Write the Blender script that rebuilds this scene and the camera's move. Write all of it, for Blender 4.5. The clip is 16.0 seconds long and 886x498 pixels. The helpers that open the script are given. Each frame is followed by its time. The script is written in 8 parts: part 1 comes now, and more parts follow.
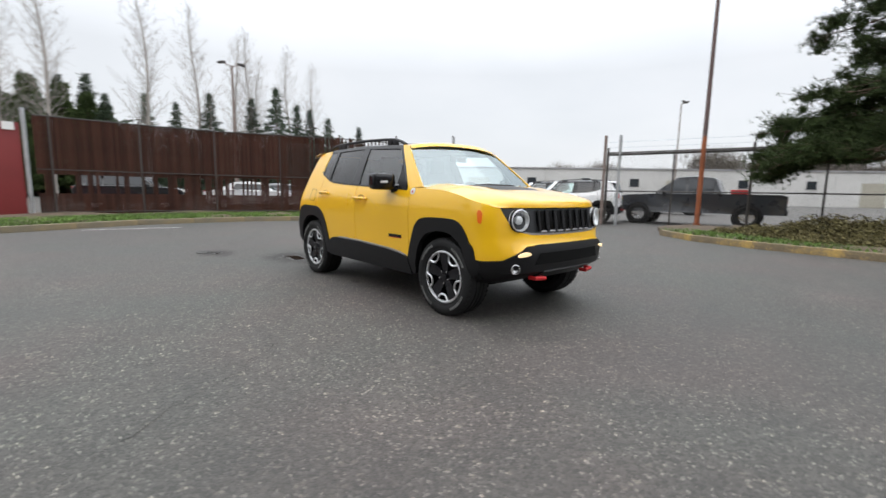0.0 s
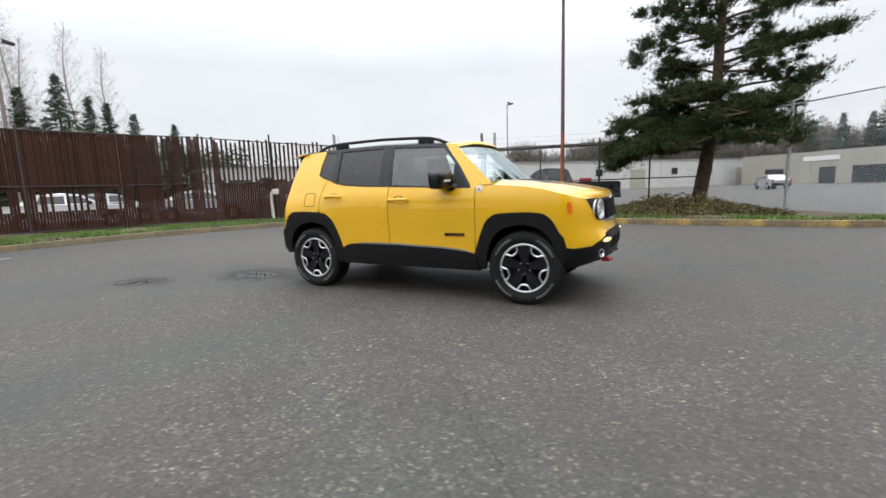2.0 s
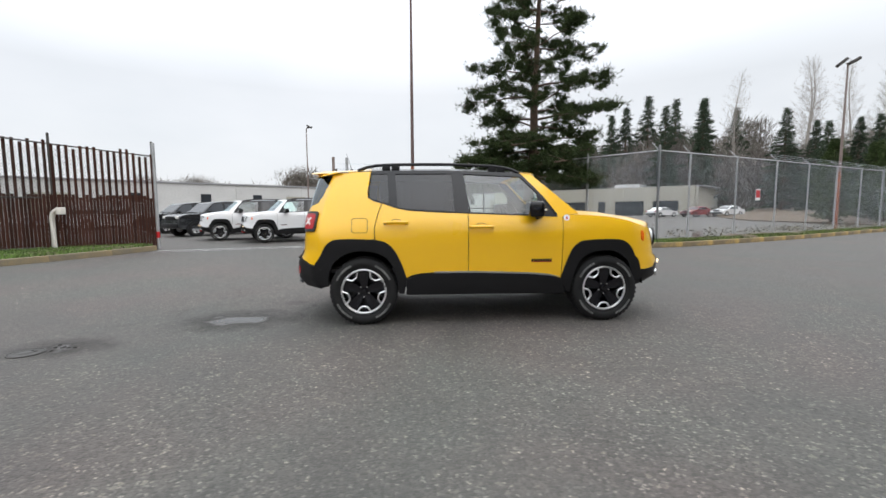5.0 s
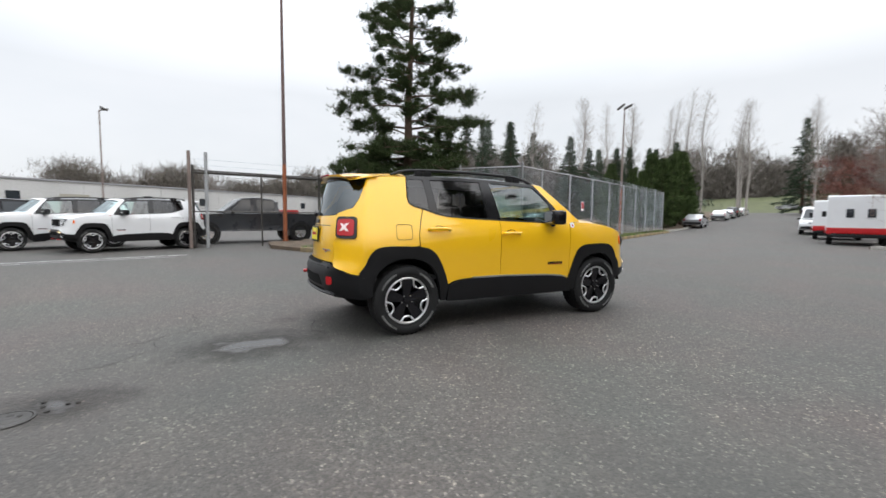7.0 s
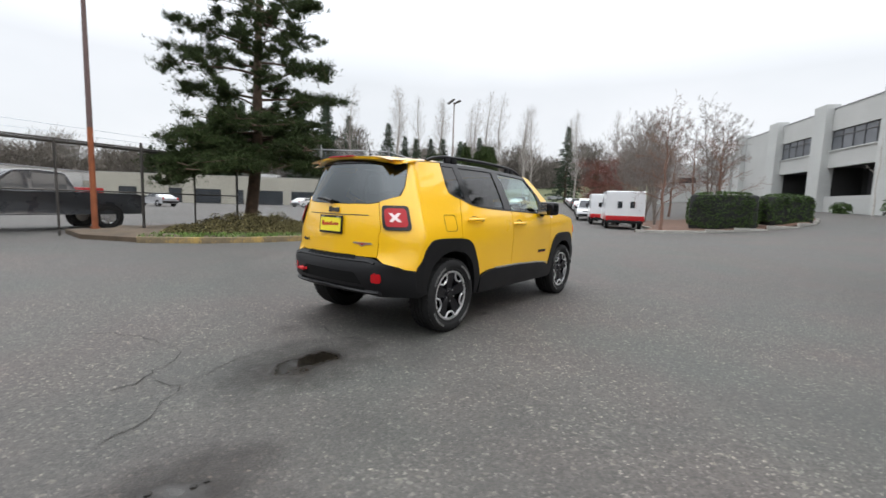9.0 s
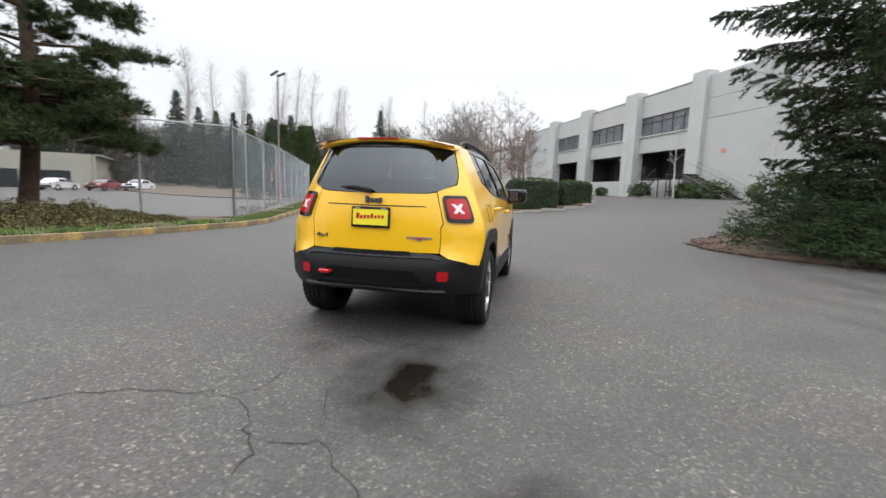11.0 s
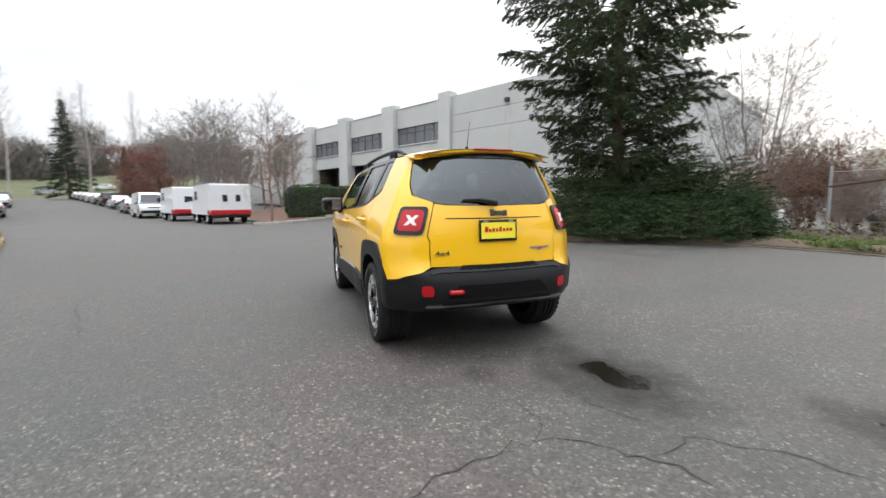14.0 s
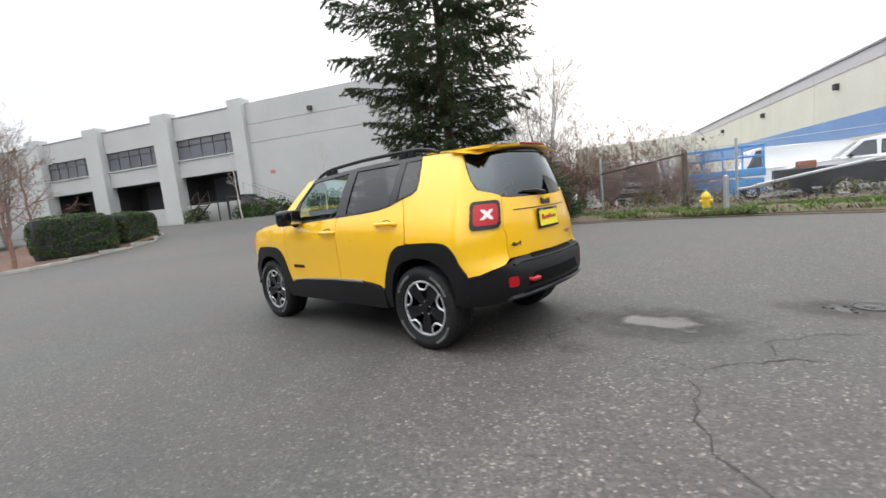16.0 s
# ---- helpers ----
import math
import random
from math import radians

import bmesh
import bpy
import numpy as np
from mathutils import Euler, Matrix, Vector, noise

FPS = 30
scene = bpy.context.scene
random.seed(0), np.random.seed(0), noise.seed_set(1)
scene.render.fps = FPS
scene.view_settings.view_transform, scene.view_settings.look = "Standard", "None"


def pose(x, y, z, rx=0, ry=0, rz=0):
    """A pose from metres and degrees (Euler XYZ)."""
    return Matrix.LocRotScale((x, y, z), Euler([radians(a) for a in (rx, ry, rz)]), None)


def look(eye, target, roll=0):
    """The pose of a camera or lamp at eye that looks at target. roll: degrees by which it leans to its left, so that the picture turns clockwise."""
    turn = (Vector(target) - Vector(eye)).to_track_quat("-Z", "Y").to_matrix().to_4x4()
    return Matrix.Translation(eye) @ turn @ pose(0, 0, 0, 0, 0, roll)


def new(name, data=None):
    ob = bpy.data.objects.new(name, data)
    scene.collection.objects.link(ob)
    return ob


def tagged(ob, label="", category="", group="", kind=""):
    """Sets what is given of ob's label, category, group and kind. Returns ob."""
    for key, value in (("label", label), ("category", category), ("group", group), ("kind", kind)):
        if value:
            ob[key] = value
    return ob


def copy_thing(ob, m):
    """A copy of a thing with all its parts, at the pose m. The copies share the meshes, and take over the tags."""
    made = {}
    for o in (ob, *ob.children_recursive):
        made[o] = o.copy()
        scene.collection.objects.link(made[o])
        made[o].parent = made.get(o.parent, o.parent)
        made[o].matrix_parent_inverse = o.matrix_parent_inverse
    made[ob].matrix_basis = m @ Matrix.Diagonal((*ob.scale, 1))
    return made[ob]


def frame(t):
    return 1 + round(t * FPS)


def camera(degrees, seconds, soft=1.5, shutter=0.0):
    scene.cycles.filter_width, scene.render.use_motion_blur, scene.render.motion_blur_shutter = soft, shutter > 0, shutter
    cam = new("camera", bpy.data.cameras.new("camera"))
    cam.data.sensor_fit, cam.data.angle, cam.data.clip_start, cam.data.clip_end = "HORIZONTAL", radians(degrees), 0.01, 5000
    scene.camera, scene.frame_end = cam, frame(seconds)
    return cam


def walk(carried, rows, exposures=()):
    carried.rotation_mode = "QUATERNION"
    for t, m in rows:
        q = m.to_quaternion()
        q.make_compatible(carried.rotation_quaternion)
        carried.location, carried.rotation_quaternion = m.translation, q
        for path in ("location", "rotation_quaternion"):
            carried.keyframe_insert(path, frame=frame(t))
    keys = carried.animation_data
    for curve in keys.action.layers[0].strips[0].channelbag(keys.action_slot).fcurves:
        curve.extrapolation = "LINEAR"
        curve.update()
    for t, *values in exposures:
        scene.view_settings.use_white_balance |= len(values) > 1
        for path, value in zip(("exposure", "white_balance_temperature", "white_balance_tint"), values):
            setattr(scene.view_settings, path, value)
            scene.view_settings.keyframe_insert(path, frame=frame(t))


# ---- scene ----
cam = camera(92.0, 16.0, shutter=0.4)
PATH = [
    (0, (4.093, -3.395, 1.114), (2.621, -2.067, 0.849), 1.1),
    (0.5, (3.714, -3.806, 1.116), (2.418, -2.31, 0.826), -0.7),
    (1, (3.279, -4.146, 1.12), (2.079, -2.569, 0.851), -0.3),
    (1.5, (2.84, -4.439, 1.108), (1.837, -2.726, 0.87), -0.3),
    (2, (2.375, -4.752, 1.126), (1.493, -2.979, 0.847), -1.9),
    (2.5, (1.891, -4.982, 1.142), (1.116, -3.149, 0.944), -1.4),
    (3, (1.412, -5.206, 1.162), (0.868, -3.301, 0.888), -1.5),
    (3.5, (0.895, -5.293, 1.192), (0.505, -3.341, 0.995), -1.7),
    (3.7, (0.699, -5.337, 1.187), (0.424, -3.364, 1.005), -2.4),
    (5.8, (-1.618, -5.256, 1.208), (-1.204, -3.307, 1.043), 0.6),
    (6, (-1.843, -5.232, 1.19), (-1.302, -3.311, 1.044), -0.1),
    (6.5, (-2.387, -5.063, 1.198), (-1.641, -3.22, 0.984), -0.8),
    (7, (-2.873, -4.825, 1.214), (-1.982, -3.041, 1.058), 0.6),
    (7.5, (-3.381, -4.526, 1.238), (-2.264, -2.877, 1.052), 1.4),
    (8, (-3.811, -4.154, 1.238), (-2.576, -2.589, 1.078), 2.0),
    (8.2, (-3.981, -4.003, 1.23), (-2.659, -2.512, 1.063), 2.4),
    (10.3, (-4.999, -1.985, 1.216), (-3.178, -1.186, 1.0), 2.0),
    (10.5, (-5.058, -1.809, 1.213), (-3.192, -1.118, 1.009), 2.9),
    (11, (-5.22, -1.321, 1.216), (-3.288, -0.878, 0.955), 1.9),
    (11.5, (-5.273, -0.811, 1.223), (-3.303, -0.555, 0.992), 1.2),
    (12, (-5.368, -0.31, 1.225), (-3.386, -0.309, 0.963), 0.0),
    (12.5, (-5.321, 0.161, 1.217), (-3.347, -0.009, 0.944), -0.0),
    (13, (-5.291, 0.624, 1.22), (-3.333, 0.263, 1.026), 1.7),
    (13.5, (-5.194, 1.12, 1.223), (-3.289, 0.584, 0.939), -0.5),
    (14, (-4.988, 1.586, 1.233), (-3.128, 0.886, 1.011), -0.5),
    (14.5, (-4.798, 2.09, 1.244), (-3.06, 1.134, 0.986), -2.6),
    (15, (-4.494, 2.531, 1.25), (-2.819, 1.467, 1.002), -3.8),
    (15.5, (-4.193, 2.96, 1.246), (-2.723, 1.624, 1.007), -4.7),
    (16, (-3.79, 3.296, 1.241), (-2.451, 1.828, 1.01), -5.9),
]
walk(cam, [(t, look(eye, target, roll)) for t, eye, target, roll in PATH], [(0, 0.03), (8, 0.05), (12, 0.27), (16, 0.27)])

# ==== world and light ====
world = bpy.data.worlds.new("overcast_sky")
scene.world = world
world.use_nodes = True
wn, wl = world.node_tree.nodes, world.node_tree.links
wn.clear()
w_out = wn.new("ShaderNodeOutputWorld")
w_bg = wn.new("ShaderNodeBackground")
w_sky = wn.new("ShaderNodeTexSky")
w_sky.sky_type = "NISHITA"
w_sky.sun_disc = False
w_sky.sun_elevation = radians(32)
w_sky.sun_rotation = radians(150)
w_sky.air_density, w_sky.dust_density = 1.0, 4.0
w_mix = wn.new("ShaderNodeMix")
w_mix.data_type = "RGBA"
w_mix.inputs["Factor"].default_value = 0.86
w_co = wn.new("ShaderNodeTexCoord")
w_map = wn.new("ShaderNodeMapping")
w_map.inputs["Scale"].default_value = (1.0, 1.0, 2.6)
w_noise = wn.new("ShaderNodeTexNoise")
w_noise.inputs["Scale"].default_value = 2.2
w_noise.inputs["Detail"].default_value = 5.0
w_ramp = wn.new("ShaderNodeValToRGB")
w_ramp.color_ramp.elements[0].position, w_ramp.color_ramp.elements[0].color = 0.3, (9.0, 9.35, 9.8, 1)
w_ramp.color_ramp.elements[1].position, w_ramp.color_ramp.elements[1].color = 0.72, (10.2, 10.4, 10.8, 1)
wl.new(w_co.outputs["Generated"], w_map.inputs["Vector"])
wl.new(w_map.outputs["Vector"], w_noise.inputs["Vector"])
wl.new(w_noise.outputs["Fac"], w_ramp.inputs["Fac"])
wl.new(w_sky.outputs["Color"], w_mix.inputs["A"])
wl.new(w_ramp.outputs["Color"], w_mix.inputs["B"])
# an overcast sky is three times as bright overhead as at the horizon
w_sep = wn.new("ShaderNodeSeparateXYZ")
wl.new(w_co.outputs["Generated"], w_sep.inputs["Vector"])
w_up = wn.new("ShaderNodeMapRange")
w_up.inputs["From Min"].default_value, w_up.inputs["From Max"].default_value = 0.25, 1.0
w_up.inputs["To Min"].default_value, w_up.inputs["To Max"].default_value = 0.98, 3.5
wl.new(w_sep.outputs["Z"], w_up.inputs["Value"])
w_mul = wn.new("ShaderNodeVectorMath")
w_mul.operation = "SCALE"
wl.new(w_mix.outputs["Result"], w_mul.inputs[0])
wl.new(w_up.outputs["Result"], w_mul.inputs["Scale"])
wl.new(w_mul.outputs["Vector"], w_bg.inputs["Color"])
w_bg.inputs["Strength"].default_value = 0.1
wl.new(w_bg.outputs["Background"], w_out.inputs["Surface"])

sun = new("sun", bpy.data.lights.new("sun", "SUN"))
sun.data.energy, sun.data.angle, sun.data.color = 0.5, radians(60), (1.0, 0.97, 0.92)
sun.matrix_world = look((0, 0, 60), (-18, -30, 0))


# ==== building helpers ====
def smooth(a, b, v):
    k = min(1.0, max(0.0, (v - a) / (b - a)))
    return k * k * (3 - 2 * k)


def lerp(a, b, k):
    return a + (b - a) * k


def table(rows, v):
    """Smooth look-up between rows of (value, result)."""
    if v <= rows[0][0]:
        return rows[0][1]
    for (a, fa), (b, fb) in zip(rows, rows[1:]):
        if v <= b:
            return lerp(fa, fb, (v - a) / (b - a))
    return rows[-1][1]


def mesh_of(bm, name, material, shade=True):
    bmesh.ops.recalc_face_normals(bm, faces=bm.faces)
    me = bpy.data.meshes.new(name)
    bm.to_mesh(me)
    bm.free()
    me.materials.append(material)
    if shade:
        me.shade_smooth()
        me.set_sharp_from_angle(angle=radians(38))
    return me


def part(name, bm, material, parent=None, label="", shade=True):
    ob = new(name, mesh_of(bm, name, material, shade))
    if parent is not None:
        ob.parent = parent
    if label:
        tagged(ob, label)
    return ob


def thing(name, m, label, category, group="", kind=""):
    ob = new(name)
    ob.matrix_world = m
    return tagged(ob, label, category, group, kind)


def soup(name, verts, faces, material, parent=None, label="", shade=False):
    """One mesh from arrays of corners and faces."""
    me = bpy.data.meshes.new(name)
    verts = np.asarray(verts, np.float32)
    faces = np.asarray(faces, np.int32)
    n, k = faces.shape
    me.vertices.add(len(verts))
    me.vertices.foreach_set("co", verts.ravel())
    me.loops.add(n * k)
    me.loops.foreach_set("vertex_index", faces.ravel())
    me.polygons.add(n)
    me.polygons.foreach_set("loop_start", np.arange(n, dtype=np.int32) * k)
    me.update(calc_edges=True)
    me.validate()
    me.materials.append(material)
    if shade:
        me.shade_smooth()
    ob = new(name, me)
    if parent is not None:
        ob.parent = parent
    if label:
        tagged(ob, label)
    return ob


def box(bm, size, at=(0, 0, 0), bevel=0.0, rot=None, seg=2):
    m = Matrix.Translation(at) @ (rot if rot else Matrix()) @ Matrix.Diagonal((*size, 1))
    made = bmesh.ops.create_cube(bm, size=1.0, matrix=m)["verts"]
    if bevel:
        edges = list({e for v in made for e in v.link_edges})
        bmesh.ops.bevel(bm, geom=edges, offset=bevel, segments=seg, profile=0.6, affect="EDGES")
    return bm


def rod(bm, a, b, r0, r1=None, sides=8, caps=True):
    a, b = Vector(a), Vector(b)
    d = b - a
    m = Matrix.Translation((a + b) / 2) @ d.to_track_quat("Z", "Y").to_matrix().to_4x4()
    bmesh.ops.create_cone(bm, cap_ends=caps, segments=sides, radius1=r0, radius2=r0 if r1 is None else r1, depth=d.length, matrix=m)
    return bm


def lathe(bm, rows, sides=32, m=None, closed=False):
    """Rows of (radius, along); turned round the local z axis."""
    rings = []
    for r, h in rows:
        rings.append([bm.verts.new((r * math.cos(2 * math.pi * i / sides), r * math.sin(2 * math.pi * i / sides), h)) for i in range(sides)])
    pairs = list(zip(rings, rings[1:] + ([rings[0]] if closed else [])))[: None if closed else len(rings) - 1]
    for p, q in pairs:
        for i in range(sides):
            j = (i + 1) % sides
            bm.faces.new((p[i], p[j], q[j], q[i]))
    if m is not None:
        bmesh.ops.transform(bm, matrix=m, verts=[v for ring in rings for v in ring])
    return bm


def tube(bm, pts, r, sides=6, closed=False, flat=None):
    """A tube along points; flat: (across, up) half sizes in place of a round section."""
    pts = [Vector(p) for p in pts]
    n = len(pts)
    rings = []
    for i, p in enumerate(pts):
        a, b = pts[(i - 1) % n if closed else max(i - 1, 0)], pts[(i + 1) % n if closed else min(i + 1, n - 1)]
        d = (b - a).normalized()
        side = d.cross(Vector((0, 0, 1)))
        side = side.normalized() if side.length > 1e-4 else Vector((1, 0, 0))
        up = side.cross(d)
        rr = r[i] if isinstance(r, (list, tuple)) else r
        ring = []
        for k in range(sides):
            an = 2 * math.pi * (k + 0.5) / sides
            ring.append(bm.verts.new(p + side * (rr * math.cos(an)) + up * (rr * math.sin(an))))
        rings.append(ring)
    pairs = list(zip(rings, rings[1:]))
    if closed:
        pairs.append((rings[-1], rings[0]))
    for p, q in pairs:
        for k in range(sides):
            bm.faces.new((p[k], p[(k + 1) % sides], q[(k + 1) % sides], q[k]))
    if not closed:
        bm.faces.new(rings[0][::-1])
        bm.faces.new(rings[-1])
    return bm


# ==== materials ====
def mat(name, color, rough=0.5, metal=0.0, vary=0.12, scale=3.0, fine=60.0, bump=0.0, spread=0.1, per_object=0.0, per_island=0.0, coat=0.0, spec=0.5, second=None, second_at=0.6):
    m = bpy.data.materials.new(name)
    m.use_nodes = True
    nt = m.node_tree
    b = nt.nodes["Principled BSDF"]
    b.inputs["Metallic"].default_value = metal
    b.inputs["Specular IOR Level"].default_value = spec
    b.inputs["Coat Weight"].default_value = coat
    b.inputs["Coat Roughness"].default_value = 0.04
    co = nt.nodes.new("ShaderNodeTexCoord")
    big = nt.nodes.new("ShaderNodeTexNoise")
    big.inputs["Scale"].default_value, big.inputs["Detail"].default_value = scale, 4.0
    small = nt.nodes.new("ShaderNodeTexNoise")
    small.inputs["Scale"].default_value, small.inputs["Detail"].default_value = fine, 2.0
    nt.links.new(co.outputs["Object"], big.inputs["Vector"])
    nt.links.new(co.outputs["Object"], small.inputs["Vector"])
    add = nt.nodes.new("ShaderNodeMath")
    add.operation = "MULTIPLY_ADD"
    add.inputs[1].default_value = 0.4
    nt.links.new(small.outputs["Fac"], add.inputs[0])
    half = nt.nodes.new("ShaderNodeMath")
    half.operation = "MULTIPLY"
    half.inputs[1].default_value = 0.6
    nt.links.new(big.outputs["Fac"], half.inputs[0])
    nt.links.new(half.outputs[0], add.inputs[2])
    value = add.outputs[0]
    for amount, node, socket in ((per_object, "ShaderNodeObjectInfo", "Random"), (per_island, "ShaderNodeNewGeometry", "Random Per Island")):
        if amount:
            info = nt.nodes.new(node)
            more = nt.nodes.new("ShaderNodeMath")
            more.operation = "MULTIPLY_ADD"
            more.inputs[1].default_value = amount
            nt.links.new(info.outputs[socket], more.inputs[0])
            nt.links.new(value, more.inputs[2])
            less = nt.nodes.new("ShaderNodeMath")
            less.operation = "SUBTRACT"
            less.inputs[1].default_value = amount / 2
            nt.links.new(more.outputs[0], less.inputs[0])
            value = less.outputs[0]
    ramp = nt.nodes.new("ShaderNodeValToRGB")
    c = np.array(color, float)
    lo, hi = np.clip(c * (1 - vary * 2), 0, 1), np.clip(c * (1 + vary * 2), 0, 1)
    ramp.color_ramp.elements[0].position, ramp.color_ramp.elements[0].color = 0.2, (*lo, 1)
    ramp.color_ramp.elements[1].position, ramp.color_ramp.elements[1].color = 0.8, (*hi, 1)
    if second is not None:
        e = ramp.color_ramp.elements.new(second_at)
        e.color = (*second, 1)
    nt.links.new(value, ramp.inputs["Fac"])
    nt.links.new(ramp.outputs["Color"], b.inputs["Base Color"])
    rr = nt.nodes.new("ShaderNodeMapRange")
    rr.inputs["To Min"].default_value, rr.inputs["To Max"].default_value = max(0.02, rough - spread), min(1.0, rough + spread)
    nt.links.new(big.outputs["Fac"], rr.inputs["Value"])
    nt.links.new(rr.outputs["Result"], b.inputs["Roughness"])
    if bump:
        bp = nt.nodes.new("ShaderNodeBump")
        bp.inputs["Strength"].default_value = 0.6
        bp.inputs["Distance"].default_value = bump
        nt.links.new(add.outputs[0], bp.inputs["Height"])
        nt.links.new(bp.outputs["Normal"], b.inputs["Normal"])
    return m


def glass(name, tint, ior=1.75, gloss_rough=0.02, sheen=(1, 1, 1)):
    """A thin pane: tinted see-through with a Fresnel reflection."""
    m = bpy.data.materials.new(name)
    m.use_nodes = True
    nt = m.node_tree
    nt.nodes.clear()
    out = nt.nodes.new("ShaderNodeOutputMaterial")
    tr = nt.nodes.new("ShaderNodeBsdfTransparent")
    tr.inputs["Color"].default_value = (*tint, 1)
    gl = nt.nodes.new("ShaderNodeBsdfGlossy")
    gl.inputs["Color"].default_value = (*sheen, 1)
    gl.inputs["Roughness"].default_value = gloss_rough
    lw = nt.nodes.new("ShaderNodeLayerWeight")
    grazing = nt.nodes.new("ShaderNodeMath")
    grazing.operation = "POWER"
    grazing.inputs[1].default_value = 5.0
    nt.links.new(lw.outputs["Facing"], grazing.inputs[0])
    fr = nt.nodes.new("ShaderNodeMath")
    fr.operation = "MULTIPLY_ADD"
    f0 = ((ior - 1) / (ior + 1)) ** 2
    fr.inputs[1].default_value, fr.inputs[2].default_value = 1 - f0, f0
    nt.links.new(grazing.outputs[0], fr.inputs[0])
    mx = nt.nodes.new("ShaderNodeMixShader")
    nt.links.new(fr.outputs[0], mx.inputs[0])
    nt.links.new(tr.outputs[0], mx.inputs[1])
    nt.links.new(gl.outputs[0], mx.inputs[2])
    nt.links.new(mx.outputs[0], out.inputs["Surface"])
    return m


def lit(name, color, strength):
    m = mat(name, color, 0.3)
    b = m.node_tree.nodes["Principled BSDF"]
    b.inputs["Emission Color"].default_value = (*color, 1)
    b.inputs["Emission Strength"].default_value = strength
    return m


def asphalt_material():
    m = bpy.data.materials.new("asphalt")
    m.use_nodes = True
    nt = m.node_tree
    N, L = nt.nodes, nt.links
    b = N["Principled BSDF"]
    co = N.new("ShaderNodeTexCoord")

    def noise_node(scale, detail):
        n = N.new("ShaderNodeTexNoise")
        n.inputs["Scale"].default_value, n.inputs["Detail"].default_value = scale, detail
        L.new(co.outputs["Object"], n.inputs["Vector"])
        return n

    patches, mottle, grit = noise_node(0.16, 4.0), noise_node(1.6, 5.0), noise_node(24.0, 3.0)
    stones = N.new("ShaderNodeTexVoronoi")
    stones.inputs["Scale"].default_value = 74.0
    L.new(co.outputs["Object"], stones.inputs["Vector"])
    stone_val = N.new("ShaderNodeSeparateColor")
    L.new(stones.outputs["Color"], stone_val.inputs["Color"])
    pick = N.new("ShaderNodeValToRGB")
    els = pick.color_ramp.elements
    els[0].position, els[0].color = 0.0, (0.62, 0.62, 0.62, 1)
    els[1].position, els[1].color = 1.0, (2.75, 2.66, 2.52, 1)
    for p, v in ((0.5, 0.92), (0.885, 1.12), (0.952, 1.62)):
        els.new(p).color = (v, v * 0.99, v * 0.96, 1)
    L.new(stone_val.outputs[0], pick.inputs["Fac"])
    base = N.new("ShaderNodeValToRGB")
    base.color_ramp.elements[0].position, base.color_ramp.elements[0].color = 0.36, (0.044, 0.0430, 0.0405, 1)
    base.color_ramp.elements[1].position, base.color_ramp.elements[1].color = 0.64, (0.088, 0.0842, 0.0795, 1)
    mixn = N.new("ShaderNodeMath")
    mixn.operation = "MULTIPLY_ADD"
    mixn.inputs[1].default_value = 0.45
    L.new(mottle.outputs["Fac"], mixn.inputs[0])
    sc = N.new("ShaderNodeMath")
    sc.operation = "MULTIPLY"
    sc.inputs[1].default_value = 0.55
    L.new(patches.outputs["Fac"], sc.inputs[0])
    L.new(sc.outputs[0], mixn.inputs[2])
    L.new(mixn.outputs[0], base.inputs["Fac"])
    drift = noise_node(0.5, 4.0)
    hue = N.new("ShaderNodeValToRGB")
    hue.color_ramp.elements[0].position, hue.color_ramp.elements[0].color = 0.35, (0.94, 1.0, 0.97, 1)
    hue.color_ramp.elements[1].position, hue.color_ramp.elements[1].color = 0.65, (1.11, 1.0, 0.99, 1)
    L.new(drift.outputs["Fac"], hue.inputs["Fac"])
    tinted = N.new("ShaderNodeMix")
    tinted.data_type, tinted.blend_type = "RGBA", "MULTIPLY"
    tinted.inputs["Factor"].default_value = 1.0
    L.new(base.outputs["Color"], tinted.inputs["A"])
    L.new(hue.outputs["Color"], tinted.inputs["B"])
    mul = N.new("ShaderNodeMix")
    mul.data_type, mul.blend_type = "RGBA", "MULTIPLY"
    fines = noise_node(0.30, 4.0)
    bare = N.new("ShaderNodeMapRange")
    bare.inputs["From Min"].default_value, bare.inputs["From Max"].default_value = 0.42, 0.60
    bare.inputs["To Min"].default_value, bare.inputs["To Max"].default_value = 0.72, 1.0
    L.new(fines.outputs["Fac"], bare.inputs["Value"])
    L.new(bare.outputs["Result"], mul.inputs["Factor"])
    L.new(tinted.outputs["Result"], mul.inputs["A"])
    coarse = N.new("ShaderNodeTexVoronoi")
    coarse.inputs["Scale"].default_value = 41.0
    L.new(co.outputs["Object"], coarse.inputs["Vector"])
    coarse_val = N.new("ShaderNodeSeparateColor")
    L.new(coarse.outputs["Color"], coarse_val.inputs["Color"])
    coarse_pick = N.new("ShaderNodeValToRGB")
    ce = coarse_pick.color_ramp.elements
    ce[0].position, ce[0].color = 0.0, (0.80, 0.80, 0.80, 1)
    ce[1].position, ce[1].color = 1.0, (1.85, 1.78, 1.68, 1)
    for p, v in ((0.35, 0.97), (0.93, 1.04)):
        ce.new(p).color = (v, v, v, 1)
    L.new(coarse_val.outputs[1], coarse_pick.inputs["Fac"])
    both_stones = N.new("ShaderNodeMix")
    both_stones.data_type, both_stones.blend_type = "RGBA", "MULTIPLY"
    both_stones.inputs["Factor"].default_value = 1.0
    L.new(pick.outputs["Color"], both_stones.inputs["A"])
    L.new(coarse_pick.outputs["Color"], both_stones.inputs["B"])
    L.new(both_stones.outputs["Result"], mul.inputs["B"])
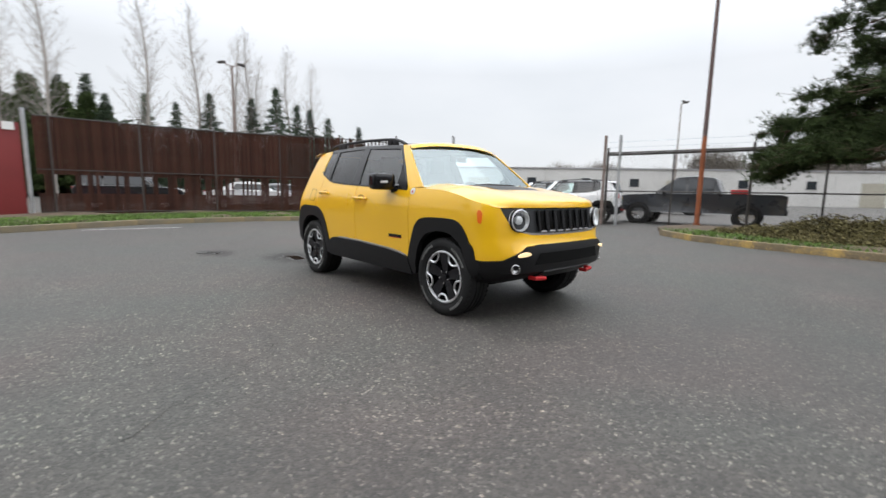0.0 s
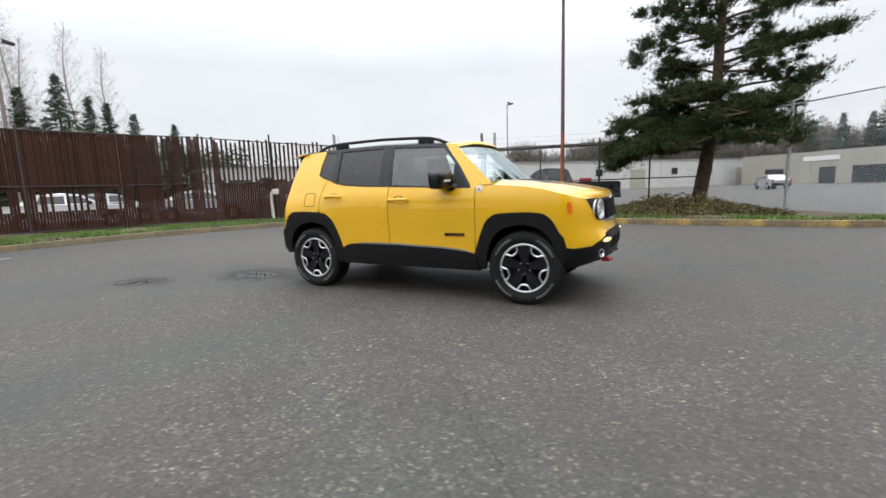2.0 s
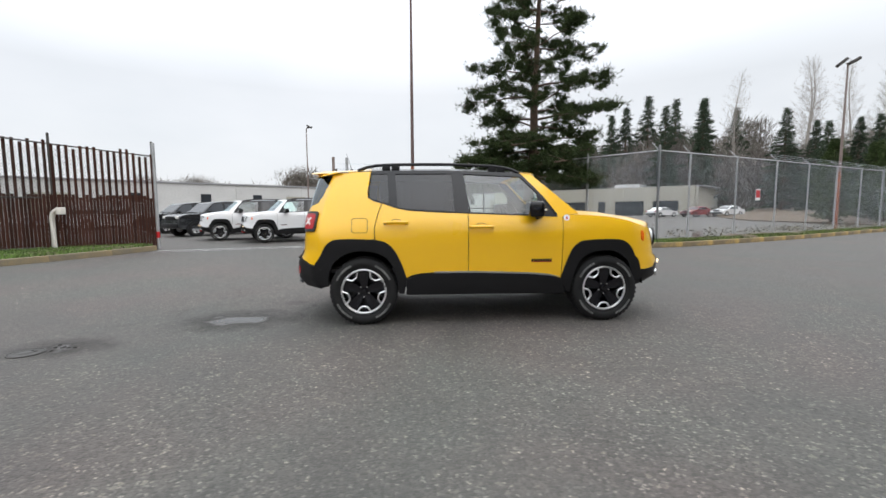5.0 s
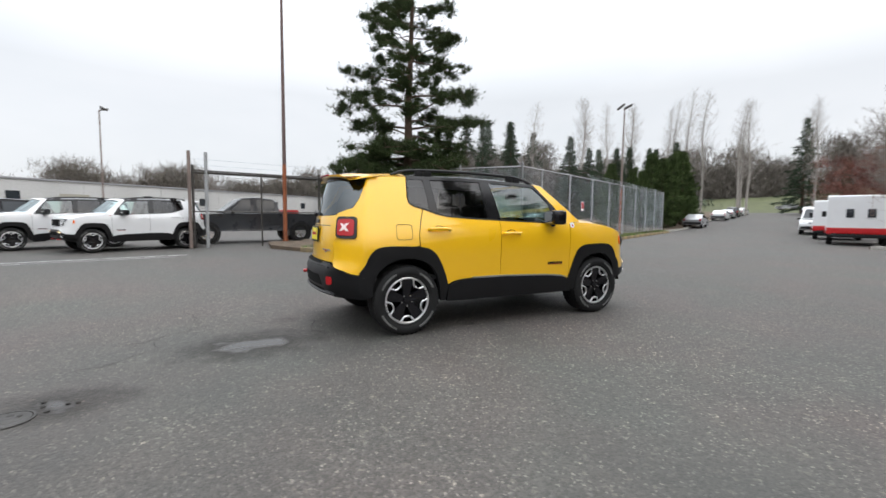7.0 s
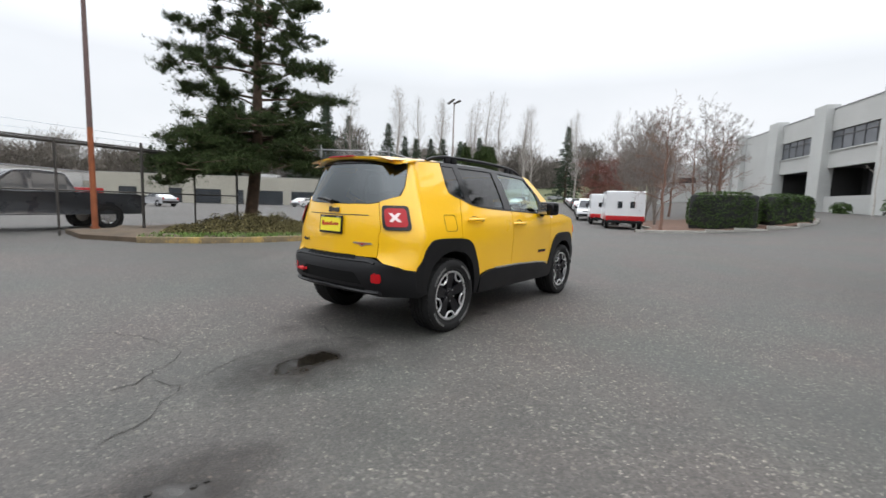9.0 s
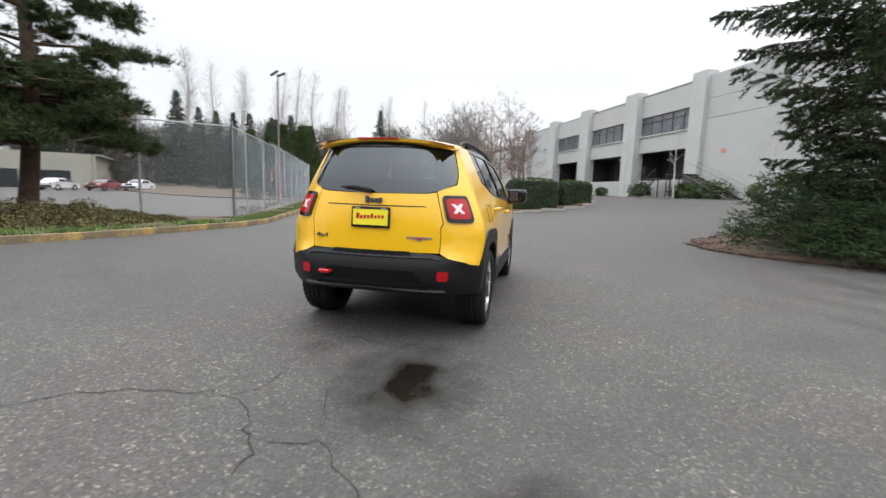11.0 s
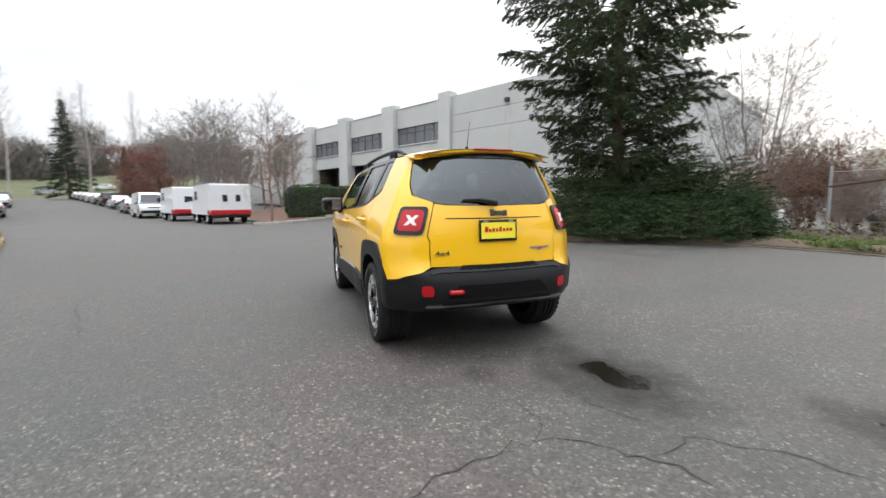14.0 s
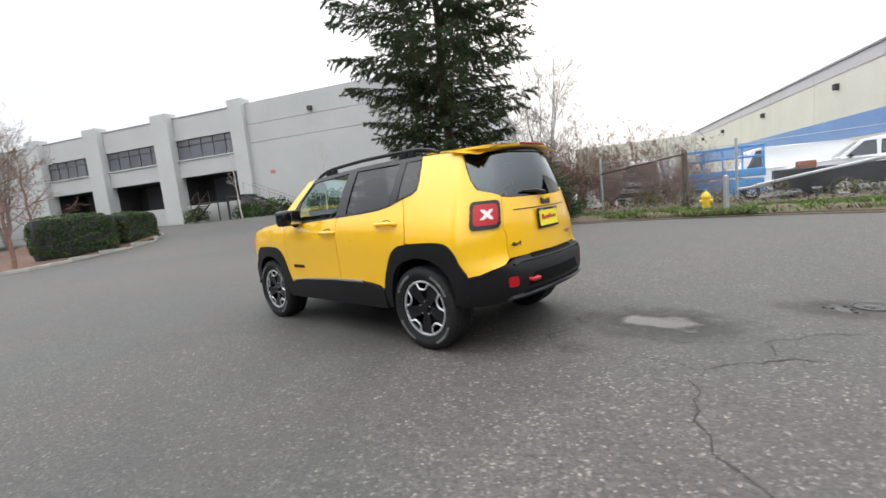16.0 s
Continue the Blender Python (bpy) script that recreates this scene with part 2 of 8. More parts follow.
    # damp spots with standing water in their middles: centre, half sizes
    wob = noise_node(4.6, 8.0)
    wet = None
    for cx, cy, rx, ry, much in ((-2.72, -0.55, 0.76, 0.52, 1.10), (-2.35, 0.30, 0.50, 0.40, 0.42), (-3.86, -1.42, 0.62, 0.44, 0.92), (-0.45, -0.72, 0.22, 0.12, 0.6)):
        mp = N.new("ShaderNodeMapping")
        mp.inputs["Location"].default_value = (-cx / rx, -cy / ry, 0)
        mp.inputs["Scale"].default_value = (1 / rx, 1 / ry, 0)
        L.new(co.outputs["Object"], mp.inputs["Vector"])
        ln = N.new("ShaderNodeVectorMath")
        ln.operation = "LENGTH"
        L.new(mp.outputs["Vector"], ln.inputs[0])
        inv = N.new("ShaderNodeMath")
        inv.operation = "SUBTRACT"
        inv.inputs[0].default_value = much
        L.new(ln.outputs["Value"], inv.inputs[1])
        if wet is None:
            wet = inv
        else:
            mx = N.new("ShaderNodeMath")
            mx.operation = "MAXIMUM"
            L.new(wet.outputs[0], mx.inputs[0])
            L.new(inv.outputs[0], mx.inputs[1])
            wet = mx
    wv = N.new("ShaderNodeMath")
    wv.operation = "MULTIPLY_ADD"
    wv.inputs[1].default_value = 1.1
    L.new(wob.outputs["Fac"], wv.inputs[0])
    L.new(wet.outputs[0], wv.inputs[2])

    def part_of(lo, hi, a, c):
        r = N.new("ShaderNodeMapRange")
        r.inputs["From Min"].default_value, r.inputs["From Max"].default_value = lo, hi
        r.inputs["To Min"].default_value, r.inputs["To Max"].default_value = a, c
        L.new(wv.outputs[0], r.inputs["Value"])
        return r.outputs["Result"]

    damp, water = part_of(0.60, 1.26, 0.0, 0.97), part_of(1.22, 1.52, 0.0, 1.0)
    darker = N.new("ShaderNodeMix")
    darker.data_type, darker.blend_type = "RGBA", "MULTIPLY"
    darker.inputs["B"].default_value = (0.15, 0.125, 0.10, 1)
    L.new(damp, darker.inputs["Factor"])
    L.new(mul.outputs["Result"], darker.inputs["A"])
    L.new(darker.outputs["Result"], b.inputs["Base Color"])
    rr = N.new("ShaderNodeMapRange")
    rr.inputs["From Min"].default_value, rr.inputs["From Max"].default_value = 0.35, 0.65
    rr.inputs["To Min"].default_value, rr.inputs["To Max"].default_value = 0.62, 0.86
    L.new(mixn.outputs[0], rr.inputs["Value"])
    wetter = N.new("ShaderNodeMix")
    L.new(water, wetter.inputs["Factor"])
    L.new(rr.outputs["Result"], wetter.inputs["A"])
    wetter.inputs["B"].default_value = 0.05
    L.new(wetter.outputs["Result"], b.inputs["Roughness"])
    hgt = N.new("ShaderNodeMath")
    hgt.operation = "MULTIPLY_ADD"
    hgt.inputs[1].default_value = -0.8
    L.new(stones.outputs["Distance"], hgt.inputs[0])
    L.new(grit.outputs["Fac"], hgt.inputs[2])
    bp = N.new("ShaderNodeBump")
    bp.inputs["Distance"].default_value = 0.006
    L.new(part_of(1.15, 1.40, 0.8, 0.03), bp.inputs["Strength"])
    L.new(hgt.outputs[0], bp.inputs["Height"])
    L.new(bp.outputs["Normal"], b.inputs["Normal"])
    return m


ASPHALT = asphalt_material()
EARTH = mat("rough_grass_earth", (0.075, 0.085, 0.035), 0.95, vary=0.3, scale=0.4, fine=8, bump=0.03)
GRASS = mat("grass", (0.095, 0.165, 0.030), 0.8, vary=0.35, scale=1.2, fine=40, per_island=0.5)
SOIL = mat("leaf_litter_soil", (0.09, 0.065, 0.042), 0.95, vary=0.35, scale=2.0, fine=30, bump=0.03)
MULCH = mat("red_brown_bark_mulch", (0.105, 0.060, 0.041), 0.95, vary=0.4, scale=3.0, fine=45, bump=0.03, per_island=0.5)
KERB_Y = mat("faded_yellow_kerb_paint", (0.36, 0.235, 0.055), 0.85, vary=0.35, scale=2.5, fine=26, bump=0.006, second=(0.17, 0.135, 0.085), second_at=0.46)
KERB_B = mat("mossy_brown_kerb_paint", (0.20, 0.145, 0.065), 0.9, vary=0.3, scale=2.0, fine=26, bump=0.006, second=(0.16, 0.14, 0.10), second_at=0.42)
KERB_D = mat("dirt_covered_kerb", (0.10, 0.085, 0.062), 0.95, vary=0.3, scale=2.0, fine=26, bump=0.006)
VERGE = mat("patchy_verge_grass", (0.095, 0.135, 0.032), 0.85, vary=0.4, scale=0.9, fine=30, per_island=0.8)
KERB_G = mat("grey_kerb_concrete", (0.34, 0.33, 0.30), 0.9, vary=0.2, scale=2.5, fine=30, bump=0.004)
CONCRETE = mat("painted_tilt_up_concrete", (0.45, 0.455, 0.44), 0.88, vary=0.07, scale=0.35, fine=9, bump=0.004)
CONCRETE_L = mat("pale_pilaster_concrete", (0.475, 0.485, 0.47), 0.88, vary=0.06, scale=0.5, fine=9, bump=0.004)
WHITE_WALL = mat("weathered_white_wall", (0.52, 0.52, 0.51), 0.85, vary=0.10, scale=0.25, fine=5)
BEIGE_WALL = mat("beige_block_wall", (0.36, 0.345, 0.29), 0.9, vary=0.08, scale=0.3, fine=5)
CREAM_WALL = mat("cream_metal_siding", (0.62, 0.60, 0.52), 0.7, vary=0.06, scale=0.3, fine=5)
BLUE_BAND = mat("blue_painted_siding", (0.16, 0.28, 0.52), 0.6, vary=0.10, scale=0.4, fine=6)
FASCIA = mat("pale_lilac_grey_fascia", (0.50, 0.48, 0.50), 0.7, vary=0.06)
ROOF_EDGE = mat("grey_roof_coping", (0.26, 0.26, 0.27), 0.7, vary=0.1)
MULLION = mat("grey_window_bar", (0.10, 0.10, 0.105), 0.5)
FADED_RED = mat("faded_red_plate", (0.52, 0.20, 0.17), 0.7, vary=0.15)
# near-black colour standing in for deep shade in dock recesses and hedges
SHADE_FILL = mat("near_black_shade_fill", (0.03, 0.03, 0.03), 0.9, vary=0.2)
WIN_FAR = mat("dark_window_pane", (0.025, 0.03, 0.036), 0.12, vary=0.2, scale=0.6, spec=0.6)
# window glass with part of the sky's reflection painted into its grey base
OFFICE_GLASS = mat("sky_grey_window", (0.13, 0.14, 0.155), 0.10, vary=0.15, scale=0.6, spec=0.9)
WIN_FRAME = mat("dark_window_frame", (0.05, 0.05, 0.055), 0.5)
STEEL = mat("galvanised_steel", (0.42, 0.43, 0.44), 0.45, 0.55, vary=0.12, scale=4, fine=60)
# wire colour raised to a pale blue that stands for reflected sky
WIRE = mat("sky_pale_galvanised_wire", (0.60, 0.66, 0.72), 0.45, 0.1, vary=0.08)
RUST = mat("orange_rust_steel", (0.27, 0.085, 0.035), 0.85, vary=0.3, scale=3, fine=40, bump=0.004)
POLE_GREY = mat("weathered_pole_steel", (0.23, 0.18, 0.16), 0.7, 0.3, vary=0.2, scale=2)
POLE_RED = mat("dull_red_brown_pole_paint", (0.13, 0.085, 0.080), 0.7, 0.1, vary=0.2, scale=2)
DARK_STEEL = mat("dark_steel", (0.06, 0.055, 0.05), 0.6, 0.3, vary=0.2)
SLAT = mat("brown_privacy_slat", (0.043, 0.017, 0.011), 0.8, vary=0.25, scale=1.2, fine=20, per_object=0.4, spec=0.2)
RED_PANEL = mat("dark_red_panel", (0.19, 0.022, 0.022), 0.6, vary=0.12, scale=1.0)
BARK = mat("pine_bark", (0.085, 0.055, 0.038), 0.95, vary=0.4, scale=6, fine=40, bump=0.03)
# alder bark, its colour paled to include the haze over far trees
BARK_P = mat("haze_pale_alder_bark", (0.30, 0.275, 0.25), 0.9, vary=0.2, scale=2, fine=20, per_object=0.2)
BARK_G = mat("grey_bark", (0.19, 0.165, 0.145), 0.9, vary=0.25, scale=5, fine=30)
BARK_R = mat("red_brown_twigs", (0.20, 0.115, 0.085), 0.9, vary=0.25, scale=5, fine=30)
BARK_W = mat("pale_birch_bark", (0.50, 0.47, 0.43), 0.8, vary=0.3, scale=5, fine=20)
NEEDLE = mat("pine_needles", (0.042, 0.062, 0.022), 0.75, vary=0.3, scale=0.8, fine=10, per_island=0.55, spec=0.15)
NEEDLE_F = mat("distant_fir_needles", (0.045, 0.065, 0.040), 0.85, vary=0.3, scale=0.3, fine=5, per_island=0.5, per_object=0.35, spec=0.15)
NEEDLE_C = mat("cypress_sprays", (0.060, 0.088, 0.030), 0.75, vary=0.3, scale=0.8, fine=10, per_island=0.6, spec=0.15)
NEEDLE_D = mat("spruce_needles", (0.044, 0.064, 0.030), 0.75, vary=0.3, scale=0.8, fine=10, per_island=0.55, spec=0.15)
NEEDLE_J = mat("juniper_sprays", (0.042, 0.066, 0.028), 0.75, vary=0.3, scale=0.8, fine=10, per_island=0.6, spec=0.15)
LEAF_H = mat("hedge_leaves", (0.058, 0.094, 0.030), 0.6, vary=0.3, scale=1.0, fine=12, per_island=0.6, spec=0.15)
LEAF_B = mat("brown_green_groundcover", (0.115, 0.10, 0.045), 0.8, vary=0.4, scale=1.5, fine=20, per_island=0.9, spec=0.15)
BRAMBLE = mat("brown_bramble", (0.115, 0.070, 0.045), 0.9, vary=0.35, scale=0.9, per_island=0.7, spec=0.15)
LEAF_RED = mat("red_winter_shrub", (0.17, 0.075, 0.06), 0.85, vary=0.3, per_island=0.6, spec=0.15)
CRACK = mat("crack_shadow_tar", (0.026, 0.024, 0.022), 0.9, vary=0.3)
IRON = mat("worn_cast_iron", (0.06, 0.058, 0.055), 0.55, 0.6, vary=0.3, fine=50, bump=0.003)
LINE = mat("worn_white_road_paint", (0.48, 0.48, 0.47), 0.85, vary=0.2, fine=30)
# car materials
YELLOW = mat("solar_yellow_car_paint", (0.87, 0.49, 0.010), 0.28, vary=0.015, scale=1, fine=300, coat=0.9, spread=0.02, spec=0.4)
BLACKP = mat("gloss_black_paint", (0.007, 0.007, 0.008), 0.14, vary=0.1, coat=0.0, spread=0.03, spec=0.4)
CLAD = mat("grained_black_plastic", (0.0068, 0.0068, 0.0078), 0.46, spec=0.32, vary=0.15, scale=4, fine=400, bump=0.0008)
MATTE = mat("dark_underbody", (0.005, 0.005, 0.005), 0.9, spec=0.15, vary=0.2)
RUBBER = mat("tyre_rubber", (0.011, 0.011, 0.011), 0.75, spec=0.3, vary=0.2, fine=80, bump=0.002)
CHROME = mat("chrome", (0.75, 0.75, 0.76), 0.12, 1.0, vary=0.03, spread=0.04)
ALU = mat("machined_aluminium", (0.72, 0.72, 0.73), 0.28, 0.85, vary=0.05, spread=0.05)
RIMB = mat("gloss_black_alloy", (0.008, 0.008, 0.010), 0.22, 0.2, vary=0.1, spread=0.05)
TYRE_MARK = mat("pale_tyre_lettering", (0.16, 0.16, 0.155), 0.7, vary=0.4, fine=120)
REFLECTOR = mat("bright_lamp_bowl", (0.78, 0.79, 0.80), 0.3, 0.35, vary=0.05)
GRILLE = mat("satin_dark_grille", (0.0306, 0.0313, 0.0340), 0.38, 0.2, vary=0.06)
RED_LENS = mat("red_lens", (0.40, 0.006, 0.010), 0.12, vary=0.1, spec=0.4)
CLEAR_LENS = mat("white_reflector_lens", (0.78, 0.76, 0.74), 0.15, vary=0.05)
AMBER = mat("amber_lens", (0.85, 0.16, 0.012), 0.2, vary=0.06, coat=0.4)
RED_PAINT = mat("red_enamel", (0.46, 0.010, 0.013), 0.4, vary=0.08)
GREY_TRIM = mat("satin_grey_trim", (0.30, 0.30, 0.31), 0.4, 0.5, vary=0.06)
CLOTH = mat("dark_seat_cloth", (0.045, 0.045, 0.048), 0.9, vary=0.15, fine=200)
PAPER = mat("white_paper", (0.75, 0.75, 0.74), 0.9, vary=0.05)
SIDE_GLASS = glass("clear_green_side_glass", (0.70, 0.84, 0.81), 1.9)
SCREEN = glass("windscreen_glass", (0.70, 0.84, 0.84), 2.6, 0.02, (0.86, 0.97, 1.0))
TINT = glass("dark_privacy_glass", (0.13, 0.13, 0.14), 1.62)
REAR_GLASS = glass("dark_rear_glass", (0.13, 0.13, 0.14), 1.95, 0.02, (0.90, 0.97, 1.0))
LENS_CLEAR = glass("clear_lamp_lens", (0.97, 0.98, 0.98), 1.5)
CROSS = mat("pink_white_cross", (0.80, 0.66, 0.64), 0.2, vary=0.08)
LAMP_ON = lit("lit_turn_lamp", (1.0, 0.72, 0.40), 0.7)
PLATE_Y = mat("yellow_plate", (0.85, 0.72, 0.03), 0.4, vary=0.05)
WHITE_P = mat("white_car_paint", (0.74, 0.75, 0.76), 0.3, vary=0.02, coat=0.6, spread=0.03)
BLACK_P = mat("black_car_paint", (0.014, 0.015, 0.017), 0.25, vary=0.1, coat=0.6, spread=0.03)
GREY_P = mat("dark_grey_car_paint", (0.022, 0.025, 0.031), 0.28, vary=0.05, coat=0.6, spread=0.03)
SILVER_P = mat("silver_car_paint", (0.42, 0.43, 0.45), 0.3, 0.4, vary=0.04, coat=0.5, spread=0.03)
RED_P = mat("dark_red_car_paint", (0.22, 0.02, 0.02), 0.3, vary=0.05, coat=0.5)
BLUE_M = mat("blue_machine_paint", (0.07, 0.26, 0.55), 0.45, vary=0.12, fine=30)
HYD_Y = mat("hydrant_yellow", (0.75, 0.50, 0.03), 0.5, vary=0.12, fine=30)
PIPE_W = mat("off_white_pipe_paint", (0.68, 0.66, 0.60), 0.6, vary=0.10, fine=30)


# ==== the yellow car: a shell wrapped round a rounded plan ====
XF, XR, CW, RF, RR = 2.00, -2.02, 0.90, 0.36, 0.29
WIDTH = [(0.25, 0.84), (0.42, 0.872), (0.60, 0.884), (0.72, 0.888), (0.86, 0.897), (0.98, 0.896), (1.06, 0.886), (1.12, 0.868), (1.18, 0.841), (1.30, 0.795), (1.45, 0.725), (1.62, 0.635), (1.75, 0.57)]
FRONT = [(0.25, -0.42), (0.34, -0.25), (0.42, -0.05), (0.48, 0.03), (0.66, 0.04), (0.70, 0.0), (0.76, -0.005), (1.0, -0.045), (1.1, -0.10)]
REAR = [(0.25, 0.10), (0.38, 0.03), (0.46, -0.055), (0.66, -0.06), (0.74, -0.01), (0.90, -0.005), (1.08, 0.012), (1.2, 0.035), (1.33, 0.062), (1.56, 0.130), (1.75, 0.19)]


def s_front(y):
    if y <= CW - RF:
        return XF - RF + RF * math.pi / 2 + (CW - RF - y)
    return XF - RF + RF * math.acos(min(1.0, (y - CW + RF) / RF))


def s_rear(y):
    if y <= CW - RR:
        return XR + RR - RR * math.pi / 2 - (CW - RR - y)
    return XR + RR - RR * math.acos(min(1.0, (y - CW + RR) / RR))


def skin(s, z, sg):
    if s > XF - RF:
        a = (s - XF + RF) / RF
        px, py = (XF - RF + RF * math.sin(a), CW - RF + RF * math.cos(a)) if a < math.pi / 2 else (XF, CW - RF - (a - math.pi / 2) * RF)
    elif s < XR + RR:
        a = (XR + RR - s) / RR
        px, py = (XR + RR - RR * math.sin(a), CW - RR + RR * math.cos(a)) if a < math.pi / 2 else (XR, CW - RR - (a - math.pi / 2) * RR)
    else:
        px, py = s, CW
    kf, kr = smooth(1.15, XF, px), smooth(1.2, -XR, -px)
    bow = (py / CW) ** 2
    x = px + kf * (table(FRONT, z) - 0.09 * bow) + kr * (table(REAR, z) + 0.06 * bow) + 0.12 * bow * smooth(1.72, 1.98, -px) * (0.6 + 0.4 * smooth(0.62, 0.8, z))
    high = smooth(1.1, 1.6, z)
    y = py * table(WIDTH, z) / CW * (1 - 0.03 * smooth(0.9, 1.9, px) - (0.032 + 0.070 * (1 - smooth(0.60, 0.74, z)) * smooth(1.72, 2.0, -px) + 0.055 * smooth(0.86, 1.15, z) + 0.020 * high) * smooth(0.5, 2.0, -px))
    return Vector((x, sg * y, z))


def skin_off(s, z, sg, off):
    p = skin(s, z, sg)
    if not off:
        return p
    n = (skin(s + 0.004, z, sg) - skin(s - 0.004, z, sg)).cross(skin(s, z + 0.004, sg) - skin(s, z - 0.004, sg)).normalized()
    out = Vector((p.x * 0.25, p.y, 0)) if abs(p.x) < 1.6 else Vector((p.x, p.y, 0))
    return p + n * (off if n.dot(out) > 0 else -off)


def chaikin(poly, rounds=1):
    for _ in range(rounds):
        nxt = []
        for (a, b), (c, d) in zip(poly, poly[1:] + poly[:1]):
            nxt += [(a * 0.75 + c * 0.25, b * 0.75 + d * 0.25), (a * 0.25 + c * 0.75, b * 0.25 + d * 0.75)]
        poly = nxt
    return poly


def rounded(s0, z0, s1, z1, r):
    """The outline of a rectangle with rounded corners."""
    out = []
    for cx, cz, a0 in ((max(s0, s1) - r, max(z0, z1) - r, 0), (min(s0, s1) + r, max(z0, z1) - r, 90), (min(s0, s1) + r, min(z0, z1) + r, 180), (max(s0, s1) - r, min(z0, z1) + r, 270)):
        for k in range(4):
            a = radians(a0 + 30 * k)
            out.append((cx + r * math.cos(a), cz + r * math.sin(a)))
    return out


def wrap(bm, poly, sg, off=0.0, thick=0.012, step=0.07):
    """Lays a flat outline of (along, height) on the shell, with a turned-in rim."""
    tmp = bmesh.new()
    tmp.faces.new([tmp.verts.new((s, z, 0)) for s, z in poly])
    lo = [min(p[i] for p in poly) for i in (0, 1)]
    hi = [max(p[i] for p in poly) for i in (0, 1)]
    for i in (0, 1):
        n = max(1, int((hi[i] - lo[i]) / step))
        for k in range(1, n):
            at, no = [0, 0, 0], [0, 0, 0]
            at[i], no[i] = lo[i] + (hi[i] - lo[i]) * k / n + 0.00037, 1
            bmesh.ops.bisect_plane(tmp, geom=tmp.verts[:] + tmp.edges[:] + tmp.faces[:], plane_co=at, plane_no=no, dist=1e-6)
    ids = {v: bm.verts.new(skin_off(v.co.x, v.co.y, sg, off)) for v in tmp.verts}
    for f in tmp.faces:
        bm.faces.new([ids[v] for v in f.verts])
    if thick:
        inner = {}
        for e in tmp.edges:
            a, b = e.verts
            seam = abs(ids[a].co.y) < 1e-4 and abs(ids[b].co.y) < 1e-4
            if len(e.link_faces) == 1 and not seam:
                for v in e.verts:
                    if v not in inner:
                        inner[v] = bm.verts.new(skin_off(v.co.x, v.co.y, sg, off - thick))
                bm.faces.new((ids[a], ids[b], inner[b], inner[a]))
    tmp.free()
    return bm


def both(poly, off=0.0, thick=0.012, step=0.07):
    bm = bmesh.new()
    wrap(bm, poly, -1, off, thick, step)
    wrap(bm, poly, 1, off, thick, step)
    bmesh.ops.remove_doubles(bm, verts=bm.verts, dist=0.0004)
    return bm


def one(poly, sg, off=0.0, thick=0.012, step=0.07):
    return wrap(bmesh.new(), poly, sg, off, thick, step)


HOOD_EDGE = [(0.84, 1.150), (1.0, 1.145), (1.3, 1.125), (1.6, 1.085), (1.80, 1.035), (1.95, 0.995), (3.0, 0.985)]
ROOF_EDGE_Z = [(-1.9, 1.585), (-1.5, 1.61), (-1.2, 1.625), (-0.4, 1.628), (0.2, 1.605), (0.55, 1.575)]
FLARE_F = [(0.795, 0.47), (0.835, 0.60), (0.90, 0.775), (0.965, 0.85), (1.06, 0.885), (1.46, 0.888), (1.57, 0.85), (1.635, 0.775), (1.69, 0.65), (1.715, 0.56)]
FLARE_R = [(-0.835, 0.49), (-0.875, 0.62), (-0.945, 0.775), (-1.02, 0.86), (-1.12, 0.90), (-1.57, 0.912), (-1.68, 0.87), (-1.745, 0.775), (-1.785, 0.66), (-1.80, 0.60)]
ARCH_F = [(0.905, 0.33), (0.925, 0.50), (0.985, 0.655), (1.09, 0.745), (1.28, 0.775), (1.45, 0.748), (1.555, 0.66), (1.61, 0.52), (1.625, 0.40)]
ARCH_R = [(-0.915, 0.33), (-0.935, 0.50), (-0.99, 0.66), (-1.10, 0.755), (-1.29, 0.79), (-1.47, 0.762), (-1.585, 0.68), (-1.645, 0.54), (-1.655, 0.43)]


def eased(rows, rounds=2):
    """An open run with its corners cut round."""
    for _ in range(rounds):
        nxt = [rows[0]]
        for (a, b), (c, d) in zip(rows, rows[1:]):
            nxt += [(a * 0.75 + c * 0.25, b * 0.75 + d * 0.25), (a * 0.25 + c * 0.75, b * 0.25 + d * 0.75)]
        rows = nxt + [rows[-1]]
    return rows


# the painted panels run a little way under the flares
UNDER_F = [(lerp(x, 1.285, 0.06), lerp(z, 0.355, 0.06)) for x, z in FLARE_F]
UNDER_R = [(lerp(x, -1.285, 0.06), lerp(z, 0.355, 0.06)) for x, z in FLARE_R]


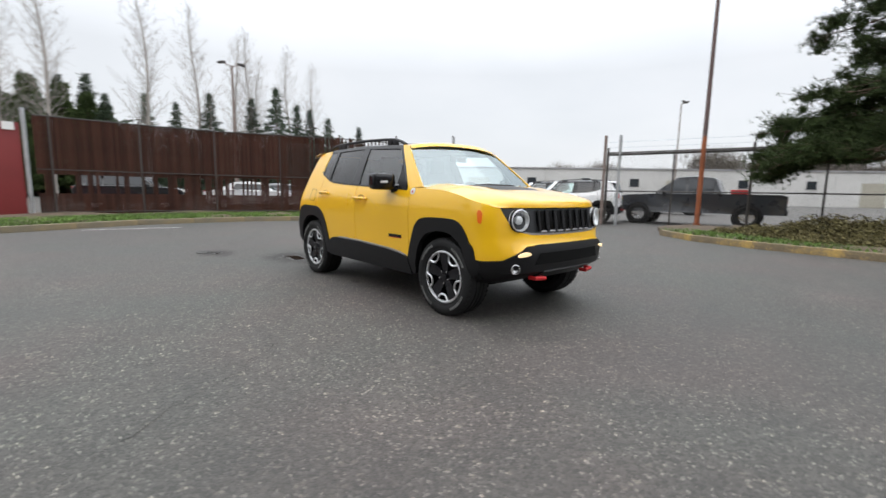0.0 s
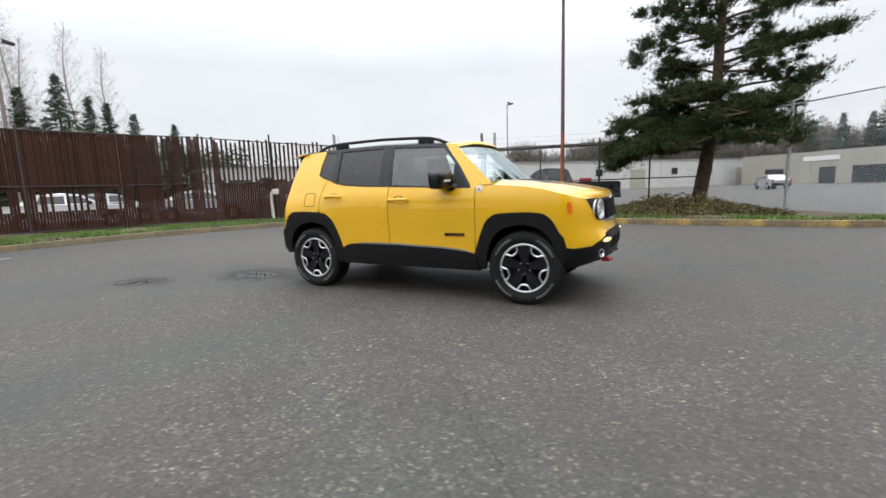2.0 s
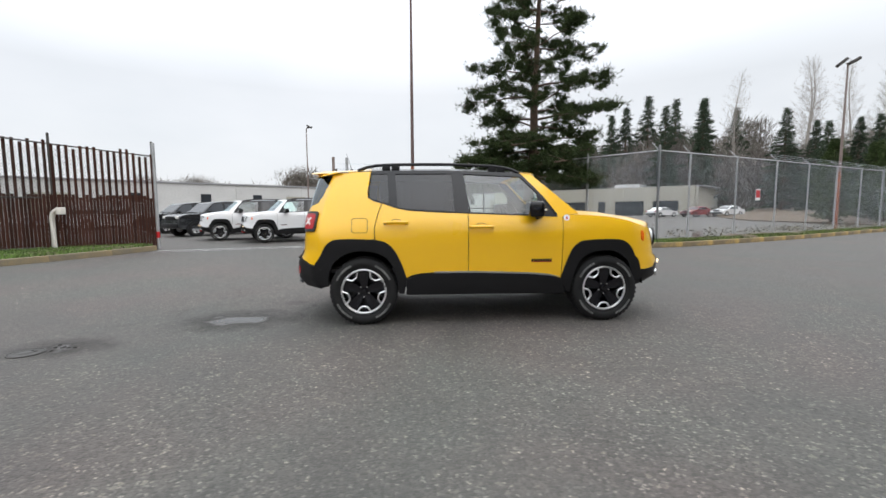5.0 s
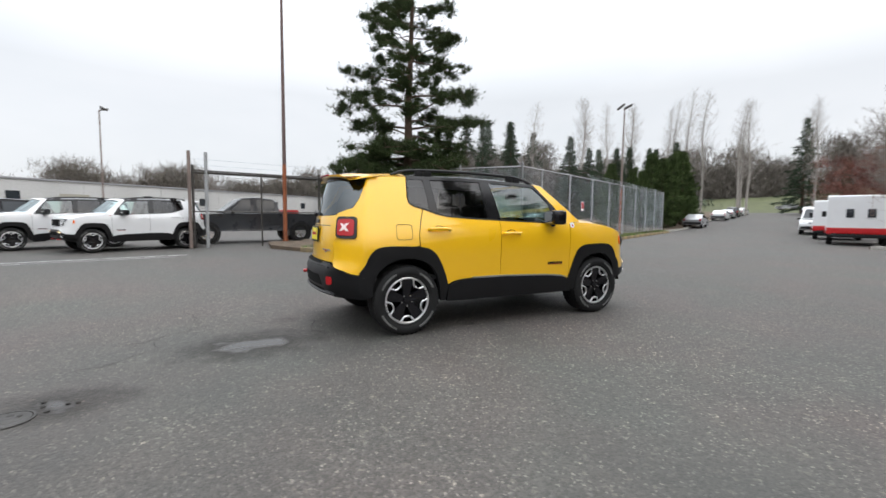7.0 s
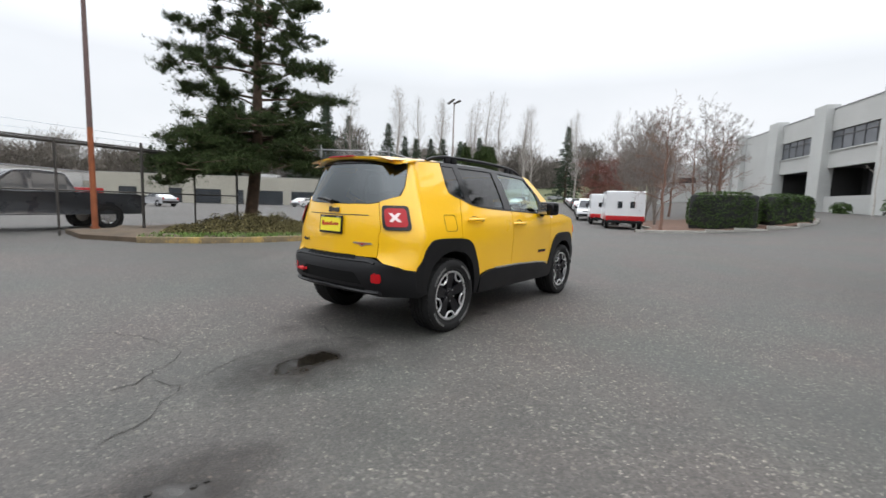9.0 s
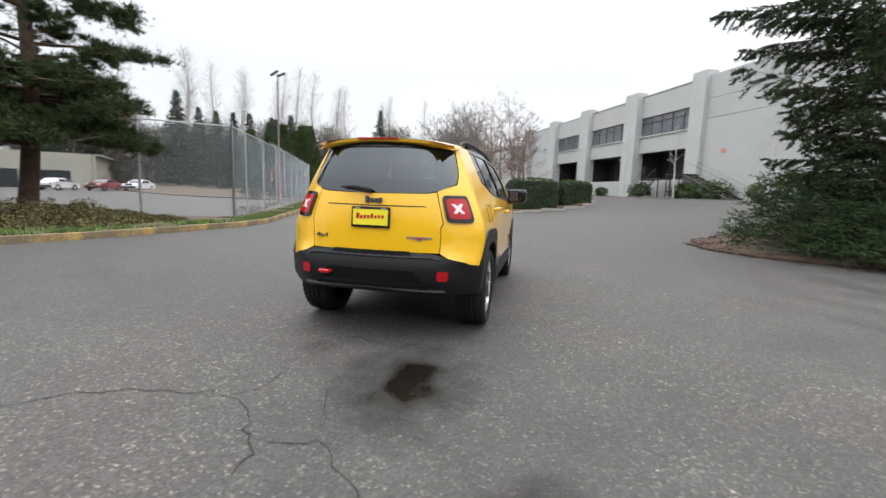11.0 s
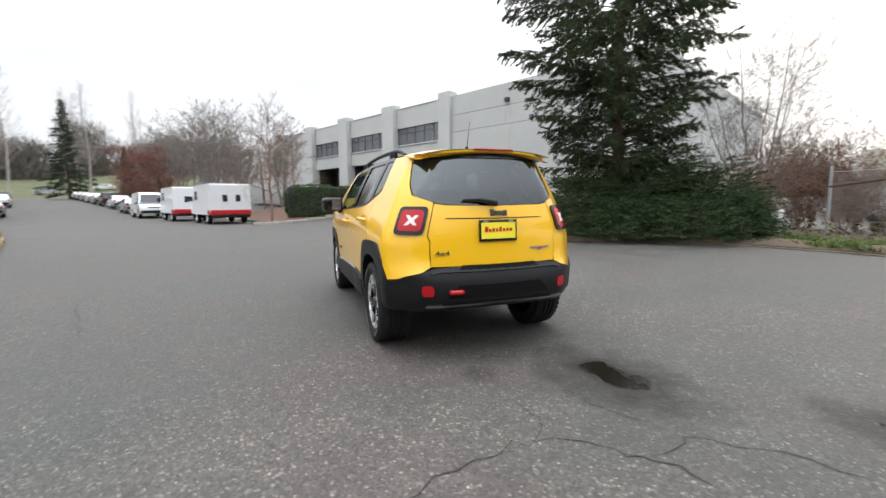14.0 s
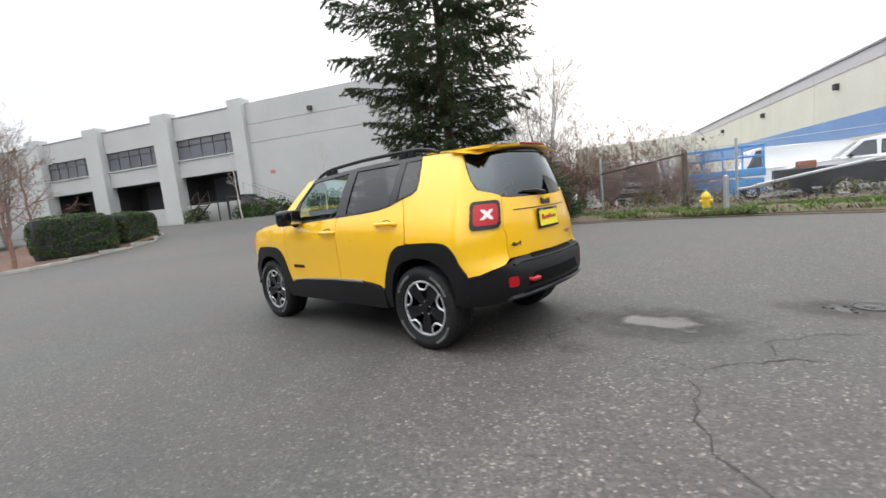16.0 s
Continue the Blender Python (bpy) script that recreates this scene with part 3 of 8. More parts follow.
def wheel_parts():
    """Meshes of one wheel; its axis is z, its outer face at z = 0."""
    made = {}
    bm = bmesh.new()
    lathe(bm, [(0.236, -0.005), (0.248, 0.012), (0.262, 0.013), (0.268, 0.019), (0.300, 0.024), (0.330, 0.016), (0.347, -0.002), (0.355, -0.028), (0.356, -0.060), (0.346, -0.064), (0.346, -0.074), (0.357, -0.078),
               (0.357, -0.104), (0.347, -0.107), (0.347, -0.117), (0.357, -0.120), (0.357, -0.146), (0.346, -0.150), (0.346, -0.160), (0.356, -0.164), (0.354, -0.198), (0.345, -0.222), (0.30, -0.245), (0.236, -0.225)], 56)
    for i in range(44):
        an = 2 * math.pi * i / 44
        for h in (-0.012, -0.212):
            box(bm, (0.008, 0.024, 0.034), (0.3475 * math.cos(an), 0.3475 * math.sin(an), h), rot=Matrix.Rotation(an, 4, "Z"))
    made["tyre"] = mesh_of(bm, "tyre", RUBBER)
    bm = bmesh.new()
    lt = random.Random(5)
    for k in range(12):
        mid, wide = (k - 5.5) * 0.060, lt.choice((0.016, 0.020, 0.024))
        rows = []
        for an in (mid - wide, mid + wide):
            rows.append([bm.verts.new((r * math.cos(an), r * math.sin(an), h)) for r, h in ((0.288, 0.0228), (0.288, 0.0258), (0.309, 0.0252), (0.309, 0.0225))])
        for q in range(3):
            bm.faces.new((rows[0][q], rows[0][q + 1], rows[1][q + 1], rows[1][q]))
    made["lettering"] = mesh_of(bm, "lettering", TYRE_MARK, False)
    bm = bmesh.new()
    lathe(bm, [(0.238, -0.002), (0.238, -0.018), (0.222, -0.030), (0.214, -0.10), (0.10, -0.115), (0.0001, -0.115)], 48)
    made["rim"] = mesh_of(bm, "rim", RIMB)
    bm = bmesh.new()
    lathe(bm, [(0.217, -0.012), (0.219, 0.001), (0.228, 0.005), (0.238, 0.002), (0.238, -0.012)], 60, closed=True)
    for i in range(5):
        mid = math.radians(270 + 72 * i)
        pts = []
        for deg, r in ((-19, 0.224), (-16.5, 0.208), (-14.5, 0.185), (-11, 0.168), (-5, 0.160), (5, 0.160), (11, 0.168), (14.5, 0.185), (16.5, 0.208), (19, 0.224)):
            an = mid + math.radians(deg)
            pts.append((r * math.cos(an), r * math.sin(an), -0.004))
        tube(bm, pts, 0.0100, 6)
    made["rim_edge"] = mesh_of(bm, "rim_edge", ALU)
    bm = bmesh.new()
    for i in range(1):
        mid = math.radians(306)
        c, s = Vector((math.cos(mid), math.sin(mid), 0)), Vector((-math.sin(mid), math.cos(mid), 0))
        rows = [(0.03, 0.034, -0.026), (0.10, 0.050, -0.018), (0.16, 0.062, -0.010), (0.224, 0.078, -0.008)]
        ring = []
        for r, w, h in rows:
            ring.append([bm.verts.new(c * r + s * k + Vector((0, 0, z))) for k, z in ((-w, h - 0.03), (-w * 0.82, h), (-w * 0.16, h - 0.004), (w * 0.16, h - 0.004), (w * 0.82, h), (w, h - 0.03))])
        for p, q in zip(ring, ring[1:]):
            for k in range(5):
                bm.faces.new((p[k], p[k + 1], q[k + 1], q[k]))
    made["spoke"] = mesh_of(bm, "spoke", RIMB)
    bm = bmesh.new()
    lathe(bm, [(0.0001, -0.004), (0.028, -0.006), (0.032, -0.014), (0.032, -0.03)], 20)
    made["hub_cap"] = mesh_of(bm, "hub_cap", BLACKP)
    bm = bmesh.new()
    for an in (math.radians(270),):
        rod(bm, (0.057 * math.cos(an), 0.057 * math.sin(an), -0.04), (0.057 * math.cos(an), 0.057 * math.sin(an), -0.008), 0.0095, 0.008, 6)
    made["lug_nut"] = mesh_of(bm, "lug_nut", CHROME)
    bm = bmesh.new()
    lathe(bm, [(0.0001, -0.12), (0.15, -0.12), (0.15, -0.15), (0.0001, -0.15)], 28)
    made["hub"] = mesh_of(bm, "wheel", DARK_STEEL)
    return made


def add_wheels(car, meshes, spots, spin=0.0):
    for x, y, z, side in spots:
        w = new("wheel", meshes["hub"])
        w.parent = car
        w.matrix_local = Matrix.Translation((x, y, z)) @ Matrix.Rotation(radians(-90 * side), 4, "X") @ Matrix.Rotation(spin, 4, "Z")
        for key, turns in (("tyre", (0,)), ("lettering", (45, 135, 225, 315)), ("rim", (0,)), ("rim_edge", (0,)), ("spoke", (0, 72, 144, 216, 288)), ("hub_cap", (0,)), ("lug_nut", (0, 72, 144, 216, 288))):
            for turn in turns:
                o = new(key, meshes[key])
                o.parent = w
                o.matrix_local = Matrix.Rotation(radians(turn), 4, "Z")


def front_pos(y, z, sg, off=0.0):
    return skin_off(s_front(y), z, sg, off)


def rear_pos(y, z, sg, off=0.0):
    return skin_off(s_rear(y), z, sg, off)


def facing(p, n, size, roll=0.0):
    """A frame at p whose z axis points along n and whose x axis lies level."""
    n = Vector(n).normalized()
    x = Vector((0, 0, 1)).cross(n).normalized()
    y = n.cross(x)
    m = Matrix((x, y, n)).transposed().to_4x4()
    return Matrix.Translation(p) @ m @ Matrix.Rotation(roll, 4, "Z") @ Matrix.Diagonal((*size, 1))


def plaque(bm, p, n, size, bevel=0.0, roll=0.0):
    tmp = bmesh.new()
    bmesh.ops.create_cube(tmp, size=1.0)
    bmesh.ops.scale(tmp, vec=size, verts=tmp.verts)
    if bevel:
        bmesh.ops.bevel(tmp, geom=tmp.edges[:], offset=bevel, segments=2, profile=0.6, affect="EDGES")
    m = facing(p, n, (1, 1, 1), roll)
    ids = {v: bm.verts.new(m @ v.co) for v in tmp.verts}
    for f in tmp.faces:
        bm.faces.new([ids[v] for v in f.verts])
    tmp.free()
    return bm


def text_mesh(words, size, depth, material):
    """Lettering in the built-in font as a mesh, centred, facing z."""
    cu = bpy.data.curves.new("lettering", "FONT")
    cu.body, cu.size, cu.extrude = words, size, depth
    cu.align_x, cu.align_y = "CENTER", "CENTER"
    ob = bpy.data.objects.new("lettering", cu)
    me = bpy.data.meshes.new_from_object(ob)
    bpy.data.objects.remove(ob)
    me.materials.clear()
    me.materials.append(material)
    return me


def compact_suv(meshes, m, paint, roof_paint, label, group="", window_down=False):
    car = thing("small_suv", m, label, "car", group)
    # yellow panels
    for sg in (-1, 1):
        low = [(0.806, 0.478), (0.812, 0.80), (0.815, 1.105), (0.845, 1.148)]
        top = [(x, z) for x, z in HOOD_EDGE[1:6]]
        nose = [(s_front(0.76), 0.994), (s_front(0.735), 0.93), (s_front(0.70), 0.85), (s_front(0.62), 0.795), (s_front(0.50), 0.772), (s_front(0.25), 0.765), (s_front(0.0), 0.765),
                (s_front(0.0), 0.690), (s_front(0.45), 0.690), (s_front(0.60), 0.680), (s_front(0.70), 0.62), (s_front(0.78), 0.570), (1.80, 0.556)]
        flare = UNDER_F[::-1][:-1]
        part("fender", one(low + top + nose + flare, sg), paint, car)
        door = one([(-0.186, 0.547), (-0.10, 0.552), (0.45, 0.532), (0.66, 0.512), (0.798, 0.476), (0.806, 0.80), (0.808, 1.122), (0.55, 1.134), (0.2, 1.147), (-0.186, 1.163)], sg)
        front_door = part("front_door", door, paint, car)
        rear_low = [(-0.194, 0.547), (-0.194, 1.163), (-0.55, 1.178), (-0.80, 1.198), (-0.95, 1.225), (-1.085, 1.272), (-1.125, 1.16), (-1.158, 1.02), (-1.155, 0.905)]
        rear_door = part("rear_door", one(rear_low + UNDER_R[4::-1] + [(-0.78, 0.525), (-0.68, 0.545), (-0.55, 0.553)], sg), paint, car)
        quarter = [(-1.165, 0.905), (-1.167, 1.02), (-1.134, 1.16), (-1.093, 1.276), (-1.18, 1.300), (-1.235, 1.335), (-1.245, 1.40), (-1.215, 1.615), (-1.5, 1.61), (-1.70, 1.597),
                   (s_rear(0.888), 1.592), (s_rear(0.868), 1.575), (s_rear(0.856), 1.50), (s_rear(0.824), 1.36), (s_rear(0.785), 1.280), (s_rear(0.640), 1.235), (s_rear(0.600), 1.222), (s_rear(0.600), 0.97), (s_rear(0.575), 0.93), (s_rear(0.575), 0.735),
                   (s_rear(0.66), 0.700), (s_rear(0.80), 0.668), (-1.90, 0.645), (-1.795, 0.635)]
        part("quarter_panel", one(quarter + UNDER_R[7:4:-1], sg), paint, car)
        pillar = [(0.812, 1.122), (0.845, 1.150), (0.985, 1.158), (0.90, 1.235), (0.52, 1.578), (0.40, 1.592), (0.405, 1.572), (0.60, 1.36), (0.755, 1.155), (0.76, 1.124)]
        part("windscreen_pillar", one(pillar, sg, 0.001), paint, car)
        # side glass and black frames
        if sg < 0 or not window_down:
            part("side_window", one(chaikin([(-0.165, 1.170), (0.735, 1.132), (0.60, 1.33), (0.40, 1.556), (-0.225, 1.588)], 0), sg, -0.008, 0.0), SIDE_GLASS, front_door, "clear green-tinted side glass")
        part("side_window", one([(-0.325, 1.180), (-0.80, 1.206), (-0.93, 1.230), (-0.955, 1.590), (-0.345, 1.592)], sg, -0.008, 0.0), TINT, rear_door, "dark privacy glass")
        part("quarter_window", one([(-1.01, 1.262), (-1.09, 1.285), (-1.175, 1.312), (-1.222, 1.345), (-1.228, 1.40), (-1.205, 1.590), (-1.03, 1.592)], sg, -0.004, 0.0), TINT, car, "dark privacy glass")
        part("door_pillar", one([(-0.165, 1.165), (-0.325, 1.175), (-0.350, 1.600), (-0.225, 1.597)], sg, 0.001), BLACKP, car, "gloss black pillar trim")
        part("door_pillar", one([(-0.925, 1.222), (-1.015, 1.252), (-1.035, 1.60), (-0.955, 1.60)], sg, 0.001), BLACKP, car, "gloss black pillar trim")
        strip = [(-1.213, 1.588), (-0.95, 1.589), (-0.345, 1.590), (-0.22, 1.586), (0.395, 1.553), (0.60, 1.325), (0.735, 1.14), (0.755, 1.155), (0.62, 1.345), (0.405, 1.59), (0.2, 1.604), (-0.4, 1.627), (-1.2, 1.624)]
        part("window_frame", one(strip, sg, 0.002, 0.015), BLACKP, car)
        belt = [(-0.165, 1.162), (0.745, 1.124), (0.745, 1.136), (-0.165, 1.175), (-0.80, 1.209), (-0.93, 1.236), (-1.09, 1.290), (-1.18, 1.316), (-1.235, 1.352), (-1.238, 1.335), (-1.18, 1.299), (-1.09, 1.274), (-0.93, 1.220), (-0.80, 1.196), (-0.55, 1.178)]
        part("belt_trim", one(belt, sg, 0.004, 0.01), CLAD, car)
        part("mirror_sail", one([(0.56, 1.142), (0.735, 1.135), (0.60, 1.33), (0.555, 1.37)], sg, 0.002, 0.008), CLAD, front_door)
        # cladding
        part("wheel_flare", one(eased(FLARE_F) + [(1.76, 0.556), (1.76, 0.42), (1.68, 0.39)] + eased(ARCH_F[::-1]) + [(0.86, 0.33)], sg, 0.012, 0.06, 0.05), CLAD, car, "grained black wheel-arch flare")
        part("wheel_flare", one(eased(FLARE_R) + [(-1.78, 0.45)] + eased(ARCH_R[::-1]) + [(-0.86, 0.33)], sg, 0.012, 0.06, 0.05), CLAD, car, "grained black wheel-arch flare")
        part("sill_cladding", one([(-0.84, 0.32), (0.85, 0.315), (0.80, 0.470), (0.66, 0.508), (0.45, 0.528), (-0.10, 0.548), (-0.55, 0.549), (-0.70, 0.540), (-0.835, 0.485)], sg, 0.020, 0.10), CLAD, car, "grained black sill cladding")
        part("sill_strip", one([(0.79, 0.492), (0.66, 0.524), (0.45, 0.542), (-0.10, 0.563), (-0.55, 0.564), (-0.55, 0.549), (-0.10, 0.548), (0.45, 0.528), (0.66, 0.509)], sg, 0.024, 0.02), GREY_TRIM, car, "thin grey sill strip")
        # arch liners
        for cx in (1.285, -1.285):
            bm = bmesh.new()
            rows = []
            for k in range(15):
                an = math.radians(6 + 168 * k / 14)
                rows.append([bm.verts.new((cx + 0.43 * math.cos(an), sg * yy, 0.355 + 0.425 * math.sin(an))) for yy in (0.46, 0.845)])
            for p, q in zip(rows, rows[1:]):
                bm.faces.new((p[0], p[1], q[1], q[0]))
            bm.faces.new([r[0] for r in rows])
            part("arch_liner", bm, MATTE, car)
        # door handles
        for hx, hz, dr in ((-0.055, 1.022, front_door), (-0.94, 1.066, rear_door)):
            bm = bmesh.new()
            pts = [skin_off(hx + d, hz, sg, o) for d, o in ((-0.115, 0.0), (-0.105, 0.028), (-0.05, 0.040), (0.05, 0.040), (0.105, 0.028), (0.115, 0.0))]
            tube(bm, pts, 0.0165, 8)
            part("door_handle", bm, paint, dr)
            bm = bmesh.new()
            pts = [skin_off(hx + 0.055 * math.cos(a), hz + 0.012 + 0.030 * math.sin(a), sg, 0.0015) for a in [math.pi * k / 8 for k in range(9)]]
            tube(bm, pts, 0.003, 4)
            part("handle_recess", bm, CLAD, dr)
        # name bar on the door, badge and side marker on the fender
        bm = bmesh.new()
        for k in range(9):
            wrap(bm, [(0.478 + k * 0.0245, 0.655), (0.498 + k * 0.0245, 0.655), (0.498 + k * 0.0245, 0.684), (0.478 + k * 0.0245, 0.684)], sg, 0.003, 0.004)
        part("name_bar", bm, CLAD, front_door)
        part("name_bar_edge", one([(0.472, 0.650), (0.700, 0.650), (0.700, 0.655), (0.472, 0.655)], sg, 0.003, 0.004), RED_PAINT, front_door, "red edge line")
        bm = bmesh.new()
        wrap(bm, chaikin([(0.822, 1.085), (0.882, 1.085), (0.882, 1.145), (0.822, 1.145)], 2), sg, 0.004, 0.005)
        part("round_badge", bm, PAPER, car)
        part("round_badge_mark", one([(0.838, 1.10), (0.866, 1.10), (0.852, 1.132)], sg, 0.0055, 0.002), RED_PAINT, car, "small red mark")
        part("side_marker", one(chaikin([(1.775, 0.865), (1.815, 0.862), (1.825, 0.965), (1.780, 0.975)], 1), sg, 0.008, 0.012), AMBER, car, "amber side marker lamp")
        # fuel flap outline
        if sg < 0:
            bm = bmesh.new()
            tube(bm, [skin_off(s, z, sg, 0.0) for s, z in rounded(-1.41, 0.97, -1.235, 1.12, 0.03)], 0.0028, 4, closed=True)
            part("fuel_flap_gap", bm, CLAD, car)
        # mirror
        bm = bmesh.new()
        box(bm, (0.155, 0.235, 0.165), (0, 0, 0), 0.045, seg=3)
        bmesh.ops.transform(bm, matrix=Matrix.Translation((0.500, sg * 0.985, 1.205)) @ Matrix.Rotation(radians(12 * sg), 4, "Z"), verts=bm.verts)
        rod(bm, (0.53, sg * 0.90, 1.13), (0.59, sg * 0.82, 1.145), 0.035, 0.045, 8)
        mirror = part("side_mirror", bm, BLACKP, car, "gloss black door mirror")
        bm = plaque(bmesh.new(), (0.420, sg * 0.985, 1.205), (-1, 0.1 * sg, 0), (0.19, 0.13, 0.006), 0.0)
        part("mirror_glass", bm, CHROME, mirror)
        bm = plaque(bmesh.new(), (0.570, sg * 1.025, 1.200), (0.8, 0.6 * sg, 0), (0.10, 0.022, 0.02), 0.004)
        part("turn_repeater", bm, CLEAR_LENS, mirror)
    # bonnet
    bm = bmesh.new()
    s_end = s_front(0.745)
    xs = [0.845 + (s_end - 0.845) * k / 24 for k in range(25)]
    us = [math.sin(math.pi / 2 * (k / 14 * 2 - 1)) for k in range(15)]
    rows = []
    for s in xs:
        edge = skin_off(s, table(HOOD_EDGE, s), 1, 0.001)
        kf = smooth(1.45, s_end, s)
        row = []
        for u in us:
            nose = front_pos(abs(u) * 0.745, 0.992, 1, 0.004).x
            x = lerp(edge.x + 0.13 * (1 - u * u) * (1 - smooth(0.845, 1.1, s)), nose, kf * (1 - abs(u) ** 6) if abs(u) < 0.999 else 0)
            rise = (0.050 * (1 - abs(u) ** 2.6) + 0.016 * smooth(0.52, 0.62, abs(u)) * (1 - smooth(0.80, 0.95, abs(u)))) * (1 - 0.25 * smooth(1.5, 1.8, s)) * (1 - smooth(1.86, s_end, s) ** 2)
            row.append(bm.verts.new((x, u * edge.y, edge.z + rise)))
        rows.append(row)
    for p, q in zip(rows, rows[1:]):
        for k in range(14):
            bm.faces.new((p[k], p[k + 1], q[k + 1], q[k]))
    bonnet = part("bonnet", bm, paint, car)
    bm = bmesh.new()
    rows = []
    for k in range(9):
        x = 0.90 + 0.72 * k / 8
        edge = skin(x, table(HOOD_EDGE, x), 1)
        row = []
        for u in (-0.46, -0.3, -0.15, 0, 0.15, 0.3, 0.46):
            uu = u * (1 - 0.18 * k / 8)
            row.append(bm.verts.new((edge.x + 0.13 * (1 - uu * uu) * (1 - smooth(0.845, 1.1, x)), uu * edge.y, edge.z + 0.050 * (1 - abs(uu) ** 2.6) + 0.004)))
        rows.append(row)
    for p, q in zip(rows, rows[1:]):
        for k in range(6):
            bm.faces.new((p[k], p[k + 1], q[k + 1], q[k]))
    part("bonnet_decal", bm, CLAD, bonnet, "matt black bonnet decal")
    # windscreen
    bm = bmesh.new()
    rows = []
    for k in range(9):
        v = k / 8
        z = lerp(1.155, 1.580, v)
        e = skin(lerp(0.985, 0.515, v), z, 1)
        rows.append([bm.verts.new((e.x + (0.17 - 0.06 * v) * (1 - u * u) - 0.012, u * (e.y - 0.012), z + 0.035 * v * (1 - u * u))) for u in [i / 7 - 1 for i in range(15)]])
    for p, q in zip(rows, rows[1:]):
        for k in range(14):
            bm.faces.new((p[k], p[k + 1], q[k + 1], q[k]))
    part("windscreen", bm, SCREEN, car, "clear windscreen")
    bm = bmesh.new()
    tube(bm, [(1.10, -0.02, 1.19), (1.07, -0.40, 1.178), (1.00, -0.72, 1.165)], 0.010, 5)
    part("wiper_arm", bm, CLAD, car)
    bm = bmesh.new()
    tube(bm, [(1.12, 0.30, 1.19), (1.13, -0.05, 1.195), (1.06, -0.30, 1.185)], 0.010, 5)
    part("wiper_arm", bm, CLAD, car)

    # roof in three pieces
    def roof_patch(x0, x1, n, up=0.0, lim=1.0):
        bm = bmesh.new()
        rows = []
        for k in range(n + 1):
            x = lerp(x0, x1, k / n)
            z = table(ROOF_EDGE_Z, x)
            e = skin(x, z, 1)
            row = []
            for i in range(17):
                u = math.sin(math.pi / 2 * (i / 8 - 1)) * lim
                fwd = 0.11 * (1 - u * u) * smooth(0.2, 0.52, x)
                row.append(bm.verts.new((x + fwd, u * e.y, z + up + 0.052 * (1 - abs(u) ** 3.0))))
            rows.append(row)
        for p, q in zip(rows, rows[1:]):
            for i in range(16):
                bm.faces.new((p[i], p[i + 1], q[i + 1], q[i]))
        return bm

    part("roof", roof_patch(-1.215, 0.395, 14), roof_paint, car)
    part("roof_header", roof_patch(0.395, 0.520, 3, 0.002), paint, car)
    bm = bmesh.new()
    rows = []
    z0, e = table(ROOF_EDGE_Z, 0.520), skin(0.520, table(ROOF_EDGE_Z, 0.520), 1)
    for i in range(17):
        u = math.sin(math.pi / 2 * (i / 8 - 1))
        p = Vector((0.520 + 0.11 * (1 - u * u), u * e.y, z0 + 0.002 + 0.052 * (1 - abs(u) ** 3.0)))
        rows.append([bm.verts.new(p), bm.verts.new(p + Vector((0.014, 0, -0.008))), bm.verts.new(p + Vector((0.034, 0, -0.034)))])
    for p, q in zip(rows, rows[1:]):
        for i in range(2):
            bm.faces.new((p[i], p[i + 1], q[i + 1], q[i]))
    part("screen_header", bm, paint, car)
    part("roof_rear", roof_patch(-1.86, -1.215, 6, 0.002), paint, car)
    # spoiler
    bm = bmesh.new()
    rows = []
    for k in range(13):
        u = k / 6 - 1
        w = 0.612 * u
        tip = -1.915 + 0.19 * abs(u) ** 3
        end = abs(u) ** 5
        rows.append([bm.verts.new(p) for p in ((-1.52, w * 1.02, 1.658 - 0.030 * u * u - 0.02 * end), (tip + 0.13, w, 1.652 - 0.024 * u * u - 0.02 * end), (tip, w * 0.98, 1.630 - 0.022 * u * u - 0.03 * end), (tip + 0.006, w * 0.98, 1.612 - 0.022 * u * u - 0.03 * end), (-1.80, w * 0.97, 1.592 - 0.02 * u * u - 0.02 * end))])
    for p, q in zip(rows, rows[1:]):
        for i in range(4):
            bm.faces.new((p[i], p[i + 1], q[i + 1], q[i]))
    bm.faces.new(rows[0])
    bm.faces.new(rows[-1])
    spoiler = part("spoiler", bm, paint, car)
    part("brake_lamp", box(bmesh.new(), (0.03, 0.34, 0.014), (-1.920, 0, 1.630), 0.004), RED_LENS, spoiler, "high red brake lamp")
    # rails
    for sg in (-1, 1):
        bm = bmesh.new()
        pts = []
        for k in range(19):
            x = lerp(-1.36, 0.40, k / 18)
            e = skin(x, table(ROOF_EDGE_Z, x), sg)
            lift = 0.055 * min(1.0, 1 - abs(k / 9 - 1) ** 7) + 0.012
            pts.append((x, e.y * 0.935, e.z + lift))
        tube(bm, pts, 0.017, 8)
        for x in (-1.05, -0.95, 0.10, 0.20):
            e = skin(x, table(ROOF_EDGE_Z, x), sg)
            box(bm, (0.09, 0.028, 0.065), (x, e.y * 0.935, e.z + 0.035), 0.01)
        part("roof_rail", bm, CLAD, car, "black roof rail")
    bm = rod(bmesh.new(), (-1.50, 0.05, 1.66), (-1.52, 0.05, 1.70), 0.022, 0.012, 8)
    rod(bm, (-1.52, 0.05, 1.70), (-1.58, 0.05, 1.90), 0.003, 0.0015, 5)
    part("aerial", bm, CLAD, car)
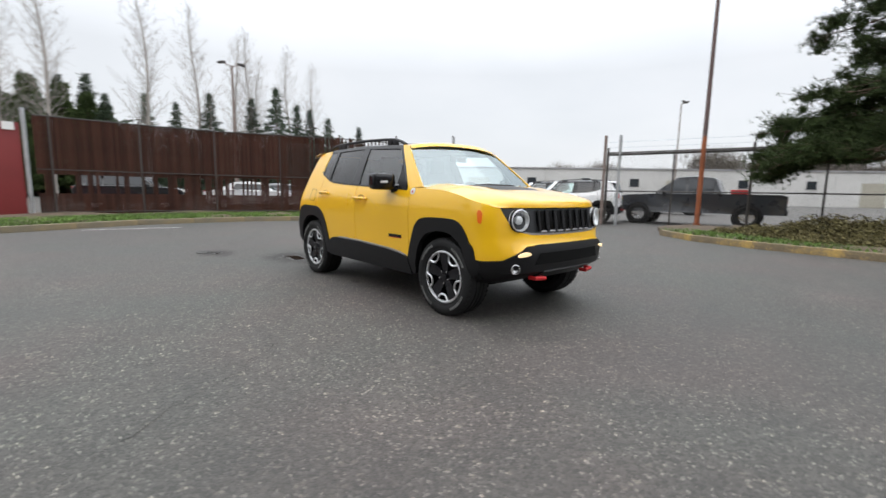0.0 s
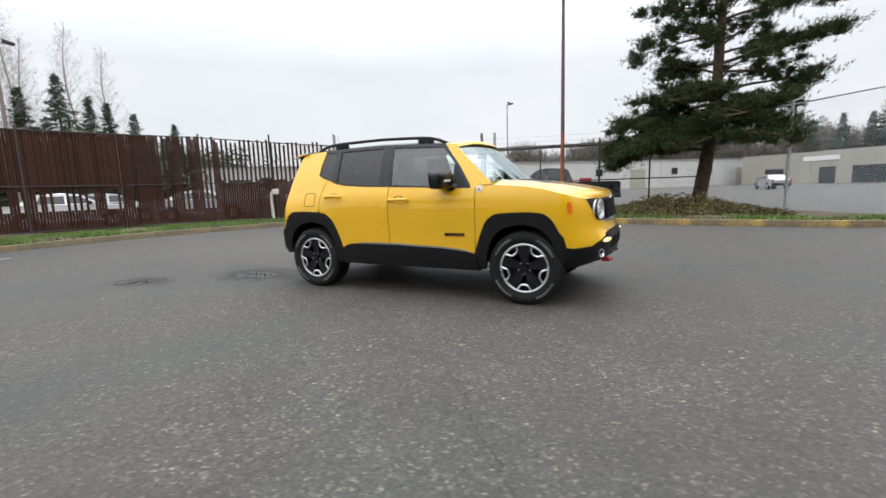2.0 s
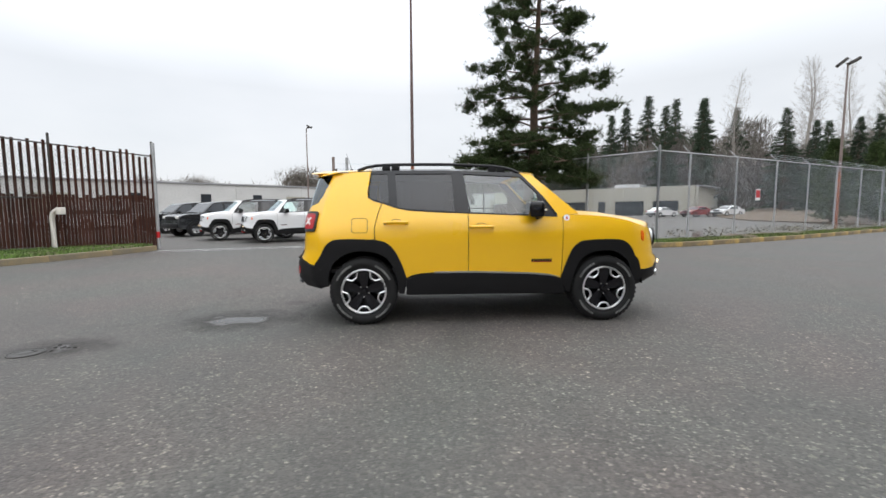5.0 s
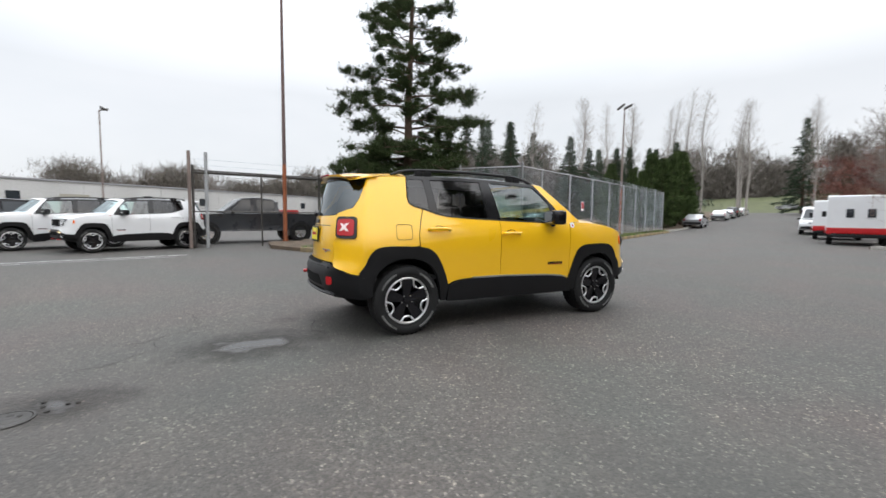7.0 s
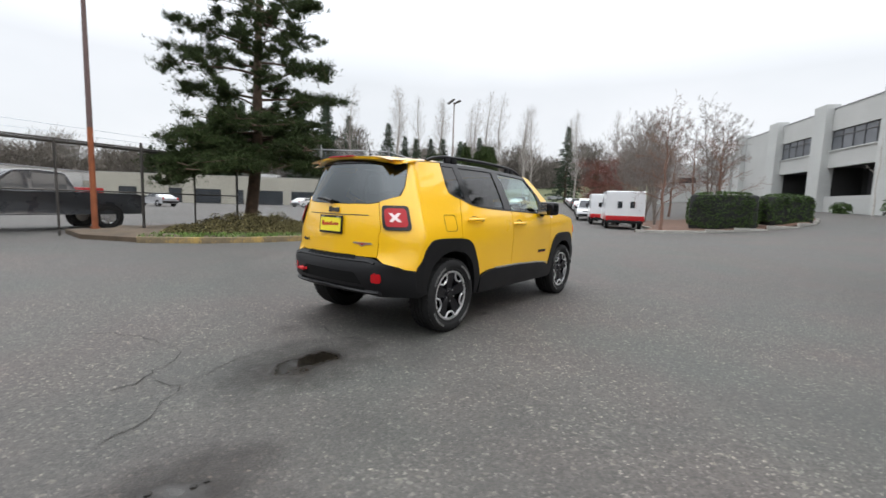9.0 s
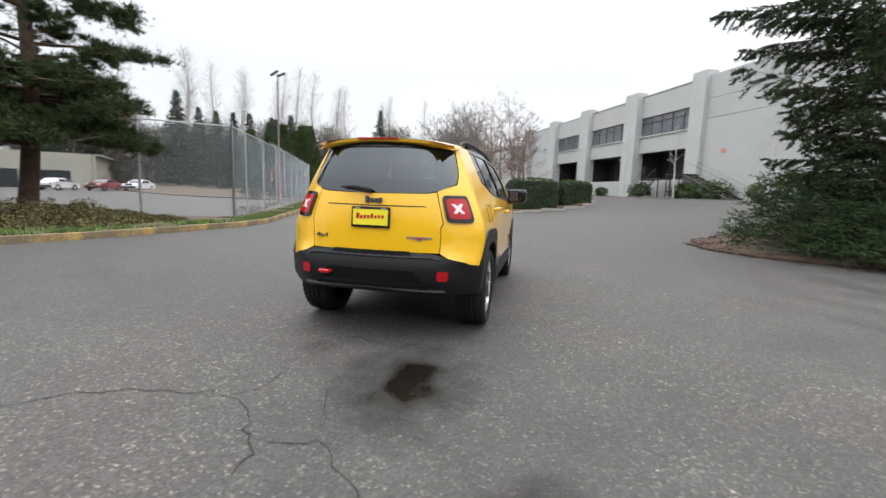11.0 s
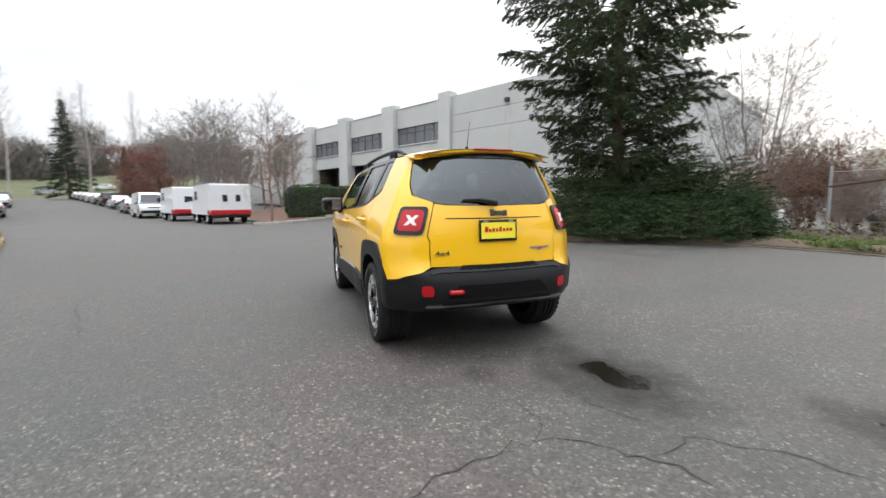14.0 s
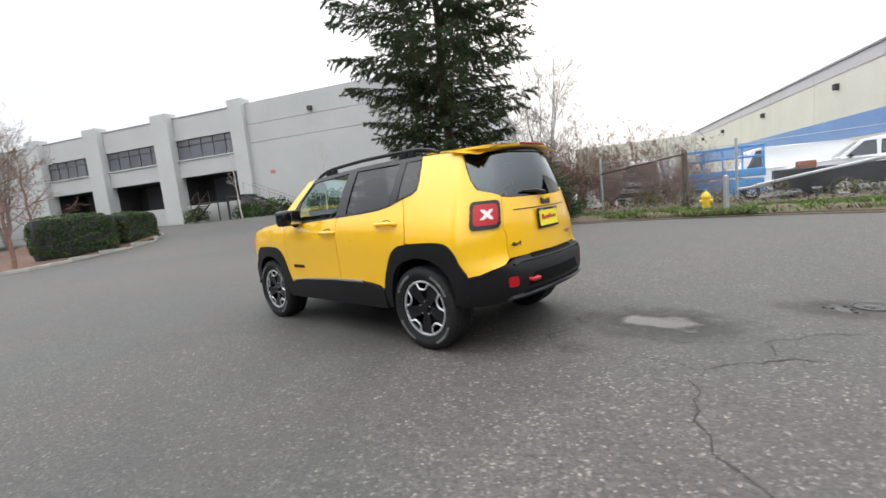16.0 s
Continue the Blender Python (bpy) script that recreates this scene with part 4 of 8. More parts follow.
    # bumpers
    bumper = part("front_bumper", both([(1.63, 0.36), (1.66, 0.45), (1.716, 0.560), (1.80, 0.553), (s_front(0.78), 0.566), (s_front(0.70), 0.616), (s_front(0.60), 0.676), (s_front(0.45), 0.686), (s_front(0), 0.686),
                             (s_front(0), 0.42), (s_front(0.40), 0.41), (s_front(0.62), 0.36), (1.80, 0.33)], 0.012, 0.05), CLAD, car, "black front bumper")
    # matt black sheet added to deepen the shadow below the front bumper
    part("bumper_shade_sheet", both([(1.66, 0.30), (1.80, 0.28), (s_front(0.60), 0.28), (s_front(0), 0.31), (s_front(0), 0.45), (s_front(0.60), 0.43), (1.70, 0.42)], -0.02, 0.0), MATTE, bumper)
    part("bumper_mouth", both([(s_front(0.52), 0.53), (s_front(0.0), 0.53), (s_front(0.0), 0.625), (s_front(0.46), 0.625)], 0.016, 0.003), MATTE, bumper)
    part("skid_plate", both([(s_front(0.45), 0.40), (s_front(0.0), 0.40), (s_front(0.0), 0.475), (s_front(0.38), 0.475)], 0.022, 0.02), CLAD, bumper)
    rear_bumper = part("rear_bumper", both([(-1.67, 0.42), (-1.72, 0.60), (-1.80, 0.628), (-1.90, 0.640), (s_rear(0.80), 0.664), (s_rear(0.66), 0.695), (s_rear(0.55), 0.722), (s_rear(0.36), 0.732), (s_rear(0), 0.732),
                                  (s_rear(0), 0.42), (s_rear(0.5), 0.42), (s_rear(0.66), 0.40), (-1.80, 0.395)], 0.012, 0.05), CLAD, car, "black rear bumper")
    part("bumper_recess", both([(s_rear(0.55), 0.455), (s_rear(0), 0.455), (s_rear(0), 0.60), (s_rear(0.40), 0.60)], 0.015, 0.003), MATTE, rear_bumper)
    part("lower_lip", both([(s_rear(0.70), 0.435), (s_rear(0), 0.445), (s_rear(0), 0.462), (s_rear(0.68), 0.455)], 0.030, 0.03), CLAD, rear_bumper)
    part("bumper_ledge", both([(s_rear(0.60), 0.676), (s_rear(0.52), 0.690), (s_rear(0), 0.690), (s_rear(0), 0.706), (s_rear(0.52), 0.706), (s_rear(0.60), 0.690)], 0.022, 0.03), CLAD, rear_bumper)
    part("bumper_lip", both([(s_rear(0.36), 0.700), (s_rear(0), 0.700), (s_rear(0), 0.738), (s_rear(0.33), 0.738)], 0.022, 0.05), MATTE, rear_bumper)
    # tail
    tailgate = part("tailgate", both([(s_rear(0.0), 0.738), (s_rear(0.568), 0.738), (s_rear(0.568), 0.932), (s_rear(0.592), 0.972), (s_rear(0.592), 1.214), (s_rear(0.50), 1.202), (s_rear(0.25), 1.198), (s_rear(0.0), 1.195)]), paint, car)
    part("rear_window", both([(s_rear(0.0), 1.200), (s_rear(0.25), 1.203), (s_rear(0.50), 1.209), (s_rear(0.62), 1.230), (s_rear(0.776), 1.284), (s_rear(0.817), 1.36), (s_rear(0.849), 1.50), (s_rear(0.860), 1.578), (s_rear(0.0), 1.588)], -0.006, 0.0), REAR_GLASS, tailgate, "dark rear window")
    # black strip along the glass top, painting the shade the spoiler casts
    bm = bmesh.new()
    rows = []
    for k in range(33):
        y = lerp(-0.80, 0.80, k / 32)
        sg = 1 if y >= 0 else -1
        rows.append([bm.verts.new(rear_pos(abs(y), z, sg, 0.006)) for z in (1.570 - 0.008 * (y / 0.8) ** 4, 1.588, 1.606)])
    for p, q in zip(rows, rows[1:]):
        for i in range(2):
            bm.faces.new((p[i], p[i + 1], q[i + 1], q[i]))
    part("spoiler_shade_strip", bm, BLACKP, tailgate, "gloss black strip for the shade under the spoiler")
    # thin dark line drawn in place of the shading along the crease
    part("crease_shade_line", both([(s_rear(0.48), 1.098), (s_rear(0), 1.094), (s_rear(0), 1.103), (s_rear(0.46), 1.105)], 0.001, 0.002), CLAD, tailgate)
    for sg in (-1, 1):
        lamp = part("tail_lamp", one(rounded(s_rear(0.628), 0.980, s_rear(0.832), 1.190, 0.035), sg, 0.016, 0.03, 0.03), BLACKP, car, "square tail lamp with black bezel")
        part("lens", one(rounded(s_rear(0.652), 1.006, s_rear(0.812), 1.164, 0.030), sg, 0.020, 0.006, 0.03), RED_LENS, lamp, "red lens")
        bm = bmesh.new()
        c = (s_rear(0.652) + s_rear(0.800)) / 2
        for dx in (-1, 1):
            wrap(bm, [(c - 0.014 - 0.034 * dx, 1.049), (c + 0.014 - 0.034 * dx, 1.049), (c + 0.018, 1.085), (c + 0.014 + 0.034 * dx, 1.121), (c - 0.014 + 0.034 * dx, 1.121), (c - 0.018, 1.085)], sg, 0.0235 + 0.0015 * dx, 0.003, 0.03)
        part("cross_mark", bm, CROSS, lamp, "white cross reflector")
        part("reflector", one(rounded(s_rear(0.615), 0.524, s_rear(0.705), 0.604, 0.020), sg, 0.018, 0.01, 0.05), RED_LENS, rear_bumper, "red rear reflector")
    hook_bm = bmesh.new()
    for yy in (0.475, 0.385):
        p = rear_pos(yy, 0.555, 1, 0.0)
        rod(hook_bm, p, p + Vector((-0.045, 0, 0)), 0.014, 0.014, 8)
    a, b = rear_pos(0.475, 0.555, 1, 0.045), rear_pos(0.385, 0.555, 1, 0.045)
    tube(hook_bm, [a + Vector((0.01, 0, 0)), a, b, b + Vector((0.01, 0, 0))], 0.017, 8)
    part("tow_hook", hook_bm, RED_PAINT, rear_bumper, "red tow hook")
    for sg in (-1, 1):
        hb = bmesh.new()
        a, b = front_pos(0.47, 0.445, sg, 0.05), front_pos(0.35, 0.445, sg, 0.06)
        tube(hb, [a - Vector((0.06, 0, 0)), a, b, b - Vector((0.06, 0, 0))], 0.018, 8)
        part("tow_hook", hb, RED_PAINT, bumper, "red tow hook")
    # plate
    p = rear_pos(0.012, 1.003, 1, 0.012)
    plate = part("plate_frame", plaque(bmesh.new(), p, (-1, 0, 0.06), (0.325, 0.165, 0.012), 0.003), CLAD, tailgate, "black dealer plate frame")
    part("plate", plaque(bmesh.new(), p + Vector((-0.007, 0, 0)), (-1, 0, 0.06), (0.295, 0.125, 0.006), 0.0), PLATE_Y, plate, "yellow dealer plate")
    for k, (w, hgt, dz) in enumerate(((0.026, 0.05, 0.01), (0.020, 0.03, 0.0), (0.020, 0.034, 0.004), (0.018, 0.03, 0.004), (0.020, 0.042, 0.01), (0.018, 0.028, 0.004), (0.018, 0.028, 0.006), (0.02, 0.028, 0.006))):
        part("plate_mark", plaque(bmesh.new(), p + Vector((-0.0115, 0.105 - 0.030 * k, dz)), (-1, 0, 0.06), (w * 1.05, hgt * 0.85, 0.002), 0.0, -0.12), RED_PAINT, plate)
    for y0, y1, dz in ((0.13, 0.09, 0.070), (0.04, -0.04, -0.071), (-0.09, -0.13, 0.070), (0.13, 0.09, -0.071), (-0.09, -0.13, -0.071)):
        part("frame_mark", plaque(bmesh.new(), p + Vector((-0.0072, (y0 + y1) / 2, dz)), (-1, 0, 0.06), (abs(y0 - y1), 0.012, 0.003)), GREY_TRIM, plate)
    # badges as plain bars
    bm = bmesh.new()
    for k, (w, hh) in enumerate(((0.034, 0.052), (0.036, 0.034), (0.036, 0.034), (0.036, 0.044))):
        plaque(bm, rear_pos(0.0, 1.138, 1, 0.008) + Vector((0, 0.052 - 0.037 * k, 0.004 * (k == 0))), (-1, 0, 0.15), (w * 0.92, hh, 0.012), 0.004)
    part("name_badge", bm, DARK_STEEL, tailgate, "dark grey name badge")
    badge = new("drive_badge", text_mesh("4x4", 0.062, 0.004, DARK_STEEL))
    badge.parent = tailgate
    badge.matrix_local = facing(rear_pos(0.475, 0.838, 1, 0.005), (-1, 0.10, 0), (1.25, 0.75, 1))
    part("trim_badge", one([(s_rear(0.29), 0.850), (s_rear(0.365), 0.842), (s_rear(0.40), 0.826), (s_rear(0.435), 0.842), (s_rear(0.51), 0.850), (s_rear(0.495), 0.862), (s_rear(0.305), 0.862)], -1, 0.005, 0.004), GREY_TRIM, tailgate, "grey winged trim badge")
    part("trim_badge_mark", one([(s_rear(0.315), 0.853), (s_rear(0.38), 0.848), (s_rear(0.40), 0.836), (s_rear(0.42), 0.848), (s_rear(0.485), 0.853), (s_rear(0.42), 0.854), (s_rear(0.38), 0.854)], -1, 0.0075, 0.002), RED_PAINT, tailgate, "thin red mark")
    bm = bmesh.new()
    a, b = rear_pos(0.02, 1.205, 1, 0.03), rear_pos(0.34, 1.235, 1, 0.022)
    tube(bm, [a, lerp(a, b, 0.5) + Vector((-0.006, 0, 0.012)), b], [0.022, 0.015, 0.009], 6)
    part("rear_wiper", bm, CLAD, tailgate)
    # nose: grille panel with seven slots and round lamps
    grille = part("grille_panel", both([(s_front(0.0), 0.768), (s_front(0.25), 0.768), (s_front(0.50), 0.776), (s_front(0.62), 0.800), (s_front(0.698), 0.853), (s_front(0.733), 0.93), (s_front(0.752), 0.990), (s_front(0.0), 0.990)], -0.018, 0.02), GRILLE, car, "satin dark seven-slot grille panel")
    part("grille_lip", both([(s_front(0.0), 0.766), (s_front(0.25), 0.766), (s_front(0.50), 0.774), (s_front(0.60), 0.796), (s_front(0.60), 0.808), (s_front(0.50), 0.790), (s_front(0.25), 0.783), (s_front(0.0), 0.783)], -0.008, 0.01), GREY_TRIM, grille, "satin grey lower grille lip")
    for k in range(-3, 4):
        sg = 1 if k >= 0 else -1
        y = abs(k) * 0.118
        for dy in (-0.049, 0.049):
            bm = bmesh.new()
            a, b = front_pos(abs(y + dy), 0.800, sg if y + dy >= 0 else -sg, 0.004), front_pos(abs(y + dy), 0.975, sg if y + dy >= 0 else -sg, 0.004)
            tube(bm, [a, lerp(a, b, 0.5), b], 0.013, 6)
            part("grille_bar", bm, CLAD, grille)
        part("slot", plaque(bmesh.new(), front_pos(y, 0.888, sg, -0.012), (1, 0.12 * sg * y, 0.10), (0.084, 0.170, 0.006), 0.002), MATTE, grille, "black grille slot")
        part("slot_foot", plaque(bmesh.new(), front_pos(y, 0.797, sg, 0.006), (1, 0.2 * sg * y, 0.5), (0.075, 0.014, 0.012), 0.003), GREY_TRIM, grille)
    for sg in (-1, 1):
        c = front_pos(0.622, 0.895, sg, -0.008)
        n = Vector((1, 0.22 * sg, 0.03)).normalized()
        m = facing(c, n, (1, 1, 1))
        lampo = part("headlamp", lathe(bmesh.new(), [(0.092, -0.02), (0.092, 0.022), (0.084, 0.026), (0.080, 0.016), (0.074, -0.01), (0.045, -0.035), (0.0001, -0.045)], 28, m), REFLECTOR, car, "round headlamp")
        part("lamp_ring", lathe(bmesh.new(), [(0.088, 0.018), (0.100, 0.020), (0.100, 0.0), (0.088, 0.0)], 28, m, closed=True), CLAD, lampo)
        part("projector", lathe(bmesh.new(), [(0.036, -0.03), (0.036, 0.002), (0.028, 0.010), (0.0001, 0.014)], 18, m), REFLECTOR, lampo)
        part("lens", lathe(bmesh.new(), [(0.086, 0.022), (0.060, 0.034), (0.030, 0.040), (0.0001, 0.042)], 24, m), LENS_CLEAR, lampo, "clear lens")
        part("turn_lamp", one(chaikin([(s_front(0.57), 0.618), (s_front(0.66), 0.600), (s_front(0.695), 0.606), (s_front(0.66), 0.634), (s_front(0.595), 0.642)], 1), sg, 0.030, 0.03, 0.04), LAMP_ON, bumper, "lit amber-white turn lamp")
        fm = facing(front_pos(0.70, 0.500, sg, 0.012), Vector((1, 0.5 * sg, 0)), (1, 1, 1))
        fog = part("fog_lamp", lathe(bmesh.new(), [(0.042, -0.01), (0.042, 0.008), (0.036, 0.010), (0.030, -0.004), (0.0001, -0.012)], 20, fm), CHROME, bumper, "small round fog lamp")
    # dark inner shell, underside and cabin
    bm = bmesh.new()
    box(bm, (3.55, 0.98, 0.22), (-0.05, 0, 0.47), 0.05)
    box(bm, (1.68, 1.58, 0.18), (0.0, 0, 0.44), 0.03)
    box(bm, (0.42, 1.35, 0.30), (1.70, 0, 0.62), 0.05)
    box(bm, (0.26, 1.12, 0.36), (-1.70, 0, 0.58), 0.05)
    box(bm, (0.98, 1.02, 0.35), (1.30, 0, 0.80), 0.05)
    part("underbody", bm, MATTE, car)
    bm = bmesh.new()
    for sg in (-1, 1):
        wrap(bm, [(-0.83, 0.36), (0.80, 0.36), (0.805, 1.112), (0.2, 1.136), (-0.55, 1.164), (-1.10, 1.255), (-1.15, 0.90)], sg, -0.035, 0.0, 0.12)
        wrap(bm, [(0.80, 1.12), (0.96, 1.150), (0.88, 1.235), (0.50, 1.572), (0.40, 1.585), (0.60, 1.36), (0.74, 1.155)], sg, -0.022, 0.0, 0.12)
        wrap(bm, [(-1.14, 0.92), (-1.70, 0.92), (s_rear(0.62), 0.92), (s_rear(0.62), 1.2), (-1.7, 1.56), (-1.26, 1.56), (-1.30, 1.30), (-1.12, 1.22)], sg, -0.05, 0.0, 0.12)
        wrap(bm, [(0.83, 0.92), (1.70, 0.90), (1.72, 1.0), (0.85, 1.09)], sg, -0.05, 0.0, 0.12)
    wrap(bm, [(s_rear(0.60), 0.75), (s_rear(0.0), 0.75), (s_rear(0.0), 1.18), (s_rear(0.58), 1.2)], 1, -0.06, 0.0, 0.12)
    wrap(bm, [(s_rear(0.60), 0.75), (s_rear(0.0), 0.75), (s_rear(0.0), 1.18), (s_rear(0.58), 1.2)], -1, -0.06, 0.0, 0.12)
    part("inner_trim", bm, CLOTH, car)
    bm = roof_patch(-1.75, 0.40, 8, -0.035, 0.97)
    part("headliner", bm, GREY_TRIM, car, "pale grey roof lining")
    part("cabin_floor", box(bmesh.new(), (2.75, 1.5, 0.04), (-0.45, 0, 0.56)), CLOTH, car)
    part("dashboard", box(bmesh.new(), (0.42, 1.42, 0.26), (0.78, 0, 1.02), 0.06), CLOTH, car)
    part("dash_paper", box(bmesh.new(), (0.22, 0.34, 0.006), (0.80, -0.18, 1.170), 0.0, Matrix.Rotation(0.25, 4, "Y")), PAPER, car, "white sheet on the dashboard")
    m = Matrix.Translation((0.48, 0.36, 1.06)) @ Matrix.Rotation(radians(65), 4, "Y")
    bm = bmesh.new()
    tube(bm, [m @ Vector((0.185 * math.cos(a), 0.185 * math.sin(a), 0)) for a in [2 * math.pi * k / 24 for k in range(24)]], 0.016, 6, closed=True)
    box(bm, (0.30, 0.06, 0.03), m.translation, 0.01, Matrix.Rotation(radians(65), 4, "Y"))
    box(bm, (0.06, 0.34, 0.03), m.translation, 0.01, Matrix.Rotation(radians(65), 4, "Y"))
    part("steering_wheel", bm, CLAD, car)

    def seat(x, y, w):
        bm = box(bmesh.new(), (0.50, w, 0.17), (x, y, 0.74), 0.05)
        s_ = part("seat", bm, CLOTH, car)
        part("backrest", box(bmesh.new(), (0.15, w * 0.95, 0.60), (x - 0.28, y, 1.05), 0.055, Matrix.Rotation(radians(-14), 4, "Y")), CLOTH, s_)
        for yy in ([y] if w < 0.8 else [y - 0.4, y, y + 0.4]):
            part("headrest", box(bmesh.new(), (0.10, 0.26, 0.18), (x - 0.37, yy, 1.43), 0.04), CLOTH, s_)

    seat(0.12, 0.36, 0.50)
    seat(0.12, -0.36, 0.50)
    seat(-0.72, 0.0, 1.22)
    bm = plaque(bmesh.new(), (0.56, 0.0, 1.48), (-1, 0, 0), (0.24, 0.07, 0.03), 0.01)
    part("rear_view_mirror", bm, CLAD, car)
    bm = rod(bmesh.new(), (-1.70, -0.35, 0.39), (-1.84, -0.38, 0.40), 0.028, 0.032, 10)
    part("exhaust", bm, DARK_STEEL, car)
    add_wheels(car, meshes, [(1.285, -0.855, 0.355, -1), (-1.285, -0.855, 0.355, -1), (1.285, 0.855, 0.355, 1), (-1.285, 0.855, 0.355, 1)])
    return car


WHEEL = wheel_parts()
compact_suv(WHEEL, pose(0, 0, 0), YELLOW, BLACKP, "bright yellow compact off-road car with black roof, parked on damp asphalt", "", True)


# ==== ground, kerbs and beds ====
def ground_z(x, y):
    s = 0.416 * x - 0.909 * y
    dock = 1.35 * smooth(8.5, 21.5, s) * smooth(3, 16, x)
    road = 0.033 * max(0.0, x - 30) * smooth(30, 55, x) + 0.10 * max(0.0, min(x, 170) - 112)
    return dock + road


def sheet(name, xs, ys, lift, material, label, rough=0.0):
    verts = [(x, y, ground_z(x, y) + lift + (rough * noise.noise((x * 0.3, y * 0.3, 5.0)) if rough else 0.0)) for y in ys for x in xs]
    n = len(xs)
    faces = [(j * n + i, j * n + i + 1, (j + 1) * n + i + 1, (j + 1) * n + i) for j in range(len(ys) - 1) for i in range(n - 1)]
    ob = soup(name, verts, faces, material, None, "", True)
    return tagged(ob, label, name, kind="structure")


def spaced(lo, hi, near, far):
    out, v = [0.0], 0.0
    while v < hi:
        v += near if v < 70 else near + (v - 70) * far
        out.append(min(v, hi))
    v = 0.0
    while v > lo:
        v -= near if v > -70 else near + (-v - 70) * far
        out.insert(0, max(v, lo))
    return out


sheet("ground", spaced(-1500, 1500, 2.5, 0.25), spaced(-1500, 1500, 2.5, 0.25), -0.10, EARTH, "rough winter grass and earth reaching the horizon")
sheet("pavement", spaced(-75, 116, 1.5, 0.0), spaced(-48, 108, 1.5, 0.0), 0.0, ASPHALT, "worn damp grey asphalt with pale exposed aggregate")


def catmull(pts, step):
    """A smooth run through points at about even steps."""
    P = [Vector((*p, 0)) for p in pts]
    P = [P[0] * 2 - P[1]] + P + [P[-1] * 2 - P[-2]]
    dense = []
    for a, b, c, d in zip(P, P[1:], P[2:], P[3:]):
        for k in range(20):
            t = k / 20
            dense.append(0.5 * (2 * b + (c - a) * t + (2 * a - 5 * b + 4 * c - d) * t * t + (3 * b - a - 3 * c + d) * t ** 3))
    dense.append(P[-2])
    out, left = [dense[0]], step
    for p, q in zip(dense, dense[1:]):
        d = (q - p).length
        while d >= left and d > 1e-9:
            p = p + (q - p) * (left / d)
            out.append(p.copy())
            d = (q - p).length
            left = step
        left -= d
    return out


def kerb_run(pts, material, label, step=1.5, high=0.15):
    run = catmull(pts, step)
    kerb = thing("kerb", pose(0, 0, 0), label, "kerb", kind="structure")
    bm = box(bmesh.new(), (step + 0.012, 0.16, high + 0.10), (0, 0, high / 2 - 0.05), 0.022)
    me = mesh_of(bm, "kerb_stone", material)
    for a, b in zip(run, run[1:]):
        o = new("kerb_stone", me)
        o.parent = kerb
        c, d = (a + b) / 2, b - a
        o.matrix_local = Matrix.Translation((c.x, c.y, ground_z(c.x, c.y))) @ Matrix.Rotation(math.atan2(d.y, d.x) + random.uniform(-0.006, 0.006), 4, "Z")
    return run


def bed(name, outline, lift, material, label, bump=0.05, cell=0.5):
    bm = bmesh.new()
    face = bm.faces.new([bm.verts.new((x, y, 0)) for x, y in outline])
    for i in (0, 1):
        lo, hi = min(p[i] for p in outline), max(p[i] for p in outline)
        n = min(70, int((hi - lo) / cell))
        for k in range(1, n):
            at, no = [0, 0, 0], [0, 0, 0]
            at[i], no[i] = lo + (hi - lo) * k / n + 0.0013, 1
            bmesh.ops.bisect_plane(bm, geom=bm.verts[:] + bm.edges[:] + bm.faces[:], plane_co=at, plane_no=no, dist=1e-5)
    rim = {v for e in bm.edges if len(e.link_faces) == 1 for v in e.verts}
    for v in bm.verts:
        v.co.z = ground_z(v.co.x, v.co.y) + lift + (0 if v in rim else bump * (0.5 + noise.noise((v.co.x * 0.9, v.co.y * 0.9, 1.0))))
    edges = [e for e in bm.edges if len(e.link_faces) == 1]
    made = bmesh.ops.extrude_edge_only(bm, edges=edges)["geom"]
    for v in made:
        if isinstance(v, bmesh.types.BMVert):
            v.co.z -= lift + 0.15
    ob = part(name, bm, material)
    return tagged(ob, label, name.split("_")[-1], kind="structure")


def inside(poly, x, y):
    hit = False
    for (ax, ay), (bx, by) in zip(poly, poly[1:] + poly[:1]):
        if (ay > y) != (by > y) and x < (bx - ax) * (y - ay) / (by - ay) + ax:
            hit = not hit
    return hit


WEST_KERB = [(-6.5, -16.0), (-8.2, -9.0), (-9.75, -4.3), (-10.95, -1.7), (-11.1, 1.4), (-10.5, 3.6), (-9.7, 5.5), (-9.1, 7.3), (-8.85, 8.6)]
NORTH_KERB = [(-0.8, 9.5), (0.1, 8.65), (1.8, 8.02), (4.0, 7.75), (6.2, 7.55), (7.6, 7.85), (10.0, 8.85), (14.4, 10.8), (22.0, 14.7), (29.5, 18.4)]
SOUTH_KERB = [(4.6, -8.0), (3.4, -9.2), (1.6, -9.95), (-1.0, -10.2), (-3.5, -10.05), (-5.5, -9.6)]
HEDGE_KERB = [(20.7, 3.0), (21.6, 1.7), (23.3, 0.7), (24.6, -0.8), (24.8, -2.8), (26.2, -4.6), (30.0, -5.0)]
BROWN_FENCE = [(-9.15, 8.95), (-11.9, 6.6), (-13.7, 4.1), (-14.9, 1.0), (-15.2, -3.9)]
west_run = kerb_run(WEST_KERB, KERB_B, "weathered yellow-brown kerb along the grass strip")
north_run = kerb_run(NORTH_KERB, KERB_Y, "faded yellow painted kerb round the planted bed")
south_run = kerb_run(SOUTH_KERB, KERB_D, "low mossy kerb before rough grass", high=0.035)
kerb_run(HEDGE_KERB, KERB_G, "pale grey kerb before the clipped hedge")
kerb_run([(29.9, 19.3), (36, 22.0), (48, 27.5), (75, 40.0)], KERB_G, "grey kerb along the road")
